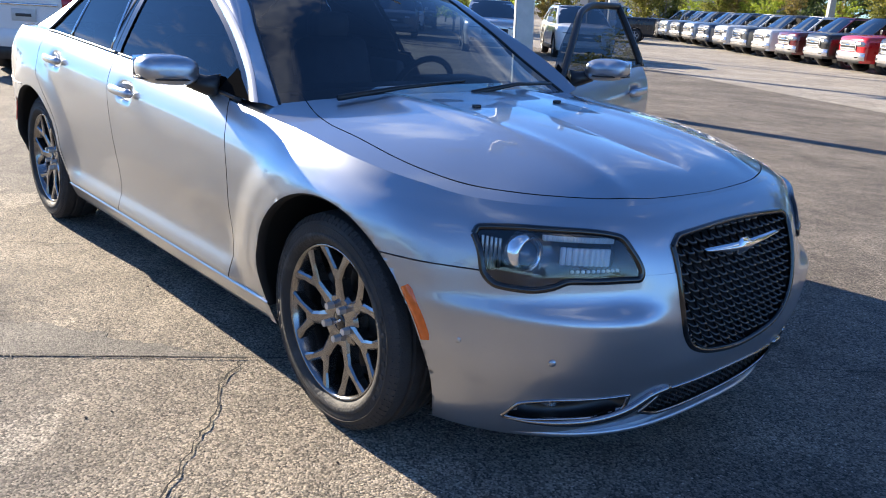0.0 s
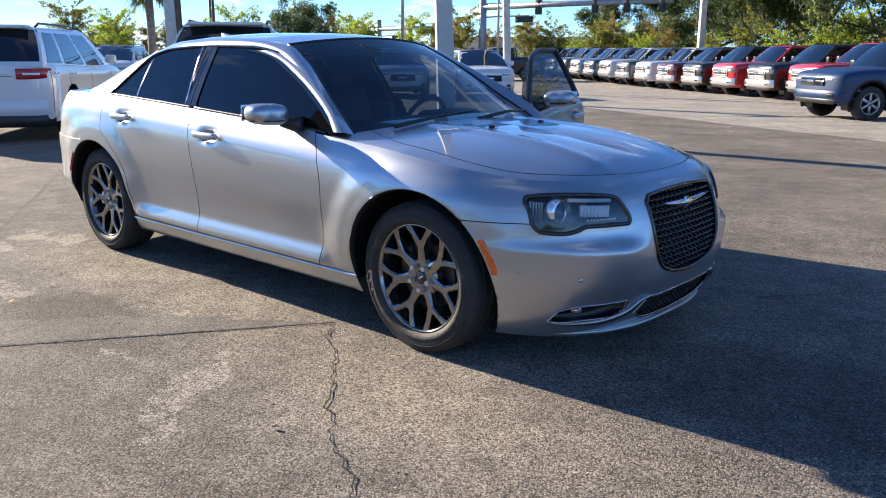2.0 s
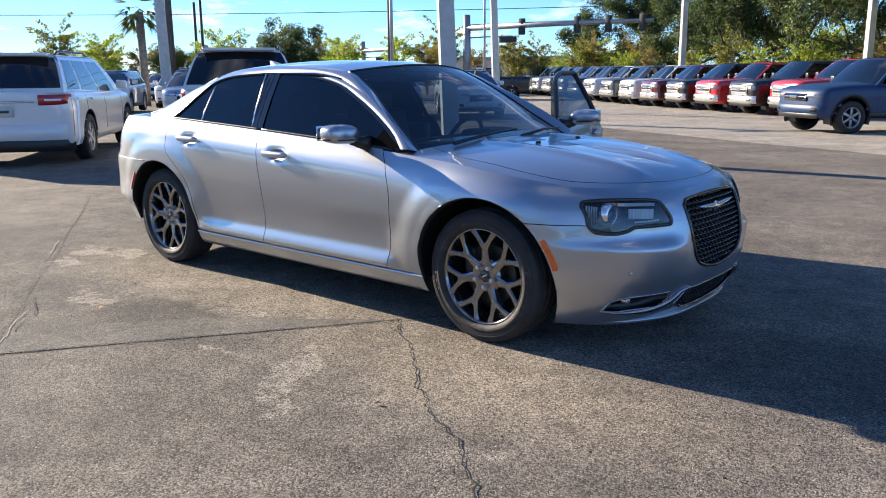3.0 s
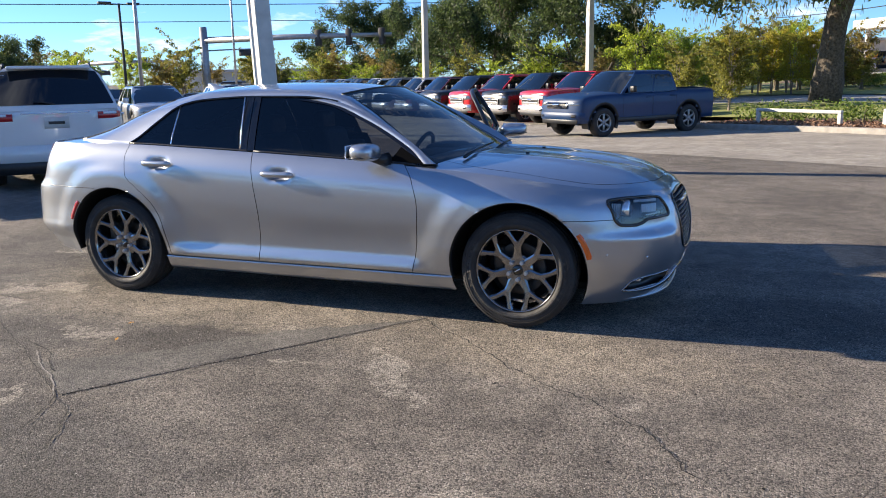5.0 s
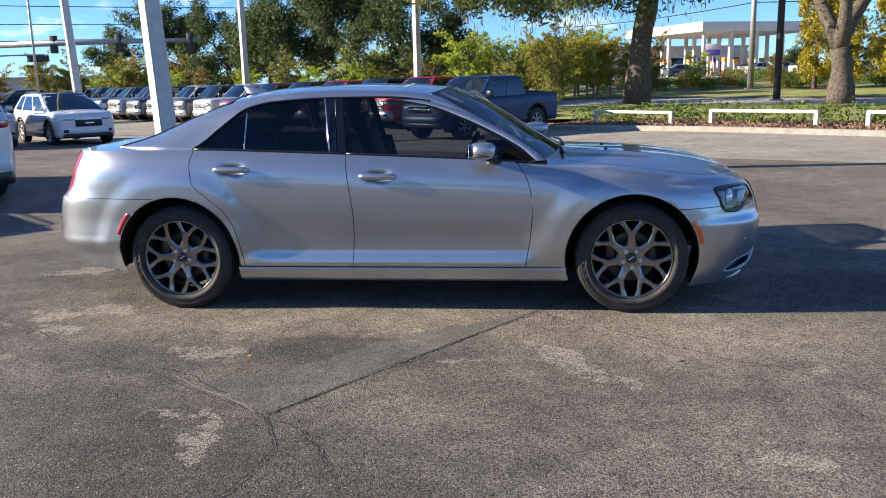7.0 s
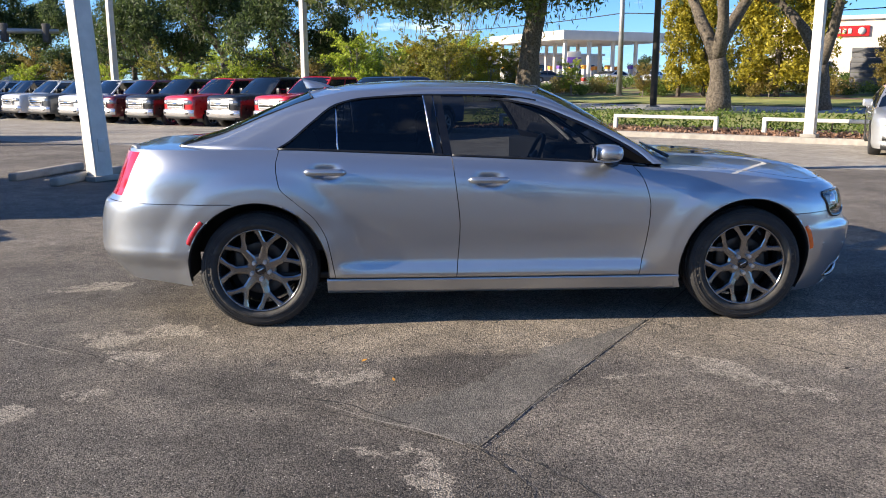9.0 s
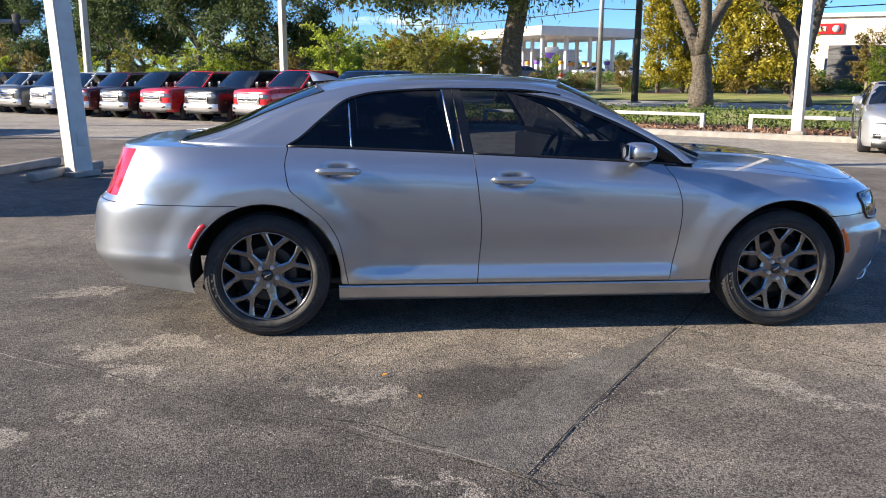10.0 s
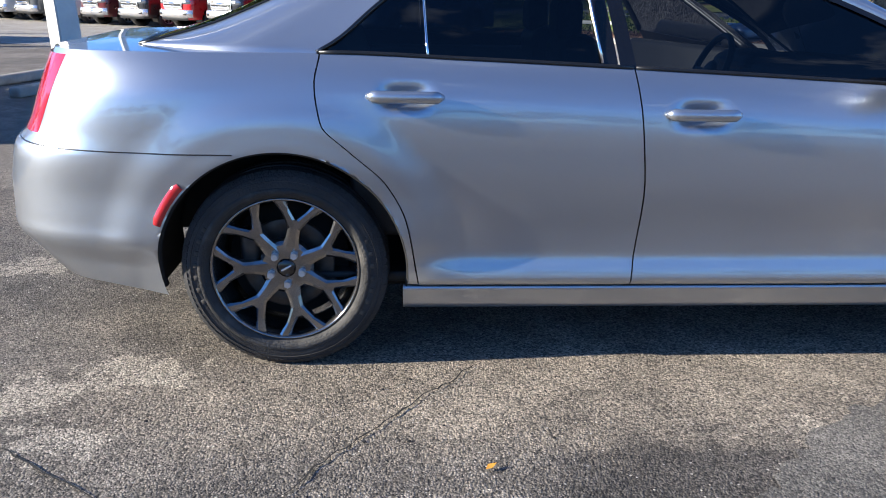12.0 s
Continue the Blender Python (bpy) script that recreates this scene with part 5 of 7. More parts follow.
LEAF_ORANGE = material("dry_leaf", (0.55, 0.26, 0.03), 0.7, vary=0.3, scale=60)
for x, y, a in ((-0.862, -1.60, 30), (-0.70, -1.9, 100), (1.7, -1.87, 10)):
    bm = bmesh.new()
    vs = [bm.verts.new(v) for v in ((-0.018, 0, 0.002), (-0.004, 0.009, 0.010), (0.016, 0.004, 0.004), (0.02, -0.001, 0.012), (-0.002, -0.010, 0.006))]
    bm.faces.new(vs)
    tagged(part("fallen_leaf", bm, LEAF_ORANGE if x < 0 else CRACK, m=pose(x, y, 0.005, 0, 0, a)), "small dry leaf on the asphalt", "leaf", "fallen leaves")
# wheel stops by the tall lamp post
STONE = material("kerb_concrete", (0.31, 0.285, 0.25), 0.85, vary=0.2, scale=6, bump=0.4, bump_scale=60)
for cx, cy in ((-6.45, 7.9), (-5.52, 7.15)):
    bm = bmesh.new()
    box(bm, (0, 0, 0.065), (1.8, 0.16, 0.13), 0.03)
    tagged(part("wheel_stop", bm, STONE, m=pose(cx, cy, gz(cx, cy), 0, 0, 78)), "grey concrete wheel stop on the asphalt", "wheel stop", "wheel stops")


# ---- verge, hedge, rails ----
MULCH = material("bark_mulch", (0.16, 0.085, 0.05), 0.95, second=(0.34, 0.22, 0.14), scale=14, mixlo=0.35, mixhi=0.65, bump=0.8, bump_scale=30)
GRASS = material("lawn_grass", (0.17, 0.21, 0.045), 0.9, second=(0.36, 0.35, 0.11), scale=0.6, mixlo=0.3, mixhi=0.7, bump=0.6, bump_scale=40)
ROADM = asphalt_material("street_asphalt", (0.34, 0.33, 0.31), (0.46, 0.45, 0.42), stone=(0.5, 0.48, 0.45), grain=0.4)
BANK = material("bank_mulch", (0.15, 0.085, 0.055), 0.95, second=(0.22, 0.25, 0.06), scale=0.35, mixlo=0.42, mixhi=0.55, bump=0.8, bump_scale=12)
WHITE_METAL = material("white_painted_steel", (0.55, 0.54, 0.50), 0.5, vary=0.12, scale=5, bump=0.1, bump_scale=30)


def raised(name, a0, a1, b0, b1, z0, z1, mat, label, category, na=30, nb=6, far=None):
    """Ground strips in the street's own direction; z rises from z0 at b0 to z1 at b1 over the ground."""
    pts = []
    for i in range(na + 1):
        a = a0 + (a1 - a0) * i / na
        row = []
        for j in range(nb + 1):
            f = j / nb
            x, y = lot(a, b0 + (b1 - b0) * f)
            row.append((x, y, gz(x, y) + z0 + (z1 - z0) * f))
        pts.append(row)
    return tagged(sheet(name, np.array(pts), mat), label, category, kind="structure")


raised("verge_bed", -13.2, 60, 16.75, 20.2, 0.12, 0.16, MULCH, "brown bark mulch bed behind the kerb", "mulch", 60, 8)
bm = bmesh.new()
n = 74
prev = None
for i in range(n + 1):
    a = -13.4 + 73.4 * i / n
    ring = []
    for b, z in ((16.50, 0.0), (16.52, 0.12), (16.55, 0.145), (16.75, 0.145), (16.78, 0.11)):
        x, y = lot(a, b)
        ring.append(bm.verts.new((x, y, gz(x, y) + z)))
    if prev:
        for k in range(4):
            bm.faces.new((prev[k], ring[k], ring[k + 1], prev[k + 1]))
    prev = ring
tagged(part("kerb", bm, STONE, smooth=False), "pale concrete kerb along the verge", "kerb", kind="structure")
raised("lawn", -60, 90, 20.2, 30.0, 0.16, 0.30, GRASS, "sunlit lawn verge beside the street", "lawn", 80, 10)
raised("street", -160, 160, 30.0, 40.0, 0.10, 0.25, ROADM, "pale grey street", "street", 80, 6)
raised("far_lawn", -78, 160, 40.0, 47.0, 0.30, 0.5, GRASS, "grass strip beyond the street", "lawn", 80, 4)
raised("bank", -78, 160, 47.0, 74.0, 0.50, 1.2, BANK, "brown mulch bank below the petrol station", "bank", 80, 10)
raised("far_ground", -78, 260, 74.0, 300.0, 1.2, 1.6, ROADM, "pale paved forecourt round the petrol station", "forecourt", 40, 8)


def guard_rail(a0, a1, b):
    """A low white rail: one beam bent down into two legs."""
    x0, y0 = lot(a0, b)
    t = thing("guard_rail", "low white painted steel rail in the mulch", "rail", Matrix.Translation((x0, y0, gz(x0, y0) + 0.12)) @ Matrix.Rotation(math.atan2(E1[1], E1[0]), 4, "Z"), "low white rails")
    L_ = a1 - a0
    bm = bmesh.new()
    box(bm, (L_ / 2, 0, 0.40), (L_, 0.10, 0.095), 0.015)
    part("beam", bm, WHITE_METAL, t)
    for x in (0.055, L_ - 0.055):
        bm = bmesh.new()
        box(bm, (x, 0, 0.17), (0.11, 0.105, 0.38), 0.012)
        part("leg", bm, WHITE_METAL, t)


for a0, a1, b in ((-11.55, -8.70, 17.75), (-7.50, -4.40, 17.75), (-3.20, -0.4, 17.7), (0.7, 3.7, 17.7)):
    guard_rail(a0, a1, b)


# ---- foliage ----
def leaf_material(name, dark, light):
    m = bpy.data.materials.new(name)
    m.use_nodes = True
    nt = m.node_tree
    p = nt.nodes["Principled BSDF"]
    p.inputs["Roughness"].default_value = 0.6
    g = nt.nodes.new("ShaderNodeNewGeometry")
    r = nt.nodes.new("ShaderNodeValToRGB")
    r.color_ramp.elements[0].color, r.color_ramp.elements[1].color = (*dark, 1), (*light, 1)
    nt.links.new(g.outputs["Random Per Island"], r.inputs["Fac"])
    nt.links.new(r.outputs["Color"], p.inputs["Base Color"])
    tr = nt.nodes.new("ShaderNodeBsdfTranslucent")
    nt.links.new(r.outputs["Color"], tr.inputs["Color"])
    mx = nt.nodes.new("ShaderNodeMixShader")
    mx.inputs["Fac"].default_value = 0.5
    nt.links.new(p.outputs["BSDF"], mx.inputs[1])
    nt.links.new(tr.outputs["BSDF"], mx.inputs[2])
    nt.links.new(mx.outputs["Shader"], nt.nodes["Material Output"].inputs["Surface"])
    return m


OAK_LEAF = leaf_material("oak_leaves", (0.022, 0.040, 0.013), (0.12, 0.165, 0.050))
GREAT_LEAF = leaf_material("live_oak_leaves", (0.035, 0.055, 0.015), (0.20, 0.24, 0.06))
YELLOW_LEAF = leaf_material("yellow_green_leaves", (0.16, 0.15, 0.015), (0.60, 0.50, 0.05))
LIME_LEAF = leaf_material("lime_leaves", (0.13, 0.20, 0.015), (0.58, 0.66, 0.08))
OLIVE_LEAF = leaf_material("olive_leaves", (0.10, 0.11, 0.02), (0.42, 0.40, 0.08))
RUST_LEAF = leaf_material("rusty_leaves", (0.14, 0.105, 0.03), (0.38, 0.30, 0.08))
HEDGE_LEAF = leaf_material("hedge_leaves", (0.035, 0.07, 0.012), (0.24, 0.33, 0.06))
PALM_LEAF = leaf_material("palm_leaves", (0.05, 0.08, 0.02), (0.22, 0.24, 0.07))
MOSS = leaf_material("grey_moss", (0.10, 0.11, 0.07), (0.26, 0.26, 0.17))
BARK = material("oak_bark", (0.050, 0.040, 0.031), 0.95, second=(0.17, 0.14, 0.108), scale=12, mixlo=0.34, mixhi=0.74, bump=1.0, bump_scale=13)
PALE_BARK = material("pale_bark", (0.25, 0.21, 0.17), 0.9, vary=0.3, scale=8, bump=0.6, bump_scale=25)


def leaves(centres, radii, per, size, seed, flat=0.75, droop=0.0, wide=0.42):
    """Small kinked leaf blades thrown round the given centres."""
    g = np.random.default_rng(seed)
    c = np.repeat(np.array(centres, float), per, axis=0)
    r = np.repeat(np.array(radii, float), per)
    n = len(c)
    d = g.normal(size=(n, 3))
    d /= np.linalg.norm(d, axis=1)[:, None]
    p = c + d * (r * g.uniform(0.25, 1.0, n) ** 0.6)[:, None] * np.array((1, 1, flat))
    a = g.normal(size=(n, 3)); a[:, 2] -= droop
    a /= np.linalg.norm(a, axis=1)[:, None]
    b = np.cross(a, g.normal(size=(n, 3)))
    b /= np.linalg.norm(b, axis=1)[:, None]
    ln = size * g.uniform(0.6, 1.4, n)[:, None]
    wd = ln * wide
    quad = np.stack([p - a * ln * 0.5, p + b * wd * 0.5, p + a * ln * 0.5, p - b * wd * 0.5], axis=1).reshape(-1, 3)
    return quad, [(4 * i, 4 * i + 1, 4 * i + 2, 4 * i + 3) for i in range(n)]


def leaf_mesh(name, centres, radii, per, size, seed, mat, flat=0.75, droop=0.0):
    v, f = leaves(centres, radii, per, size, seed, flat, droop)
    me = bpy.data.meshes.new(name)
    me.from_pydata(v.tolist(), [], f)
    me.materials.append(mat)
    me.update()
    return me


def grow(rnd, base, height, spread, r0, forks=5, levels=3, trunk=0.35, lean=(0, 0)):
    """Limbs as (points, radii), and the ends of the twigs."""
    limbs, tips = [], []
    top = Vector((base[0] + lean[0], base[1] + lean[1], base[2] + height * trunk))
    b = Vector(base)
    pts = [b, b.lerp(top, 0.15), b.lerp(top, 0.55) + Vector((rnd.uniform(-.1, .1), rnd.uniform(-.1, .1), 0)) * height * 0.1, top]
    limbs.append((pts, [r0 * 1.35, r0 * 1.02, r0 * 0.9, r0 * 0.8]))

    def branch(p, d, length, r, level):
        q = [p]
        for k in range(3):
            d = (d + Vector((rnd.gauss(0, .22), rnd.gauss(0, .22), rnd.gauss(0.06, .16)))).normalized()
            q.append(q[-1] + d * length / 3)
        limbs.append((q, [r, r * 0.8, r * 0.62, r * 0.42]))
        tips.append((q[-1], level))
        tips.append((q[2], level))
        if level < levels:
            for k in range(2 if level else 3):
                nd = (d + Vector((rnd.gauss(0, .7), rnd.gauss(0, .7), rnd.gauss(0.1, .4)))).normalized()
                branch(q[rnd.choice((2, 3))], nd, length * rnd.uniform(0.5, 0.75), r * 0.5, level + 1)

    for k in range(forks):
        t = 2 * math.pi * (k + rnd.uniform(-.3, .3)) / forks
        up = rnd.uniform(0.45, 1.3)
        d = Vector((math.cos(t) * spread, math.sin(t) * spread, up * height * (1 - trunk))).normalized()
        branch(top, d, height * (1 - trunk) * rnd.uniform(0.42, 0.6), r0 * (0.55 if forks > 3 else 0.70), 0)
    return limbs, tips


def tree_meshes(seed, height, spread, r0, leaf, per, size, clump, bark=None, forks=5, levels=2, trunk=0.35, moss=0, lean=(0, 0), low=()):
    rnd = random.Random(seed)
    limbs, tips = grow(rnd, (0, 0, 0), height, spread, r0, forks, levels, trunk, lean)
    # long low limbs (way, reach, height of the end) that sag at the end and carry sprays
    for way, reach, ze in low:
        t = radians(way)
        p0 = Vector((lean[0], lean[1], height * trunk * 0.95))
        p3 = Vector((reach * math.cos(t), reach * math.sin(t), ze))
        mid = p0.lerp(p3, 0.5) + Vector((0, 0, 1.1))
        pts = [p0, p0.lerp(mid, 0.6) + Vector((0, 0, 0.4)), mid, mid.lerp(p3, 0.6), p3]
        limbs.append((pts, [r0 * 0.42, r0 * 0.32, r0 * 0.22, r0 * 0.13, r0 * 0.05]))
        for f in (0.45, 0.6, 0.75, 0.88, 1.0):
            q = mid.lerp(p3, max(0, 2 * f - 1)) if f > 0.5 else p0.lerp(mid, 2 * f)
            for _ in range(3):
                tips.append((q + Vector((rnd.gauss(0, 0.8), rnd.gauss(0, 0.8), rnd.uniform(-0.9, 0.5))), 2))
    bm = bmesh.new()
    for pts, rad in limbs:
        tube(bm, resample([tuple(p) for p in pts], 7), np.interp(np.linspace(0, 1, 7), np.linspace(0, 1, len(rad)), rad), 9)
    for v in bm.verts:
        n = noise.noise(v.co * 2.3) * 0.10 * r0 * 2
        v.co += Vector((n, n * 0.7, 0))
    wood = bpy.data.meshes.new("trunk")
    bm.to_mesh(wood); bm.free()
    wood.materials.append(bark or BARK)
    wood.polygons.foreach_set("use_smooth", [True] * len(wood.polygons))
    crown = leaf_mesh("crown", [tuple(p) for p, l in tips], [clump * rnd.uniform(0.6, 1.25) for _ in tips], per, size, seed, leaf)
    hang = None
    if moss:
        hung = [(p.x + rnd.uniform(-.5, .5), p.y + rnd.uniform(-.5, .5), p.z - 0.8) for p, l in tips if rnd.random() < moss]
        v, f = leaves(hung, [0.6] * len(hung), 30, 0.34, seed + 1, 1.5, 4.0, 0.12)
        hang = bpy.data.meshes.new("hanging_moss")
        hang.from_pydata(v.tolist(), [], f)
        hang.materials.append(MOSS)
    return wood, crown, hang


def plant_tree(name, meshes, x, y, label, category, scale=1.0, turn=0.0, z=None, group=""):
    t = thing(name, label, category, Matrix.Translation((x, y, (gz(x, y) if z is None else z) - 0.05)) @ Matrix.Rotation(radians(turn), 4, "Z") @ Matrix.Scale(scale, 4), group)
    wood, crown, hang = meshes
    link("trunk", wood, t)
    link("crown", crown, t)
    if hang:
        tagged(link("hanging_moss", hang, t), "grey hanging moss", kind="stuff")
    return t


OAK_A = tree_meshes(11, 10.0, 5.0, 0.26, OAK_LEAF, 190, 0.22, 0.95, forks=6, moss=0.12)
OAK_B = tree_meshes(12, 9.0, 5.5, 0.24, OAK_LEAF, 190, 0.22, 0.90, forks=6, trunk=0.25, moss=0.12)
OAK_FAR = tree_meshes(13, 9.5, 5.5, 0.25, OAK_LEAF, 60, 0.42, 1.1, forks=6, trunk=0.2)


def spray_tree(seed, height, spread, leaf, stems=4, branches=64, per=13, size=0.17, bark=None):
    """A young tree: a few slender stems and long arching branches with leaves set along them."""
    rnd = random.Random(seed)
    bm = bmesh.new()
    cs, rs = [], []
    for k in range(stems):
        t = 2 * math.pi * (k + rnd.uniform(-0.3, 0.3)) / stems
        lean = rnd.uniform(0.10, 0.30) * spread
        stem = resample([(0.05 * math.cos(t), 0.05 * math.sin(t), 0), (0.35 * lean * math.cos(t), 0.35 * lean * math.sin(t), height * 0.4), (lean * math.cos(t), lean * math.sin(t), height * rnd.uniform(0.8, 0.95))], 9)
        tube(bm, stem, np.linspace(0.045, 0.010, 9), 6)
        for j in range(branches // stems):
            p = Vector(stem[rnd.randrange(2, 9)])
            b = t + rnd.gauss(0, 1.1)
            reach, rise = spread * rnd.uniform(0.45, 1.0), rnd.uniform(0.5, 1.7)
            arc = [p + Vector((math.cos(b), math.sin(b), 0)) * reach * f + Vector((0, 0, reach * (rise * f - 0.6 * f * f))) for f in np.linspace(0, 1, 9)]
            tube(bm, arc, np.linspace(0.014, 0.004, 9), 4, cap=False)
            for q in arc[2:]:
                cs.append(tuple(q + Vector((rnd.gauss(0, 0.04), rnd.gauss(0, 0.04), 0))))
                rs.append(rnd.uniform(0.12, 0.30))
    wood = bpy.data.meshes.new("trunk")
    bm.to_mesh(wood)
    bm.free()
    wood.materials.append(bark or PALE_BARK)
    return wood, leaf_mesh("crown", cs, rs, per, size, seed, leaf, 0.7, 0.5), None


SMALL_A = spray_tree(21, 4.4, 1.7, OLIVE_LEAF)
SMALL_B = spray_tree(22, 4.8, 1.9, LIME_LEAF)
AUTUMN = spray_tree(25, 5.2, 1.5, YELLOW_LEAF, 3, 66, 14)
RUSTY = spray_tree(24, 3.9, 1.3, RUST_LEAF, 5, 60, 10)


def cone_tree(seed, height, radius, leaf):
    """A narrow upright tree: one stem, short rising branches, leaf sprays down to the ground."""
    rnd = random.Random(seed)
    bm = bmesh.new()
    tube(bm, [(0, 0, 0), (0.05, 0, height * 0.5), (0, 0.05, height * 0.98)], [0.14, 0.08, 0.015], 8)
    cs, rs = [], []
    for k in range(150):
        h = rnd.uniform(0.05, 0.97) ** 0.9
        t, r = rnd.uniform(0, 6.28), radius * (1 - h) ** 0.75 * rnd.uniform(0.35, 1.1)
        p = (r * math.cos(t), r * math.sin(t), h * height + 0.25 * r)
        tube(bm, [(0, 0, h * height), p], [0.02, 0.006], 4)
        cs.append(p)
        rs.append(rnd.uniform(0.28, 0.55))
    wood = bpy.data.meshes.new("trunk")
    bm.to_mesh(wood); bm.free()
    wood.materials.append(BARK)
    return wood, leaf_mesh("crown", cs, rs, 95, 0.2, seed, leaf, 1.1), None


CONE = cone_tree(41, 8.5, 1.5, YELLOW_LEAF)
GREAT_A = tree_meshes(31, 13.0, 7.5, 0.50, GREAT_LEAF, 125, 0.24, 1.0, forks=7, trunk=0.36, moss=0.42, lean=(0.5, 0.2), low=((150, 6.5, 4.9), (175, 5.0, 4.8), (200, 8.0, 5.3), (225, 5.5, 4.9), (120, 7.5, 5.7), (185, 10.0, 5.9), (250, 3.5, 4.8), (300, 2.8, 4.9)))
GREAT_B = tree_meshes(32, 12.0, 4.5, 0.42, GREAT_LEAF, 75, 0.24, 1.0, forks=3, levels=3, trunk=0.17, moss=0.3, lean=(0.15, 0))

plant_tree("oak_tree", GREAT_A, 5.0, 31.3, "old live oak with a thick dark trunk and hanging moss", "tree", 1.0, 0, 0.3)
plant_tree("oak_tree", GREAT_B, 12.0, 26.6, "old forked live oak with a thick trunk on the lawn", "tree", 1.0, 160, 0.35)
plant_tree("oak_tree", GREAT_B, 16.6, 27.5, "old live oak with a dark trunk behind the lamp post", "tree", 0.9, 200, 0.35)
rnd = random.Random(77)
# belt of trees behind the row of pickup trucks
for k in range(7):
    a, b = -31 - 6.2 * k + rnd.uniform(-1.5, 1.5), 27.5 + rnd.uniform(-1.5, 2.5)
    x, y = lot(a, b)
    plant_tree("oak_tree", OAK_A if k % 2 else OAK_B, x, y, "dark green oak tree behind the parked trucks", "tree", rnd.uniform(0.8, 1.1), rnd.uniform(0, 360), group="oaks behind the trucks")
for k in range(34):
    a, b = -10 - 3.0 * k + rnd.uniform(-1, 1), 23.2 + rnd.uniform(-0.5, 1.2)
    x, y = lot(a, b)
    if -76 < a < -17:
        plant_tree("small_tree", (SMALL_A, SMALL_B, SMALL_B, SMALL_B, SMALL_B, SMALL_A, RUSTY)[rnd.randrange(7)], x, y, "slender yellow-green young tree", "tree", rnd.uniform(0.55, 0.85), rnd.uniform(0, 360), group="young trees along the lot")
for px_, py_, sc, mm in ((17.6, 48.0, 1.05, CONE), (19.0, 47.2, 0.95, CONE), (21.6, 46.2, 1.15, CONE), (22.9, 45.2, 1.35, CONE), (24.6, 44.4, 1.2, CONE), (20.2, 49.5, 0.8, RUSTY), (28.6, 42.5, 0.9, RUSTY), (31.0, 40.0, 0.9, SMALL_A)):
    plant_tree("cypress_tree", mm, px_, py_, "tall narrow tree with yellow autumn leaves", "tree", sc, 40 * px_, 0.5, "yellow trees by the street")
for k in range(26):
    a, b = -52 + 2.7 * k + rnd.uniform(-1, 1), 43 + rnd.uniform(-1.5, 6)
    if -24 < a < 16 and k % 3:
        continue
    x, y = lot(a, b)
    plant_tree("shrub_tree", (SMALL_A, RUSTY, SMALL_B, RUSTY)[rnd.randrange(4)], x, y, "small autumn-coloured tree on the grass bank", "tree", rnd.uniform(0.4, 0.75), rnd.uniform(0, 360), gz(x, y) + (0.4 if b < 47 else 0.5 + 0.026 * (b - 47)), "small trees on the bank")
for k in range(26):
    a, b = -64 + 1.45 * k + rnd.uniform(-0.6, 0.6), 42.5 + rnd.uniform(0, 5)
    x, y = lot(a, b)
    plant_tree("shrub_tree", (SMALL_A, RUSTY, SMALL_A, SMALL_B, RUSTY)[rnd.randrange(5)], x, y, "olive and rust-coloured young tree beside the street", "tree", rnd.uniform(0.7, 1.05), rnd.uniform(0, 360), gz(x, y) + 0.5, "young trees beside the street")
for k in range(16):
    x, y = -62 - 3.0 * k + rnd.uniform(-4, 4), -30 + 9 * k + rnd.uniform(-3, 3)
    x = min(x, -70)
    plant_tree("oak_tree", OAK_FAR, x, y, "distant dark oak tree", "tree", rnd.uniform(0.25, 0.42), rnd.uniform(0, 360), None, "distant oaks")
for k in range(44):
    a, b = -150 + 7 * k, 135 + rnd.uniform(0, 25)
    x, y = lot(a, b)
    plant_tree("oak_tree", OAK_FAR, x, y, "distant dark oak tree", "tree", rnd.uniform(0.36, 0.62) * (1.5 if a > -25 else 1.0), rnd.uniform(0, 360), gz(x, y) + (1.25 if a > -76 else 0.0), "distant oaks")
# unseen oaks added behind the camera, a dark band for the doors to mirror
for k in range(20):
    x, y = -95 + 9.5 * k + rnd.uniform(-2, 2), -62 + rnd.uniform(-6, 6)
    plant_tree("oak_tree", OAK_FAR, x, y, "distant dark oak tree", "tree", rnd.uniform(0.7, 1.0), rnd.uniform(0, 360), group="distant oaks")
# young trees at the lot's far left edge
for k in range(18):
    x, y = -54 + 1.5 * k + rnd.uniform(-1, 1), 22 + 2.1 * k + rnd.uniform(-2, 2)
    plant_tree("small_tree", (SMALL_A, SMALL_B, SMALL_A, RUSTY)[rnd.randrange(4)], x, y, "feathery young tree at the far edge of the lot", "tree", rnd.uniform(0.75, 1.05), rnd.uniform(0, 360), group="far trees")
BUSH = leaf_mesh("crown", [(rnd.gauss(0, 0.7), rnd.gauss(0, 0.7), rnd.uniform(0.25, 0.95)) for _ in range(16)], [0.5] * 16, 90, 0.16, 51, HEDGE_LEAF, 0.8)
BUSH2 = leaf_mesh("crown", [(rnd.gauss(0, 0.6), rnd.gauss(0, 0.6), rnd.uniform(0.3, 1.2)) for _ in range(16)], [0.5] * 16, 80, 0.16, 52, RUST_LEAF, 0.8)
for k in range(38):
    a, b = -34 + 1.7 * k + rnd.uniform(-0.8, 0.8), 48 + rnd.uniform(0, 20)
    x, y = lot(a, b)
    t = thing("bush", "dark green bush on the bank below the petrol station" if k % 3 else "rust-coloured bush on the bank below the petrol station", "bush", Matrix.Translation((x, y, gz(x, y) + 0.45 + 0.026 * (b - 47))) @ Matrix.Scale(rnd.uniform(0.6, 1.1), 4), "bushes on the bank")
    link("crown", BUSH if k % 3 else BUSH2, t)
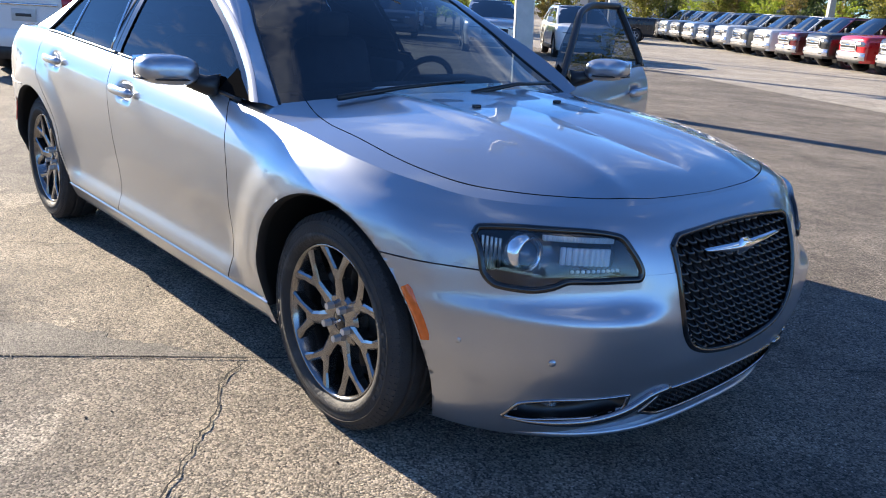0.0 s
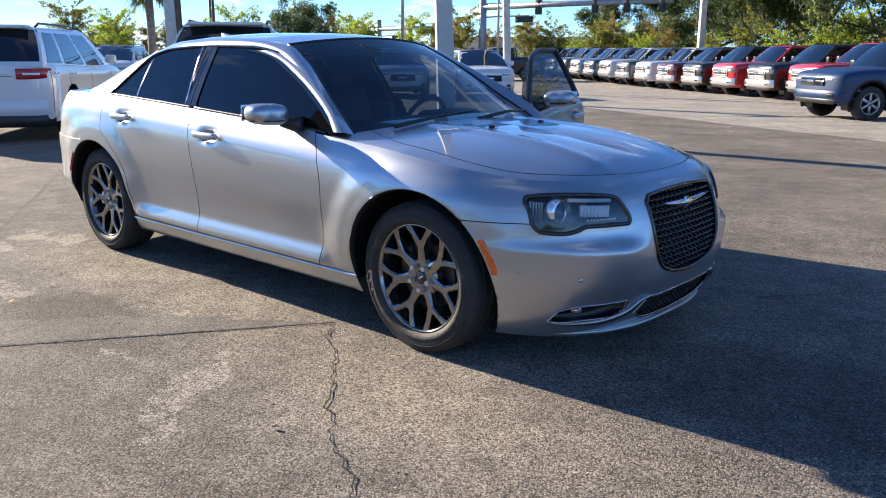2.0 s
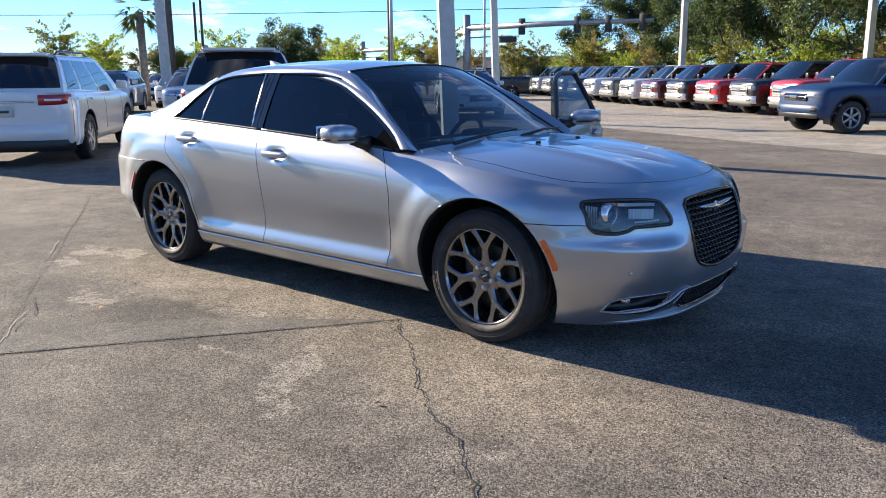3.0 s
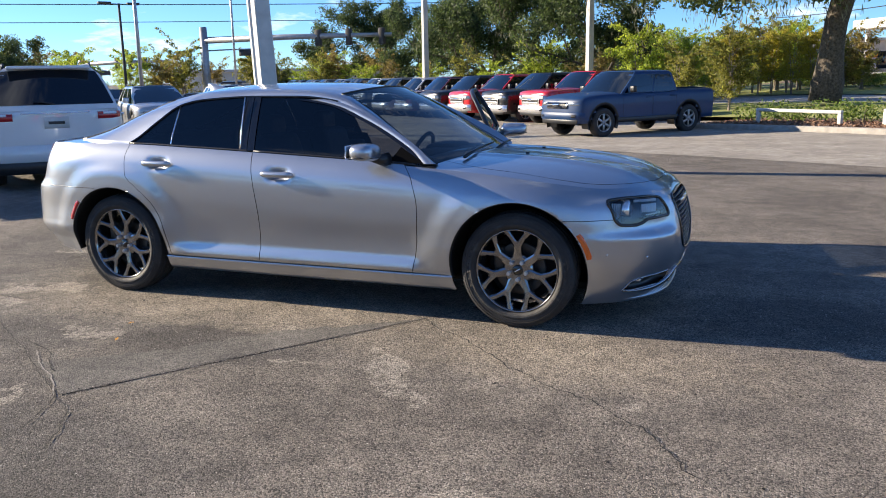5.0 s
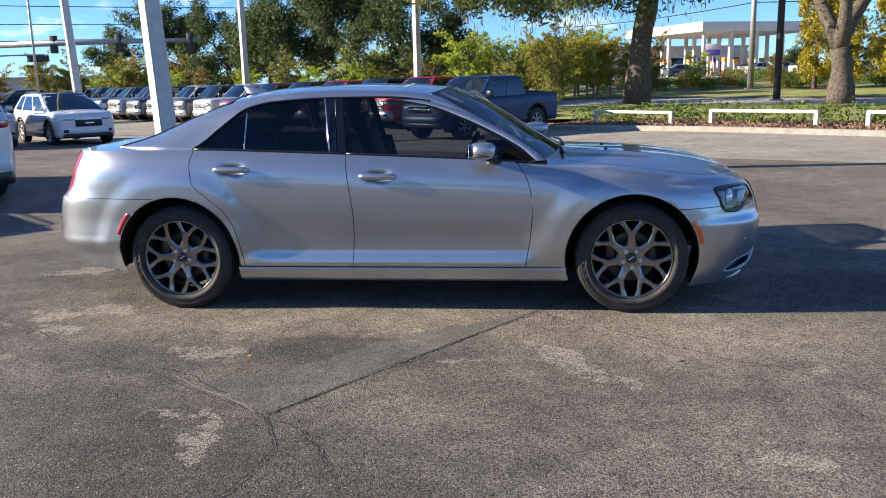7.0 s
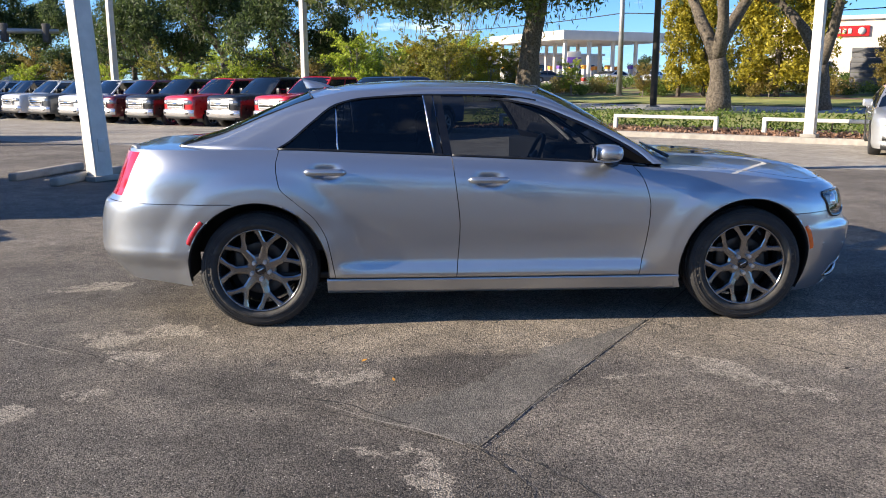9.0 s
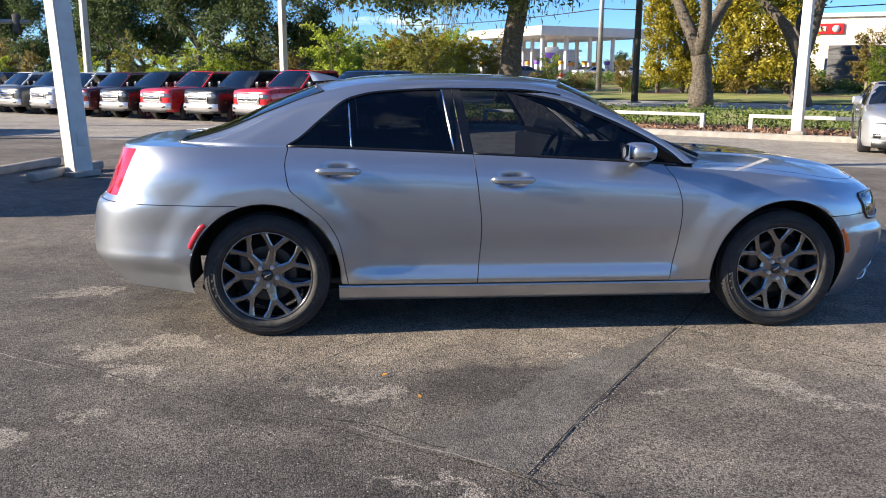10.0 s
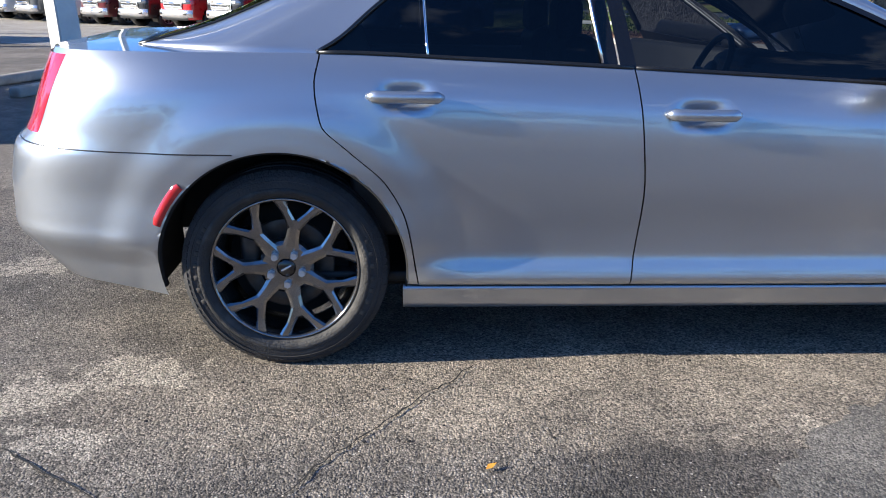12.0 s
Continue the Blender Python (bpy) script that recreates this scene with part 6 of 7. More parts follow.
# autumn trees and shrubs between the lawn and the petrol station
for k in range(19):
    x, y = -6.5 + 0.67 * k + rnd.uniform(-0.7, 0.7), 46.5 + rnd.uniform(0, 8)
    plant_tree("shrub_tree", (AUTUMN, SMALL_A, AUTUMN, RUSTY, SMALL_B)[rnd.randrange(5)], x, y, "olive and yellow autumn tree below the petrol station", "tree", rnd.uniform(0.55, 0.85), rnd.uniform(0, 360), gz(x, y) + 0.35, "autumn trees below the petrol station")
for k in range(34):
    x, y = 5.0 + 0.75 * k + rnd.uniform(-0.5, 0.5), 58 - 0.35 * k + rnd.uniform(-3, 7)
    t = thing("bush", "dark green bush on the bank below the petrol station" if k % 4 else "rust-coloured bush on the bank below the petrol station", "bush", Matrix.Translation((x, y, gz(x, y) + 0.50)) @ Matrix.Rotation(rnd.uniform(0, 6), 4, "Z") @ Matrix.Scale(rnd.uniform(0.55, 0.95), 4), "bushes on the bank")
    link("crown", BUSH if k % 4 else BUSH2, t)
# trees far off to the left
for px_, py_, sc, mm in ((-40.5, 33.0, 0.60, OAK_B), (-32.7, 29.7, 0.75, SMALL_B), (-52, 30, 0.38, OAK_A), (-58, 22, 0.34, OAK_B), (-46, 22, 0.8, SMALL_B), (-50, 44, 0.8, SMALL_B), (-44, 50, 0.9, SMALL_A), (-56, 52, 0.9, SMALL_B), (-63, 40, 0.4, OAK_A), (-60, 14, 0.8, SMALL_B), (-66, 30, 0.4, OAK_B), (-70, 60, 0.45, OAK_A), (-54, 38, 0.9, SMALL_A), (-38, 55, 0.9, RUSTY), (-64, 8, 0.35, OAK_A), (-60, -2, 0.35, OAK_B)):
    plant_tree("oak_tree" if mm in (OAK_A, OAK_B) else "small_tree", mm, px_, py_, "round green tree at the far side of the lot" if mm in (OAK_A, OAK_B) else "light green young tree at the far side of the lot", "tree", sc, 37 * px_, None, "far trees")
# hedge
cs, rs = [], []
for i in range(330):
    a = -13.0 + 73.0 * i / 329
    x, y = lot(a, 19.1 + rnd.uniform(-0.5, 0.5))
    cs.append((x, y, gz(x, y) + 0.42 + rnd.uniform(-0.12, 0.10)))
    rs.append(rnd.uniform(0.28, 0.46))
hedge = thing("hedge", "low clipped green hedge behind the white rails", "hedge", kind="stuff")
link("foliage", leaf_mesh("foliage", cs, rs, 90, 0.11, 9, HEDGE_LEAF, 0.9), hedge)
bm = bmesh.new()
for i in range(60):
    x, y = lot(-12.6 + 1.2 * i, 19.1)
    tube(bm, [(x, y, gz(x, y) + 0.1), (x + 0.05, y, gz(x, y) + 0.5)], [0.03, 0.015], 6)
part("stems", bm, BARK, hedge)
# litter of bark chips on the bed
cs = []
for _ in range(2600):
    x, y = lot(rnd.uniform(-13, 12), rnd.uniform(16.85, 18.9))
    cs.append((x, y, gz(x, y) + 0.15))
chips = thing("bark_chips", "loose bark chips on the mulch bed", "mulch", kind="stuff")
link("chips", leaf_mesh("chips", cs, [0.03] * len(cs), 2, 0.13, 4, material("bark_chip", (0.24, 0.14, 0.09), 0.9, vary=0.4, scale=3), 0.6), chips)
# palm
pt = thing("palm_tree", "tall fan palm with a bare trunk", "tree", Matrix.Translation((-32.5, 16.8, -0.4)))
bm = bmesh.new()
tube(bm, [(0, 0, 0), (0.1, 0, 2.2), (0.05, 0, 4.6)], [0.24, 0.18, 0.19], 10)
part("trunk", bm, PALE_BARK, pt)
verts, faces = [], []
for k in range(46):
    t, el = rnd.uniform(0, 6.28), rnd.uniform(-0.9, 1.2)
    d = Vector((math.cos(t) * math.cos(el), math.sin(t) * math.cos(el), math.sin(el)))
    side = d.cross(Vector((0, 0, 1))).normalized()
    c = Vector((0.05, 0, 4.7)) + d * 0.7
    for j in range(-5, 6):
        q = (d + side * j * 0.16).normalized()
        e = c + q * 0.8 + Vector((0, 0, -0.22 * abs(j) / 5 - 0.12))
        w = q.cross(d.cross(side)).normalized() * 0.04
        n0 = len(verts)
        verts += [tuple(c - w), tuple(c + w), tuple(e)]
        faces.append((n0, n0 + 1, n0 + 2))
link("crown", mesh_of("crown", verts, faces, PALM_LEAF, False), pt)


# ---- posts, signals, wires ----
GALV = material("galvanised_steel", (0.42, 0.42, 0.42), 0.45, 0.6, vary=0.15, scale=4)
DARK_POST = material("dark_post", (0.06, 0.055, 0.05), 0.7, vary=0.3, scale=4)
BEIGE_POST = material("beige_concrete_post", (0.55, 0.52, 0.46), 0.8, vary=0.12, scale=3, bump=0.2)


def lamp_post(x, y, h, r0, r1, mat, label, head="none", square=False, z=None, turn=0.0, lean=0.0):
    t = thing("lamp_post", label, "lamp post", Matrix.Translation((x, y, gz(x, y) if z is None else z)) @ Matrix.Rotation(radians(-lean), 4, "Y") @ Matrix.Rotation(radians(turn), 4, "Z"))
    bm = bmesh.new()
    if square:
        prev = None
        for zz, r in ((0, r0), (h, r1)):
            ring = [bm.verts.new((sx * r, sy * r, zz)) for sx, sy in ((-1, -.86), (-.86, -1), (.86, -1), (1, -.86), (1, .86), (.86, 1), (-.86, 1), (-1, .86))]
            if prev:
                for k in range(8):
                    bm.faces.new((prev[k], prev[(k + 1) % 8], ring[(k + 1) % 8], ring[k]))
            prev = ring
        bm.faces.new(prev)
    else:
        tube(bm, [(0, 0, 0), (0, 0, h)], [r0, r1], 12)
    part("pole", bm, mat, t, smooth=not square)
    bm = bmesh.new()
    box(bm, (0, 0, 0.04), (r0 * 3, r0 * 3, 0.08), 0.01)
    part("base_plate", bm, STONE, t)
    if head == "t":
        bm = bmesh.new()
        tube(bm, [(-1.0, 0, h - 0.05), (1.0, 0, h - 0.05)], 0.04, 6)
        part("arm", bm, mat, t)
        for sx in (-1, 1):
            bm = bmesh.new()
            box(bm, (sx * 0.85, 0, h), (0.75, 0.35, 0.14), 0.04)
            part("lamp_head", bm, mat, t)
    return t


tall = lamp_post(-5.30, 7.02, 9.0, 0.145, 0.105, WHITE_METAL, "tall white square steel lamp post between wheel stops", "t", True, turn=50, lean=2.5)
bm = bmesh.new()
box(bm, (0.0, -0.146, 0.55), (0.12, 0.01, 0.2), 0.004)
part("hatch", bm, WHITE_METAL, tall)
lamp_post(9.42, 13.95, 9.0, 0.125, 0.095, BEIGE_POST, "tall pale square lamp post in the mulch bed", "t", True, 0.12, 50)
lamp_post(-16.24, 23.04, 9.0, 0.14, 0.11, WHITE_METAL, "pale square lamp post among the parked cars", "t", True, turn=50, lean=2.5)
lamp_post(-15.82, 39.49, 11.0, 0.16, 0.13, BEIGE_POST, "pale lamp post behind the trucks", "t", True, turn=50)
lamp_post(-5.15, 34.12, 11.0, 0.15, 0.12, BEIGE_POST, "pale lamp post behind the trucks", "t", True, turn=50)
lamp_post(-27.3, 14.87, 9.0, 0.2, 0.16, WHITE_METAL, "pale square lamp post at the lot's edge", "t", True, turn=50, lean=2.0)
lamp_post(-28.5, 15.9, 7.0, 0.16, 0.14, DARK_POST, "dark wooden post behind a lamp post")
lamp_post(-22.96, 23.91, 8.0, 0.09, 0.07, GALV, "thin grey lamp post", turn=20)
lamp_post(-34.0, 35.14, 6.7, 0.10, 0.07, DARK_POST, "dark thin lamp post with two heads", "t", turn=60)
lamp_post(-37.5, 23.5, 6.3, 0.10, 0.07, DARK_POST, "dark thin lamp post with two heads", "t", turn=60)
lamp_post(-23.0, 31.0, 9.0, 0.06, 0.05, GALV, "thin grey lamp post", turn=20)
lamp_post(11.75, 34.3, 11.0, 0.17, 0.14, DARK_POST, "dark wooden utility pole on the lawn", z=0.2)
lamp_post(14.6, 51.5, 11.0, 0.20, 0.15, GALV, "grey utility pole beside the street", z=0.4)
lamp_post(-62.8, 39.7, 8.0, 0.15, 0.12, DARK_POST, "distant dark utility pole")


def signal_mast(x, y, h, ax, ay, heads, label, z=-0.7):
    """A post with a horizontal arm that carries signal heads."""
    t = thing("traffic_signal", label, "traffic signal", Matrix.Translation((x, y, z)))
    bm = bmesh.new()
    tube(bm, [(0, 0, 0), (0, 0, h + 0.95)], [0.34, 0.26], 14)
    part("post", bm, GALV, t)
    bm = bmesh.new()
    tube(bm, [(0, 0, h), (ax * 0.5, ay * 0.5, h + 0.08), (ax, ay, h + 0.05)], [0.25, 0.20, 0.14], 10)
    part("arm", bm, GALV, t)
    bm = bmesh.new()
    tube(bm, [(0, 0, h - 0.75), (ax * 0.12, ay * 0.12, h - 0.70), (ax * 0.27, ay * 0.27, h - 0.70)], 0.05, 8)
    part("sign_bracket", bm, GALV, t)
    for f in heads:
        bm = bmesh.new()
        box(bm, (ax * f, ay * f, h - 0.05), (0.42, 0.36, 1.15), 0.06)
        part("signal_head", bm, DARK_POST, t, "black signal head")
    bm = bmesh.new()
    box(bm, (ax * 0.24, ay * 0.24, h - 0.95), (1.5, 0.20, 0.42), 0.02)
    part("street_sign", bm, DARK_POST, t, "dark street sign")


signal_mast(-36.0, 45.7, 5.2, 14.0, 2.6, (0.32, 0.62, 0.78, 0.95), "grey traffic signal mast with black heads")
signal_mast(-61.0, 59.0, 4.2, 9.5, 2.0, (0.4, 0.55, 0.7), "distant traffic signal mast with black heads")
WIRE = material("black_cable", (0.02, 0.02, 0.02), 0.6)
for p, q, sag, r in (((-90, 20, 8.5), (-10, 78, 8.6), 0.6, 0.035), ((-90, 22, 7.0), (-8, 80, 7.4), 0.6, 0.03), ((-90, 12, 9.3), (-12, 74, 9.6), 0.6, 0.03), ((14.6, 51.5, 10.5), (90, 10, 9.5), 0.8, 0.03), ((14.6, 51.5, 9.2), (-10, 80, 8.8), 0.5, 0.03), ((14.6, 51.5, 6.0), (2, 87, 6.8), 0.3, 0.035), ((14.6, 51.5, 6.0), (34, 45, 6.2), 0.3, 0.035), ((14.6, 51.5, 7.3), (36, 44, 7.0), 0.3, 0.025), ((11.75, 34.3, 9.6), (70, -10, 9.0), 0.6, 0.025), ((11.75, 34.3, 8.4), (-20, 62, 8.2), 0.5, 0.025)):
    bm = bmesh.new()
    P, Q = Vector(p), Vector(q)
    tube(bm, [P.lerp(Q, t) - Vector((0, 0, sag * 4 * t * (1 - t))) for t in np.linspace(0, 1, 13)], r, 5)
    tagged(part("overhead_cable", bm, WIRE), "thin black overhead cable", "cable", "overhead cables")


# ---- other vehicles ----
def simple_wheel(parent, x, y, r, w, s, spoke_mat, n=6):
    bm = bmesh.new()
    prof = [(0.40, 0.60), (0.47, 0.64), (0.50, 0.78), (0.47, 0.93), (0.36, 0.985), (0.0, 1.0), (-0.36, 0.985), (-0.47, 0.93), (-0.5, 0.78), (-0.4, 0.6)]
    lathe(bm, [(s * a * w, b * r) for a, b in prof], 28)
    t = part("tyre", bm, RUBBER, parent, m=Matrix.Translation((x, y, r)))
    bm = bmesh.new()
    lathe(bm, [(s * a * w, b * r) for a, b in ((0.42, 0.63), (0.45, 0.61), (0.40, 0.57), (0.20, 0.54))], 28)
    for k in range(n):
        a = 2 * math.pi * k / n
        box(bm, (0, s * w * 0.33, r * 0.31), (r * 0.15, w * 0.16, r * 0.54), 0.006, Matrix.Rotation(a, 4, "Y"), seg=1)
    lathe(bm, [(s * 0.30 * w, r * 0.16), (s * 0.44 * w, r * 0.13), (s * 0.46 * w, 0.001)], 16)
    part("rim", bm, spoke_mat, t)
    bm = bmesh.new()
    lathe(bm, [(s * a * w, b * r) for a, b in ((0.30, 0.60), (0.16, 0.50), (0.16, 0.0))], 24)
    part("wheel_back", bm, UNDER, t)


def vehicle(name, label, category, spec, paint, m, group="", front=True, rear=True):
    """A parked car, van or pickup from a few lengths: x forward, origin on the ground in the middle of the wheelbase."""
    S = spec
    t = thing(name, label, category, m, group)
    wb, R, W = S["wb"] / 2, S["r"], S["w"] / 2
    xf, xr = S["xf"], S["xr"]
    top = curve_of(*zip(*S["top"]))
    zb = S["zb"]
    AR = R * 1.20

    def wid(x, z):
        u = np.clip((x - (xf - S["rf"])) / S["rf"], 0, 1)
        v = np.clip(((xr + S["rr"]) - x) / S["rr"], 0, 1)
        h = (z - zb) / (top(x) - zb)
        prof = np.interp(h, [0, 0.12, 0.35, 0.65, 0.85, 0.95, 1.0], [0.94, 0.985, 0.99, 1.0, 0.985, 0.955, 0.90])
        return W * prof * (1 - u**3) ** (1 / 3) * (1 - v**4) ** 0.25

    us = np.unique(np.concatenate([xr + S["rr"] * (1 - np.cos(np.linspace(0, math.pi / 2, 14))), np.linspace(xr + S["rr"], xf - S["rf"], 44), xf - S["rf"] * (1 - np.sin(np.linspace(0, math.pi / 2, 16))), [wb - AR, wb + AR, -wb - AR, -wb + AR]]))
    for s in (-1, 1):
        pts = []
        for x in us:
            col = []
            for h in np.concatenate([np.linspace(0, 1, 22)]):
                z = zb + h * (float(top(x)) - zb)
                col.append((x, s * float(wid(x, z)), z))
            y1, z1 = col[-1][1], col[-1][2]
            for f in (0.82, 0.6, 0.3, 0.0):
                col.append((x, y1 * f, z1 + S.get("crown", 0.03) * (1 - f * f) + 0.012))
            pts.append(col)

        def snap(p, s=s):
            for a in (wb, -wb):
                dx, dz = p[0] - a, p[2] - R
                r = math.hypot(dx, dz)
                if AR - 0.07 < r < AR and abs(p[1]) > W * 0.6:
                    x, z = a + dx / r * AR, R + dz / r * AR
                    return np.array((x, s * float(wid(x, z)), z))
            return p

        def drop(c):
            if any(math.hypot(c[0] - a, c[2] - R) < AR - 0.02 and abs(c[1]) > W * 0.6 for a in (wb, -wb)):
                return True
            return "bed" in S and S["bed"][0] < c[0] < S["bed"][1] and abs(c[1]) < W * 0.80 and c[2] > float(top(c[0])) - 0.02
        sheet("body_side", np.array(pts), paint, t, "", s > 0, drop, snap)
        for a in (wb, -wb):
            bm = bmesh.new()
            ring = []
            for k in range(25):
                tt = radians(-20 + 220 * k / 24)
                x, z = a + AR * math.cos(tt), R + AR * math.sin(tt)
                y = float(wid(x, max(z, zb)))
                ring.append([bm.verts.new((a + rr * math.cos(tt), s * (y + dy), R + rr * math.sin(tt))) for rr, dy in ((AR + S.get("clad", 0.0), 0.004), (AR, 0.006), (AR - 0.01, -0.02), (AR - 0.01, -0.35))])
            for p, q in zip(ring, ring[1:]):
                for i in range(3):
                    bm.faces.new((p[i], p[i + 1], q[i + 1], q[i]))
            part("wheel_arch", bm, BLACK_TRIM, t)
            simple_wheel(t, a, s * (W - 0.12), R, S.get("tw", 0.24), s, S.get("rim", STEEL), S.get("spokes", 6))
    bm = bmesh.new()
    box(bm, ((xf + xr) / 2, 0, zb + 0.04), (xf - xr - 0.5, S["w"] * 0.82, 0.10), 0.02)
    part("underbody", bm, UNDER, t)
    if S.get("clad"):
        for s in (-1, 1):
            bm = bmesh.new()
            box(bm, (0, s * (W * 0.975), zb + 0.06), (2 * (wb - AR), 0.05, 0.14), 0.02)
            part("sill_cladding", bm, BLACK_TRIM, t)
    # cabin
    c0, c1, r0_, r1_, zt = S["cab"]          # base rear, base front, roof rear, roof front, roof height
    wb0, wr = W * S.get("cw", 0.90), W * S.get("rw", 0.74)

    def cab(f, h, s):
        """f: 0 rear to 1 front; h: 0 belt to 1 roof."""
        xb, xt = c0 + (c1 - c0) * f, r0_ + (r1_ - r0_) * f
        x = xb + (xt - xb) * h
        zbase = float(top(np.clip(xb, xr + 0.1, xf - 0.1))) - 0.01
        z = zbase + (zt - zbase) * h
        e = max(0.0, (h - 0.82) / 0.18)
        return np.array((x, s * (wb0 + (wr - wb0) * (h ** 1.25) - 0.055 * e * e), z - 0.02 * e * e))

    for s in (-1, 1):
        sheet("cabin_side", [[cab(f, h, s) for h in np.concatenate([np.linspace(0, 0.82, 7), np.linspace(0.86, 1, 5)])] for f in np.linspace(0, 1, 16)], paint, t, "", s > 0)
        for f0, f1 in S["panes"]:
            g = []
            for k in range(8):
                u = k / 7
                col = []
                for h in (0.04, 0.3, 0.6, 0.83):
                    # panes follow upright doors: keep their edges near vertical inside the slanting ends
                    p = cab(f0 + (f1 - f0) * u, h, s)
                    p[1] += s * 0.006
                    col.append(p)
                g.append(col)
            sheet("side_window", np.array(g), FAR_GLASS, t, "dark side window", s > 0)
        # shut lines of the doors, below the panes
        for f0, f1 in S["panes"][:3]:
            for f in (f0 - 0.02, f1 + 0.02):
                x = c0 + (c1 - c0) * f
                zs_ = np.linspace(zb + 0.16, float(top(x)) - 0.01, 7)
                if min(math.hypot(x - a, zs_[0] - R) for a in (wb, -wb)) < AR + 0.03:
                    zs_ = np.linspace(R + AR * 0.75, float(top(x)) - 0.01, 7)
                bm = bmesh.new()
                tube(bm, [(x, s * (float(wid(x, z)) + 0.0005), z) for z in zs_], 0.004, 4)
                part("shut_line", bm, BLACK_TRIM, t)
        # handles and mirror
        for f0, f1 in S["panes"][:2]:
            p = cab(f0 + 0.12 * (f1 - f0), 0, s)
            bm = bmesh.new()
            box(bm, (p[0], s * (W * 0.985 + 0.015), p[2] - 0.12), (0.20, 0.03, 0.035), 0.012)
            part("door_handle", bm, S.get("handle", paint), t)
        p = cab(0.90, 0.12, s)
        bm = bmesh.new()
        box(bm, (p[0] - 0.02, s * (abs(p[1]) + 0.17), p[2] + 0.05), (0.12, 0.20, S.get("mh", 0.16)), 0.04, seg=3)
        part("mirror", bm, S.get("mirror", paint), t)
        if S.get("rails"):
            bm = bmesh.new()
            tube(bm, [tuple(cab(0.05, 1, s) + (0, 0, 0.0)), tuple(cab(0.12, 1, s) + (0, 0, 0.06)), tuple(cab(0.8, 1, s) + (0, 0, 0.06)), tuple(cab(0.88, 1, s) + (0, 0, 0.0))], 0.018, 8)
            part("roof_rail", bm, BLACK_TRIM, t)

    def cross(f, hs, bulge, mat, nm, out=0.0, lbl=""):
        g = []
        for h in hs:
            p = cab(f, h, 1)
            g.append([(p[0] + bulge * (1 - u * u) + out, u * abs(p[1]) * (0.955 if out else 1.0), p[2] + 0.02 * (1 - u * u) * h) for u in np.linspace(-1, 1, 13)])
        sheet(nm, np.array(g), mat, t, lbl)
    cross(1, np.linspace(0, 1, 6), 0.10, paint, "screen_frame")
    cross(1, np.linspace(0.02, 0.95, 6), 0.10, FAR_GLASS, "windscreen", 0.010, "dark windscreen")
    cross(0, np.linspace(0, 1, 6), -0.05, paint, "tail_panel")
    cross(0, np.linspace(0.12, 0.90, 5), -0.05, FAR_GLASS, "rear_window", -0.008, "dark rear window")
    g = [[(p[0] + (0.10 if f == 1 else -0.05 if f == 0 else 0.0) * (1 - u * u), u * abs(p[1]), p[2] + 0.035 * (1 - u * u)) for u in np.linspace(-1, 1, 13)] for f in np.linspace(0, 1, 12) for p in [cab(f, 1, 1)]]
    sheet("roof", np.array(g), paint, t)
    def end_x(z, nose):
        """How far the body reaches at height z, where its top falls away towards the end."""
        q = np.linspace(xf - 0.9, xf, 60) if nose else np.linspace(xr + 0.9, xr, 60)
        ok = q[top(q) >= z]
        return float(ok.max() if nose else ok.min()) if len(ok) else (xf - 0.6 if nose else xr + 0.6)

    def wrap(name, nose, z0, z1, ya, yb, off, mat, parent=t, lbl="", ny=13):
        """A shell that follows the rounded nose or tail between two heights and two places across."""
        rows = []
        lim = W * 0.965
        for z, o in ((z0, off * 0.15), (z0 + 0.12 * (z1 - z0), off), ((z0 + z1) / 2, off * 1.04), (z1 - 0.12 * (z1 - z0), off), (z1, off * 0.15)):
            row = []
            ez = end_x(z, nose)
            for y in np.linspace(ya, yb, ny):
                k = min(abs(y) / lim, 0.999)
                if nose:
                    x = ez - S["rf"] * (1 - (1 - k**3) ** (1 / 3)) + o
                else:
                    x = ez + S["rr"] * (1 - (1 - k**4) ** 0.25) - o
                row.append((x, y * (1 + o * 0.4 * k**4), z))
            rows.append(row)
        ob = link(name, mesh_of(name, np.array(rows).reshape(-1, 3), grid_faces(5, ny), mat), parent, lbl)
        outward(ob.data, (0, 0, z0))
        return ob
    # front
    if front:
        zg0, zg1, gw = S["grille"]
        zh, hh, hw = S["head"]
        bw = W * 0.955
        gr = wrap("grille", True, zg0, zg1, -gw / 2, gw / 2, 0.035, S.get("gframe", BLACK_TRIM), lbl="framed front grille")
        wrap("grille_mesh", True, zg0 + 0.04, zg1 - 0.04, -gw / 2 + 0.05, gw / 2 - 0.05, 0.040, BLACK_TRIM, gr)
        n = S.get("bars", 3)
        for k in range(n):
            zc = zg0 + 0.04 + (zg1 - zg0 - 0.08) * (k + 0.5) / n
            wrap("grille_bar", True, zc - 0.20 * (zg1 - zg0) / n, zc + 0.20 * (zg1 - zg0) / n, -gw * 0.44, gw * 0.44, 0.050, S.get("gbar", BLACK_GLOSS), gr)
        wrap("badge", True, (zg0 + zg1) / 2 - 0.045, (zg0 + zg1) / 2 + 0.045, -0.13, 0.13, 0.062, S.get("badge", CHROME), gr, ny=7)
        bz = S["bump"]
        wrap("front_bumper", True, bz - S.get("bh", 0.20) / 2, bz + S.get("bh", 0.20) / 2, -bw, bw, S.get("bo", 0.02), S.get("bumper") or paint, ny=25)
        wrap("lower_intake", True, zb - 0.02, max(zb + 0.12, bz - S.get("bh", 0.20) / 2 - 0.02), -W * 0.80, W * 0.80, 0.012, BLACK_TRIM, ny=17)
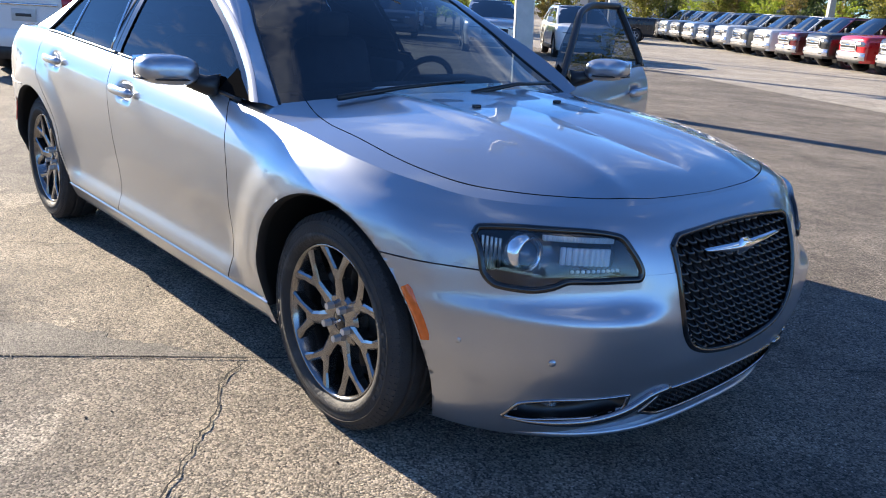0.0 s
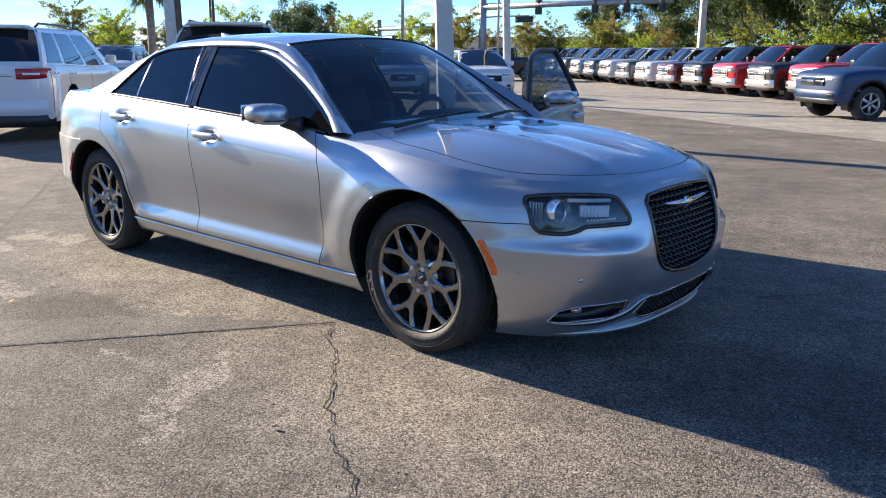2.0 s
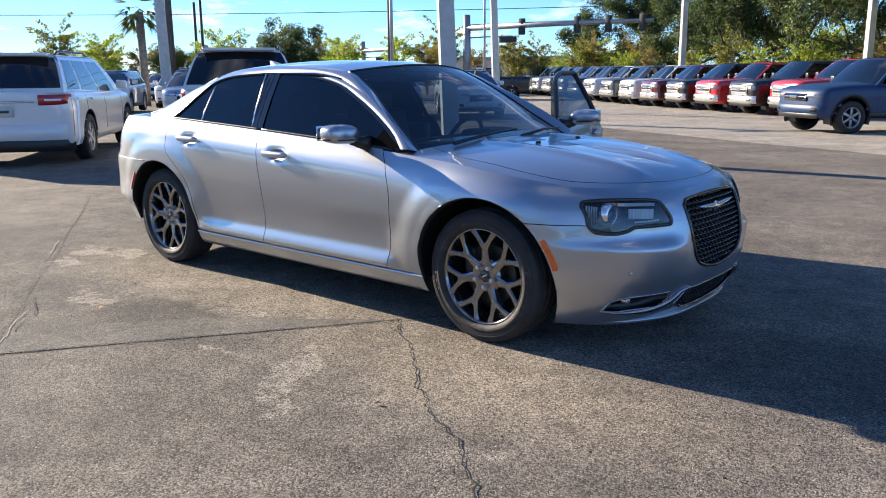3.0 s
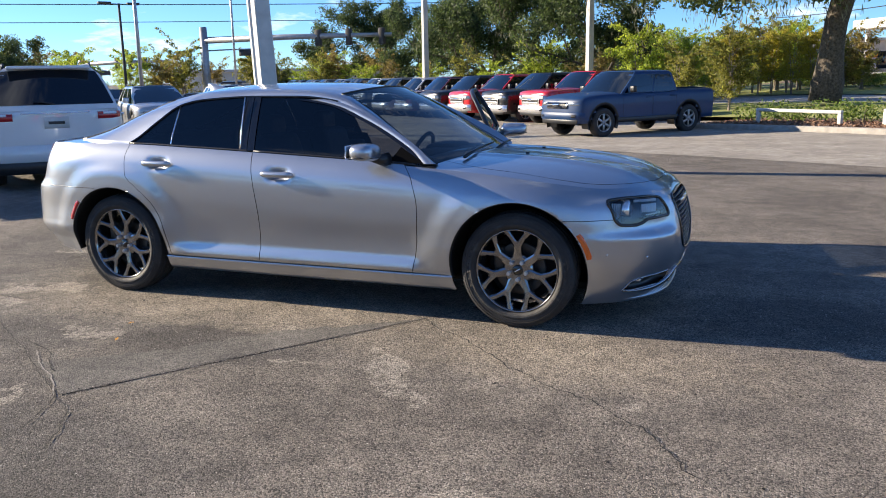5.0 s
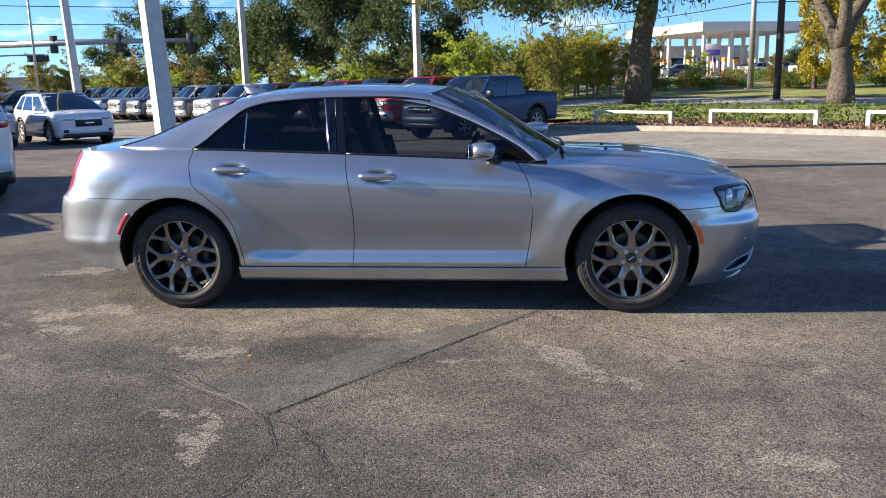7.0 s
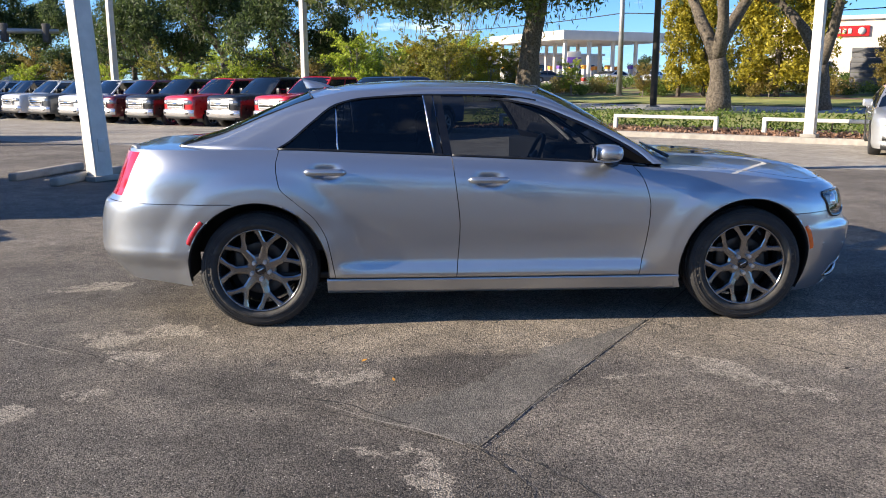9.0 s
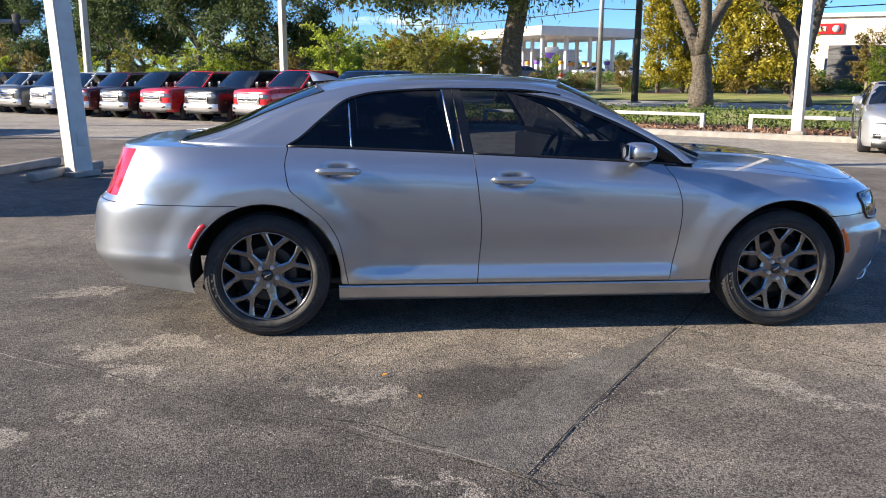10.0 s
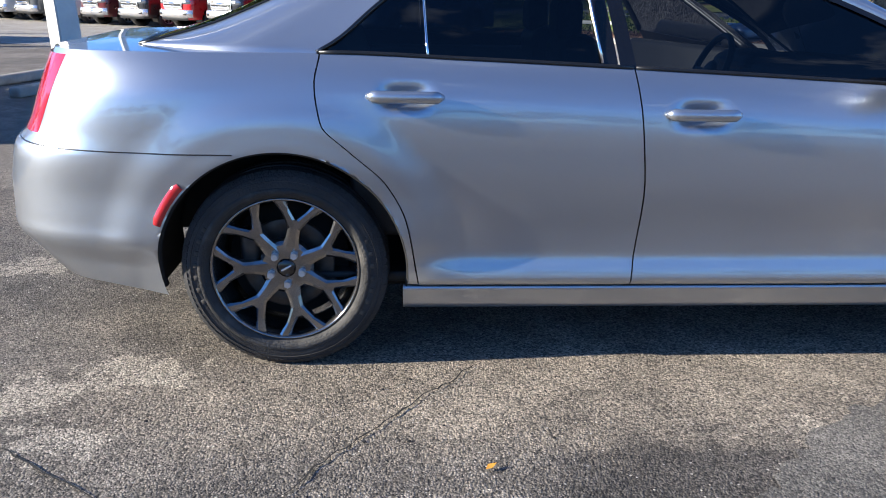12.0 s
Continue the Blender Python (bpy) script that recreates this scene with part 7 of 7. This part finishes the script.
        for s in (-1, 1):
            lamp = wrap("headlamp", True, zh - hh / 2, zh + hh / 2, s * (gw / 2 + 0.015), s * min(gw / 2 + hw * 1.15, bw), 0.018, HEADLAMP, lbl="clear headlamp")
            wrap("lamp_bulb", True, zh - hh * 0.22, zh + hh * 0.26, s * (gw / 2 + 0.06), s * (gw / 2 + 0.06 + hw * 0.40), 0.028, LAMP_WHITE, lamp, "bright lamp reflector", 6)
            wrap("fog_lamp", True, bz - 0.06, bz + 0.04, s * W * 0.64, s * W * 0.78, S.get("bo", 0.02) + 0.012, BLACK_TRIM, ny=6)
    if rear:
        z0, hh, ww = S["tail"]
        bw = W * 0.96
        for s in (-1, 1):
            lamp = wrap("tail_lamp", False, z0 - hh / 2, z0 + hh / 2, s * (W - ww), s * bw, 0.022, RED_LENS, lbl="red tail lamp")
            wrap("lamp_insert", False, z0 - hh * 0.12, z0 + hh * 0.12, s * (W - ww * 0.8), s * (W - ww * 0.32), 0.028, LAMP_WHITE, lamp, "pale lamp insert", 6)
        wrap("rear_bumper", False, zb + 0.10, zb + 0.36, -bw, bw, 0.035, S.get("rbumper") or paint, ny=25)
        wrap("rear_valance", False, zb - 0.06, zb + 0.14, -bw, bw, 0.020, BLACK_TRIM, lbl="black lower valance", ny=25)
        pl = wrap("number_plate", False, S["plate"] - 0.085, S["plate"] + 0.085, -0.17, 0.17, 0.020, WHITE_METAL, lbl="pale number plate with dark bars", ny=5)
        wrap("plate_bar", False, S["plate"] - 0.025, S["plate"] + 0.025, -0.11, 0.11, 0.026, DARK_POST, pl, ny=5)
        wrap("tailgate_trim", False, S["plate"] + 0.13, S["plate"] + 0.165, -S["w"] * 0.24, S["w"] * 0.24, 0.024, CHROME, lbl="chrome tailgate strip", ny=9)
        bm = bmesh.new()
        p = cab(0, 0.14, 1)
        tube(bm, [(p[0] - 0.07, 0.0, p[2]), (p[0] - 0.05, 0.28, p[2] + 0.05)], 0.012, 6)
        part("rear_wiper", bm, BLACK_TRIM, t)
        if S.get("spoiler"):
            p = cab(0, 1, 1)
            bm = bmesh.new()
            box(bm, (p[0] - 0.10, 0, p[2] + 0.005), (0.28, abs(p[1]) * 1.9, 0.05), 0.02)
            part("roof_spoiler", bm, paint, t)
    return t


PICKUP = dict(wb=3.65, r=0.40, w=2.02, xf=2.86, xr=-2.98, rf=0.30, rr=0.2, zb=0.38, crown=0.05,
              top=((-2.98, 1.38), (-0.95, 1.38), (-0.85, 1.35), (0.5, 1.33), (1.1, 1.31), (2.0, 1.29), (2.60, 1.25), (2.78, 1.20), (2.86, 1.10)),
              cab=(-1.08, 1.15, -0.98, 0.36, 1.97), cw=0.94, rw=0.80, panes=((0.05, 0.44), (0.47, 0.95)), bed=(-2.85, -1.05), grille=(0.76, 1.15, 1.12), gframe=BRIGHTWORK, gbar=BRIGHTWORK, bars=3, bo=0.07,
              head=(1.03, 0.20, 0.34), bump=0.60, bh=0.28, bumper=BRIGHTWORK, tail=(1.10, 0.4, 0.18), plate=0.7, tw=0.27, mh=0.24, mirror=BLACK_TRIM, rim=STEEL)
MIDPICK = dict(PICKUP, wb=3.24, r=0.40, w=1.90, xf=2.50, xr=-2.72, zb=0.40, rf=0.38,
               top=((-2.72, 1.22), (-1.0, 1.22), (-0.9, 1.20), (0.4, 1.18), (1.0, 1.16), (1.7, 1.14), (2.2, 1.09), (2.42, 1.02), (2.50, 0.93)),
               cab=(-1.15, 1.0, -0.98, 0.32, 1.78), bed=(-2.6, -1.1), grille=(0.78, 1.00, 0.86), gframe=BLACK_TRIM, bars=2, gbar=BLACK_GLOSS, head=(0.95, 0.15, 0.40), bump=0.60, bh=0.22, rim=STEEL, spokes=6, clad=0.07, tw=0.26, mh=0.18)
SUV_BIG = dict(wb=3.07, r=0.385, w=1.99, xf=2.45, xr=-2.72, rf=0.7, rr=0.45, zb=0.30, crown=0.03,
               top=((-2.72, 1.12), (-2.5, 1.17), (-1.0, 1.13), (0.7, 1.08), (1.2, 1.10), (2.0, 1.02), (2.35, 0.92), (2.45, 0.75)),
               cab=(-2.66, 1.35, -2.10, 0.25, 1.74), cw=0.91, rw=0.70, panes=((0.06, 0.24), (0.28, 0.56), (0.60, 0.90)), grille=(0.62, 0.86, 0.9), head=(0.83, 0.14, 0.36), bump=0.50,
               tail=(1.03, 0.16, 0.46), plate=0.86, rails=True, spoiler=True, handle=CHROME, bars=3, clad=0.0)
SUV_LUX = dict(SUV_BIG, rw=0.68, wb=2.92, w=1.95, xf=2.30, xr=-2.50, zb=0.30, r=0.38,
               top=((-2.50, 1.12), (-2.3, 1.20), (-1.0, 1.17), (0.7, 1.12), (1.2, 1.12), (1.9, 1.05), (2.2, 0.95), (2.30, 0.75)),
               cab=(-2.44, 1.25, -1.90, 0.2, 1.80), tail=(1.10, 0.17, 0.40), plate=0.98)
SUV_MID = dict(wb=2.69, r=0.36, w=1.86, xf=2.22, xr=-2.30, rf=0.65, rr=0.5, zb=0.26, crown=0.04,
               top=((-2.30, 1.0), (-2.1, 1.08), (-1.0, 1.06), (0.6, 1.03), (1.05, 1.04), (1.7, 1.0), (2.08, 0.93), (2.22, 0.82)),
               cab=(-2.2, 1.36, -1.60, 0.05, 1.60), cw=0.91, rw=0.70, panes=((0.08, 0.24), (0.28, 0.56), (0.60, 0.90)), grille=(0.58, 0.78, 0.80), head=(0.84, 0.13, 0.42), bump=0.46, bh=0.18, bumper=None,
               tail=(0.98, 0.16, 0.4), plate=0.8, rails=True, clad=0.06, bars=3, rim=STEEL)
SEDAN = dict(wb=2.80, r=0.335, w=1.84, xf=2.35, xr=-2.45, rf=0.75, rr=0.6, zb=0.18, crown=0.04,
             top=((-2.45, 0.85), (-2.3, 1.03), (-1.6, 1.06), (-0.8, 0.98), (0.5, 0.93), (1.1, 0.96), (1.8, 0.88), (2.2, 0.78), (2.35, 0.66)),
             cab=(-1.75, 1.15, -0.85, 0.15, 1.45), cw=0.90, rw=0.66, panes=((0.10, 0.44), (0.48, 0.88)), grille=(0.42, 0.60, 0.8), head=(0.68, 0.12, 0.38), bump=0.40, bh=0.16, tail=(0.88, 0.14, 0.4), plate=0.7, bars=3)

P_RED = car_paint("red_paint", (0.55, 0.010, 0.015), metal=0.1, rough=0.3)
P_MAROON = car_paint("maroon_paint", (0.12, 0.008, 0.012), metal=0.3, rough=0.3)
P_BLACK = car_paint("black_paint", (0.008, 0.008, 0.010), metal=0.0, rough=0.3, coat=0.3)
P_WHITE = car_paint("white_paint", (0.72, 0.72, 0.71), metal=0.0, rough=0.35)
P_SILVER = car_paint("far_silver_paint", (0.48, 0.49, 0.50), metal=0.6, rough=0.35)
P_GREY = car_paint("grey_paint", (0.06, 0.068, 0.078), metal=0.2, rough=0.35, coat=0.4)
P_NAVY = car_paint("navy_paint", (0.016, 0.032, 0.07), metal=0.1, rough=0.35, coat=0.4)
P_STEELBLUE = car_paint("steel_blue_paint", (0.006, 0.034, 0.105), metal=0.0, rough=0.45, coat=0.05)
MIDPICK.update(bumper=P_STEELBLUE, gframe=DARK_CHROME, gbar=BLACK_GLOSS, bo=0.04)
P_PALEBLUE = car_paint("pale_blue_paint", (0.30, 0.36, 0.44), metal=0.5, rough=0.3)


def park(x, y, heading, z=None):
    return Matrix.Translation((x, y, gz(x, y) if z is None else z)) @ Matrix.Rotation(radians(heading), 4, "Z")


def by_front(fx, fy, heading, spec):
    h = Vector((math.cos(radians(heading)), math.sin(radians(heading))))
    return fx - h.x * spec["xf"], fy - h.y * spec["xf"]


def by_rear(fx, fy, heading, spec):
    h = Vector((math.cos(radians(heading)), math.sin(radians(heading))))
    return fx - h.x * spec["xr"], fy - h.y * spec["xr"]


vehicle("suv", "white seven-seat SUV seen from behind, in the shade", "car", SUV_BIG, P_WHITE, park(*by_rear(-9.25, 1.03, 140, SUV_BIG), 140), front=False)
vehicle("suv", "white luxury SUV with a wide dark rear window", "car", SUV_LUX, P_WHITE, park(*by_rear(-6.90, 3.72, 140, SUV_LUX), 140), front=False)
vehicle("suv", "pale blue compact SUV facing the lane", "car", SUV_MID, P_PALEBLUE, park(*by_front(-18.4, 10.2, -40, SUV_MID), -40), rear=False)
vehicle("suv", "white compact SUV with black cladding", "car", SUV_MID, P_WHITE, park(*by_front(-12.9, 17.7, -40, SUV_MID), -40), rear=False)
vehicle("pickup_truck", "steel-blue mid-size pickup truck on black off-road wheels", "pickup truck", MIDPICK, P_STEELBLUE, park(*by_front(-2.52, 16.85, -128, MIDPICK), -128), rear=False)
vehicle("saloon_car", "silver saloon car at the kerb lane", "car", SEDAN, P_SILVER, park(10.5, 11.5, -118), rear=False)
colours = [("red", P_RED), ("black", P_BLACK), ("red", P_RED), ("black", P_BLACK), ("maroon", P_MAROON), ("white", P_WHITE), ("dark grey", P_GREY), ("white", P_WHITE), ("navy", P_NAVY), ("silver", P_SILVER), ("dark grey", P_GREY), ("silver", P_SILVER),
           ("navy", P_NAVY), ("white", P_WHITE), ("dark grey", P_GREY), ("silver", P_SILVER), ("black", P_BLACK), ("silver", P_SILVER), ("white", P_WHITE), ("dark grey", P_GREY)]
built = {}
for k, (word, paint) in enumerate(colours):
    fx, fy = -5.45 - 0.765 * 2.82 * k, 24.70 + 0.644 * 2.82 * k
    m = park(*by_front(fx, fy, -130, PICKUP), -130)
    if word in built:
        copy_thing(built[word], m)
    else:
        built[word] = vehicle("pickup_truck", word + " full-size pickup truck with a chrome grille and bumper", "pickup truck", PICKUP, paint, m, "row of parked pickup trucks", rear=False)
# vehicles farther off
vehicle("suv", "silver compact SUV beside the white one", "car", SUV_MID, P_SILVER, park(*by_front(-14.7, 15.5, -40, SUV_MID), -40), rear=False)
x, y = by_front(-30.6, 36.2, -150, PICKUP)
copy_thing(built["black"], park(x, y, -150))
far_white = vehicle("suv", "white SUV parked behind the trucks", "car", SUV_MID, P_WHITE, park(-9.0, 36.5, -40), "cars parked behind the trucks", rear=False)
for fx, fy, hd in ((-2.5, 32.8, -40), (-30.5, 17.5, -40), (-34, 20.5, -40), (-26.5, 12.0, -40), (-33.5, 27, -40), (-37.5, 23.5, -40), (-43, 33, -40), (-44.5, 25, -40)):
    copy_thing(far_white, park(fx, fy, hd))
grey_suv = vehicle("suv", "dark grey SUV at the far side of the lot", "car", SUV_MID, P_GREY, park(-28.5, 8.5, -40), "cars parked behind the trucks", rear=False)
for fx, fy, hd in ((-24.8, 19.5, -40), (-36, 30, -40), (-33, 33, -40), (-31, 24.5, -40), (-40, 26, -40), (-47, 30, -40)):
    copy_thing(grey_suv, park(fx, fy, hd))


# ---- petrol station and shops beyond the street ----
WHITE_PANEL = material("white_canopy_panel", (0.58, 0.55, 0.50), 0.5, vary=0.06, scale=1)
STUCCO = material("beige_stucco", (0.62, 0.53, 0.43), 0.9, vary=0.12, scale=1.5, bump=0.2)
SIGN_RED = material("red_sign", (0.55, 0.02, 0.02), 0.4)
ORANGE = material("orange_panel", (0.75, 0.30, 0.03), 0.5)
PURPLE = material("purple_panel", (0.16, 0.07, 0.35), 0.5)
PUMP = material("pump_grey", (0.45, 0.45, 0.46), 0.5, vary=0.1)
STZ = 1.2
can = thing("petrol_canopy", "white flat petrol station canopy on square columns", "canopy", Matrix.Translation((20.5, 102.0, STZ)) @ Matrix.Rotation(radians(24), 4, "Z"))
bm = bmesh.new()
box(bm, (9.25, 9.5, 6.05), (18.5, 19.0, 1.2), 0.05)
part("deck", bm, WHITE_PANEL, can)
for i in range(5):
    for j in (1.5, 9.5, 17.5):
        bm = bmesh.new()
        box(bm, (1.3 + 3.95 * i, j, 2.73), (0.42, 0.42, 5.46), 0.03)
        part("column", bm, WHITE_PANEL, can)
for i in range(5):
    for j in (2.5, 10.5, 16.5):
        pump = thing("petrol_pump", "grey and orange petrol pump under the canopy", "petrol pump", can.matrix_world @ Matrix.Translation((1.5 + 4.0 * i, j, 0)), "petrol pumps")
        bm = bmesh.new()
        box(bm, (0, 0, 0.9), (1.1, 0.6, 1.8), 0.06)
        part("cabinet", bm, PUMP, pump)
        bm = bmesh.new()
        box(bm, (0, 0, 2.05), (1.2, 0.66, 0.5), 0.04)
        part("topper", bm, ORANGE if (i + (j > 3)) % 3 else PURPLE, pump)
        bm = bmesh.new()
        box(bm, (0, 0, 0.4), (1.14, 0.64, 0.5), 0.03)
        part("lower_panel", bm, SIGN_RED if i % 2 else WHITE_PANEL, pump)
store = thing("shop", "low beige shop behind the pumps", "building", can.matrix_world @ Matrix.Translation((9, 26, 0)))
bm = bmesh.new()
box(bm, (0, 4, 2.2), (34, 9, 4.4), 0.05)
part("wall", bm, STUCCO, store)
bm = bmesh.new()
box(bm, (0, 3.9, 4.5), (34.6, 9.6, 0.35), 0.03)
part("roof", bm, WHITE_PANEL, store)
for k in range(7):
    bm = bmesh.new()
    box(bm, (-14 + 4.6 * k, -0.52, 1.6), (3.6, 0.08, 2.4), 0.02)
    part("window", bm, FAR_GLASS, store)
shop2 = thing("shop", "pale stucco shop building with a red sign", "building", Matrix.Translation((40.0, 80.2, 0.2)) @ Matrix.Rotation(radians(-32), 4, "Z"))
bm = bmesh.new()
box(bm, (18, 8, 3.7), (40, 14, 7.4), 0.05)
part("wall", bm, STUCCO, shop2)
bm = bmesh.new()
box(bm, (18, 8, 7.5), (40.6, 14.6, 0.4), 0.03)
part("roof", bm, WHITE_PANEL, shop2)
bm = bmesh.new()
box(bm, (5.2, 0.90, 6.15), (4.4, 0.2, 1.05), 0.03)
sg = part("sign", bm, SIGN_RED, shop2, "red sign with white bars")
for k in range(5):
    bm = bmesh.new()
    box(bm, (3.6 + 0.5 * k, 0.77, 6.15), (0.34, 0.06, 0.5), 0.02)
    part("sign_bar", bm, WHITE_PANEL, sg)
bm = bmesh.new()
bmesh.ops.create_cone(bm, segments=24, radius1=0.36, radius2=0.36, depth=0.08, cap_ends=True, matrix=Matrix.Translation((6.7, 0.77, 6.15)) @ Matrix.Rotation(radians(90), 4, "X"))
part("sign_disc", bm, WHITE_PANEL, sg)
for k in range(6):
    bm = bmesh.new()
    box(bm, (2 + 6 * k, 0.94, 1.7), (4.2, 0.16, 3.0), 0.03)
    part("window", bm, FAR_GLASS, shop2)
wall2 = thing("boundary_wall", "long dark grey block wall beside the shop", "wall", Matrix.Translation((30.5, 50.5, 0.3)) @ Matrix.Rotation(radians(-40), 4, "Z"), kind="structure")
bm = bmesh.new()
for k in range(10):
    box(bm, (11, 0, 0.17 + 0.335 * k), (22, 0.3 + 0.01 * (k % 2), 0.325), 0.012, seg=1)
part("courses", bm, material("dark_blocks", (0.10, 0.10, 0.105), 0.9, vary=0.2, scale=2), wall2)
white_hall = thing("warehouse", "long low white building beyond the trees", "building", Matrix.Translation((-48, 78, -0.45)) @ Matrix.Rotation(radians(25), 4, "Z"))
bm = bmesh.new()
box(bm, (0, 0, 1.5), (26, 9, 3.0), 0.1)
part("wall", bm, WHITE_PANEL, white_hall)
bm = bmesh.new()
box(bm, (0, 0, 3.1), (27, 10, 0.3), 0.05)
part("roof", bm, PUMP, white_hall)
for i, (u, v, paint) in enumerate(((5, -3, P_SILVER), (12, -4, P_WHITE), (17, 5, P_GREY), (22, -3, P_WHITE))):
    q = can.matrix_world @ Vector((u, v, 0))
    if i == 0:
        sta = vehicle("saloon_car", "silver saloon car at the petrol station", "car", SEDAN, P_SILVER, Matrix.Translation(q) @ Matrix.Rotation(radians(50), 4, "Z"), "cars at the petrol station", rear=False)
    else:
        copy_thing(sta, Matrix.Translation(q) @ Matrix.Rotation(radians(50 if i % 2 else 230), 4, "Z"))
# cars at the pumps and a tall price sign
dark_saloon = vehicle("saloon_car", "dark saloon car at the petrol station", "car", SEDAN, P_GREY, park(17.5, 96.0, 15, 1.2), "cars at the petrol station", rear=False)
pale_saloon = vehicle("saloon_car", "silver saloon car at the petrol station", "car", SEDAN, P_SILVER, park(27.0, 98.5, 20, 1.2), "cars at the petrol station", rear=False)
copy_thing(dark_saloon, park(7.0, 97.0, 10, 1.2))
ps = thing("price_sign", "white and purple advertising board on a post", "sign", Matrix.Translation((21.0, 97.5, 1.2)))
bm = bmesh.new()
tube(bm, [(0, 0, 0), (0, 0, 2.4)], 0.08, 8)
part("post", bm, GALV, ps)
for z0, mat in ((2.75, PURPLE), (3.45, WHITE_PANEL)):
    bm = bmesh.new()
    box(bm, (0, 0, z0), (1.7, 0.12, 0.68), 0.02)
    part("panel", bm, mat, ps)
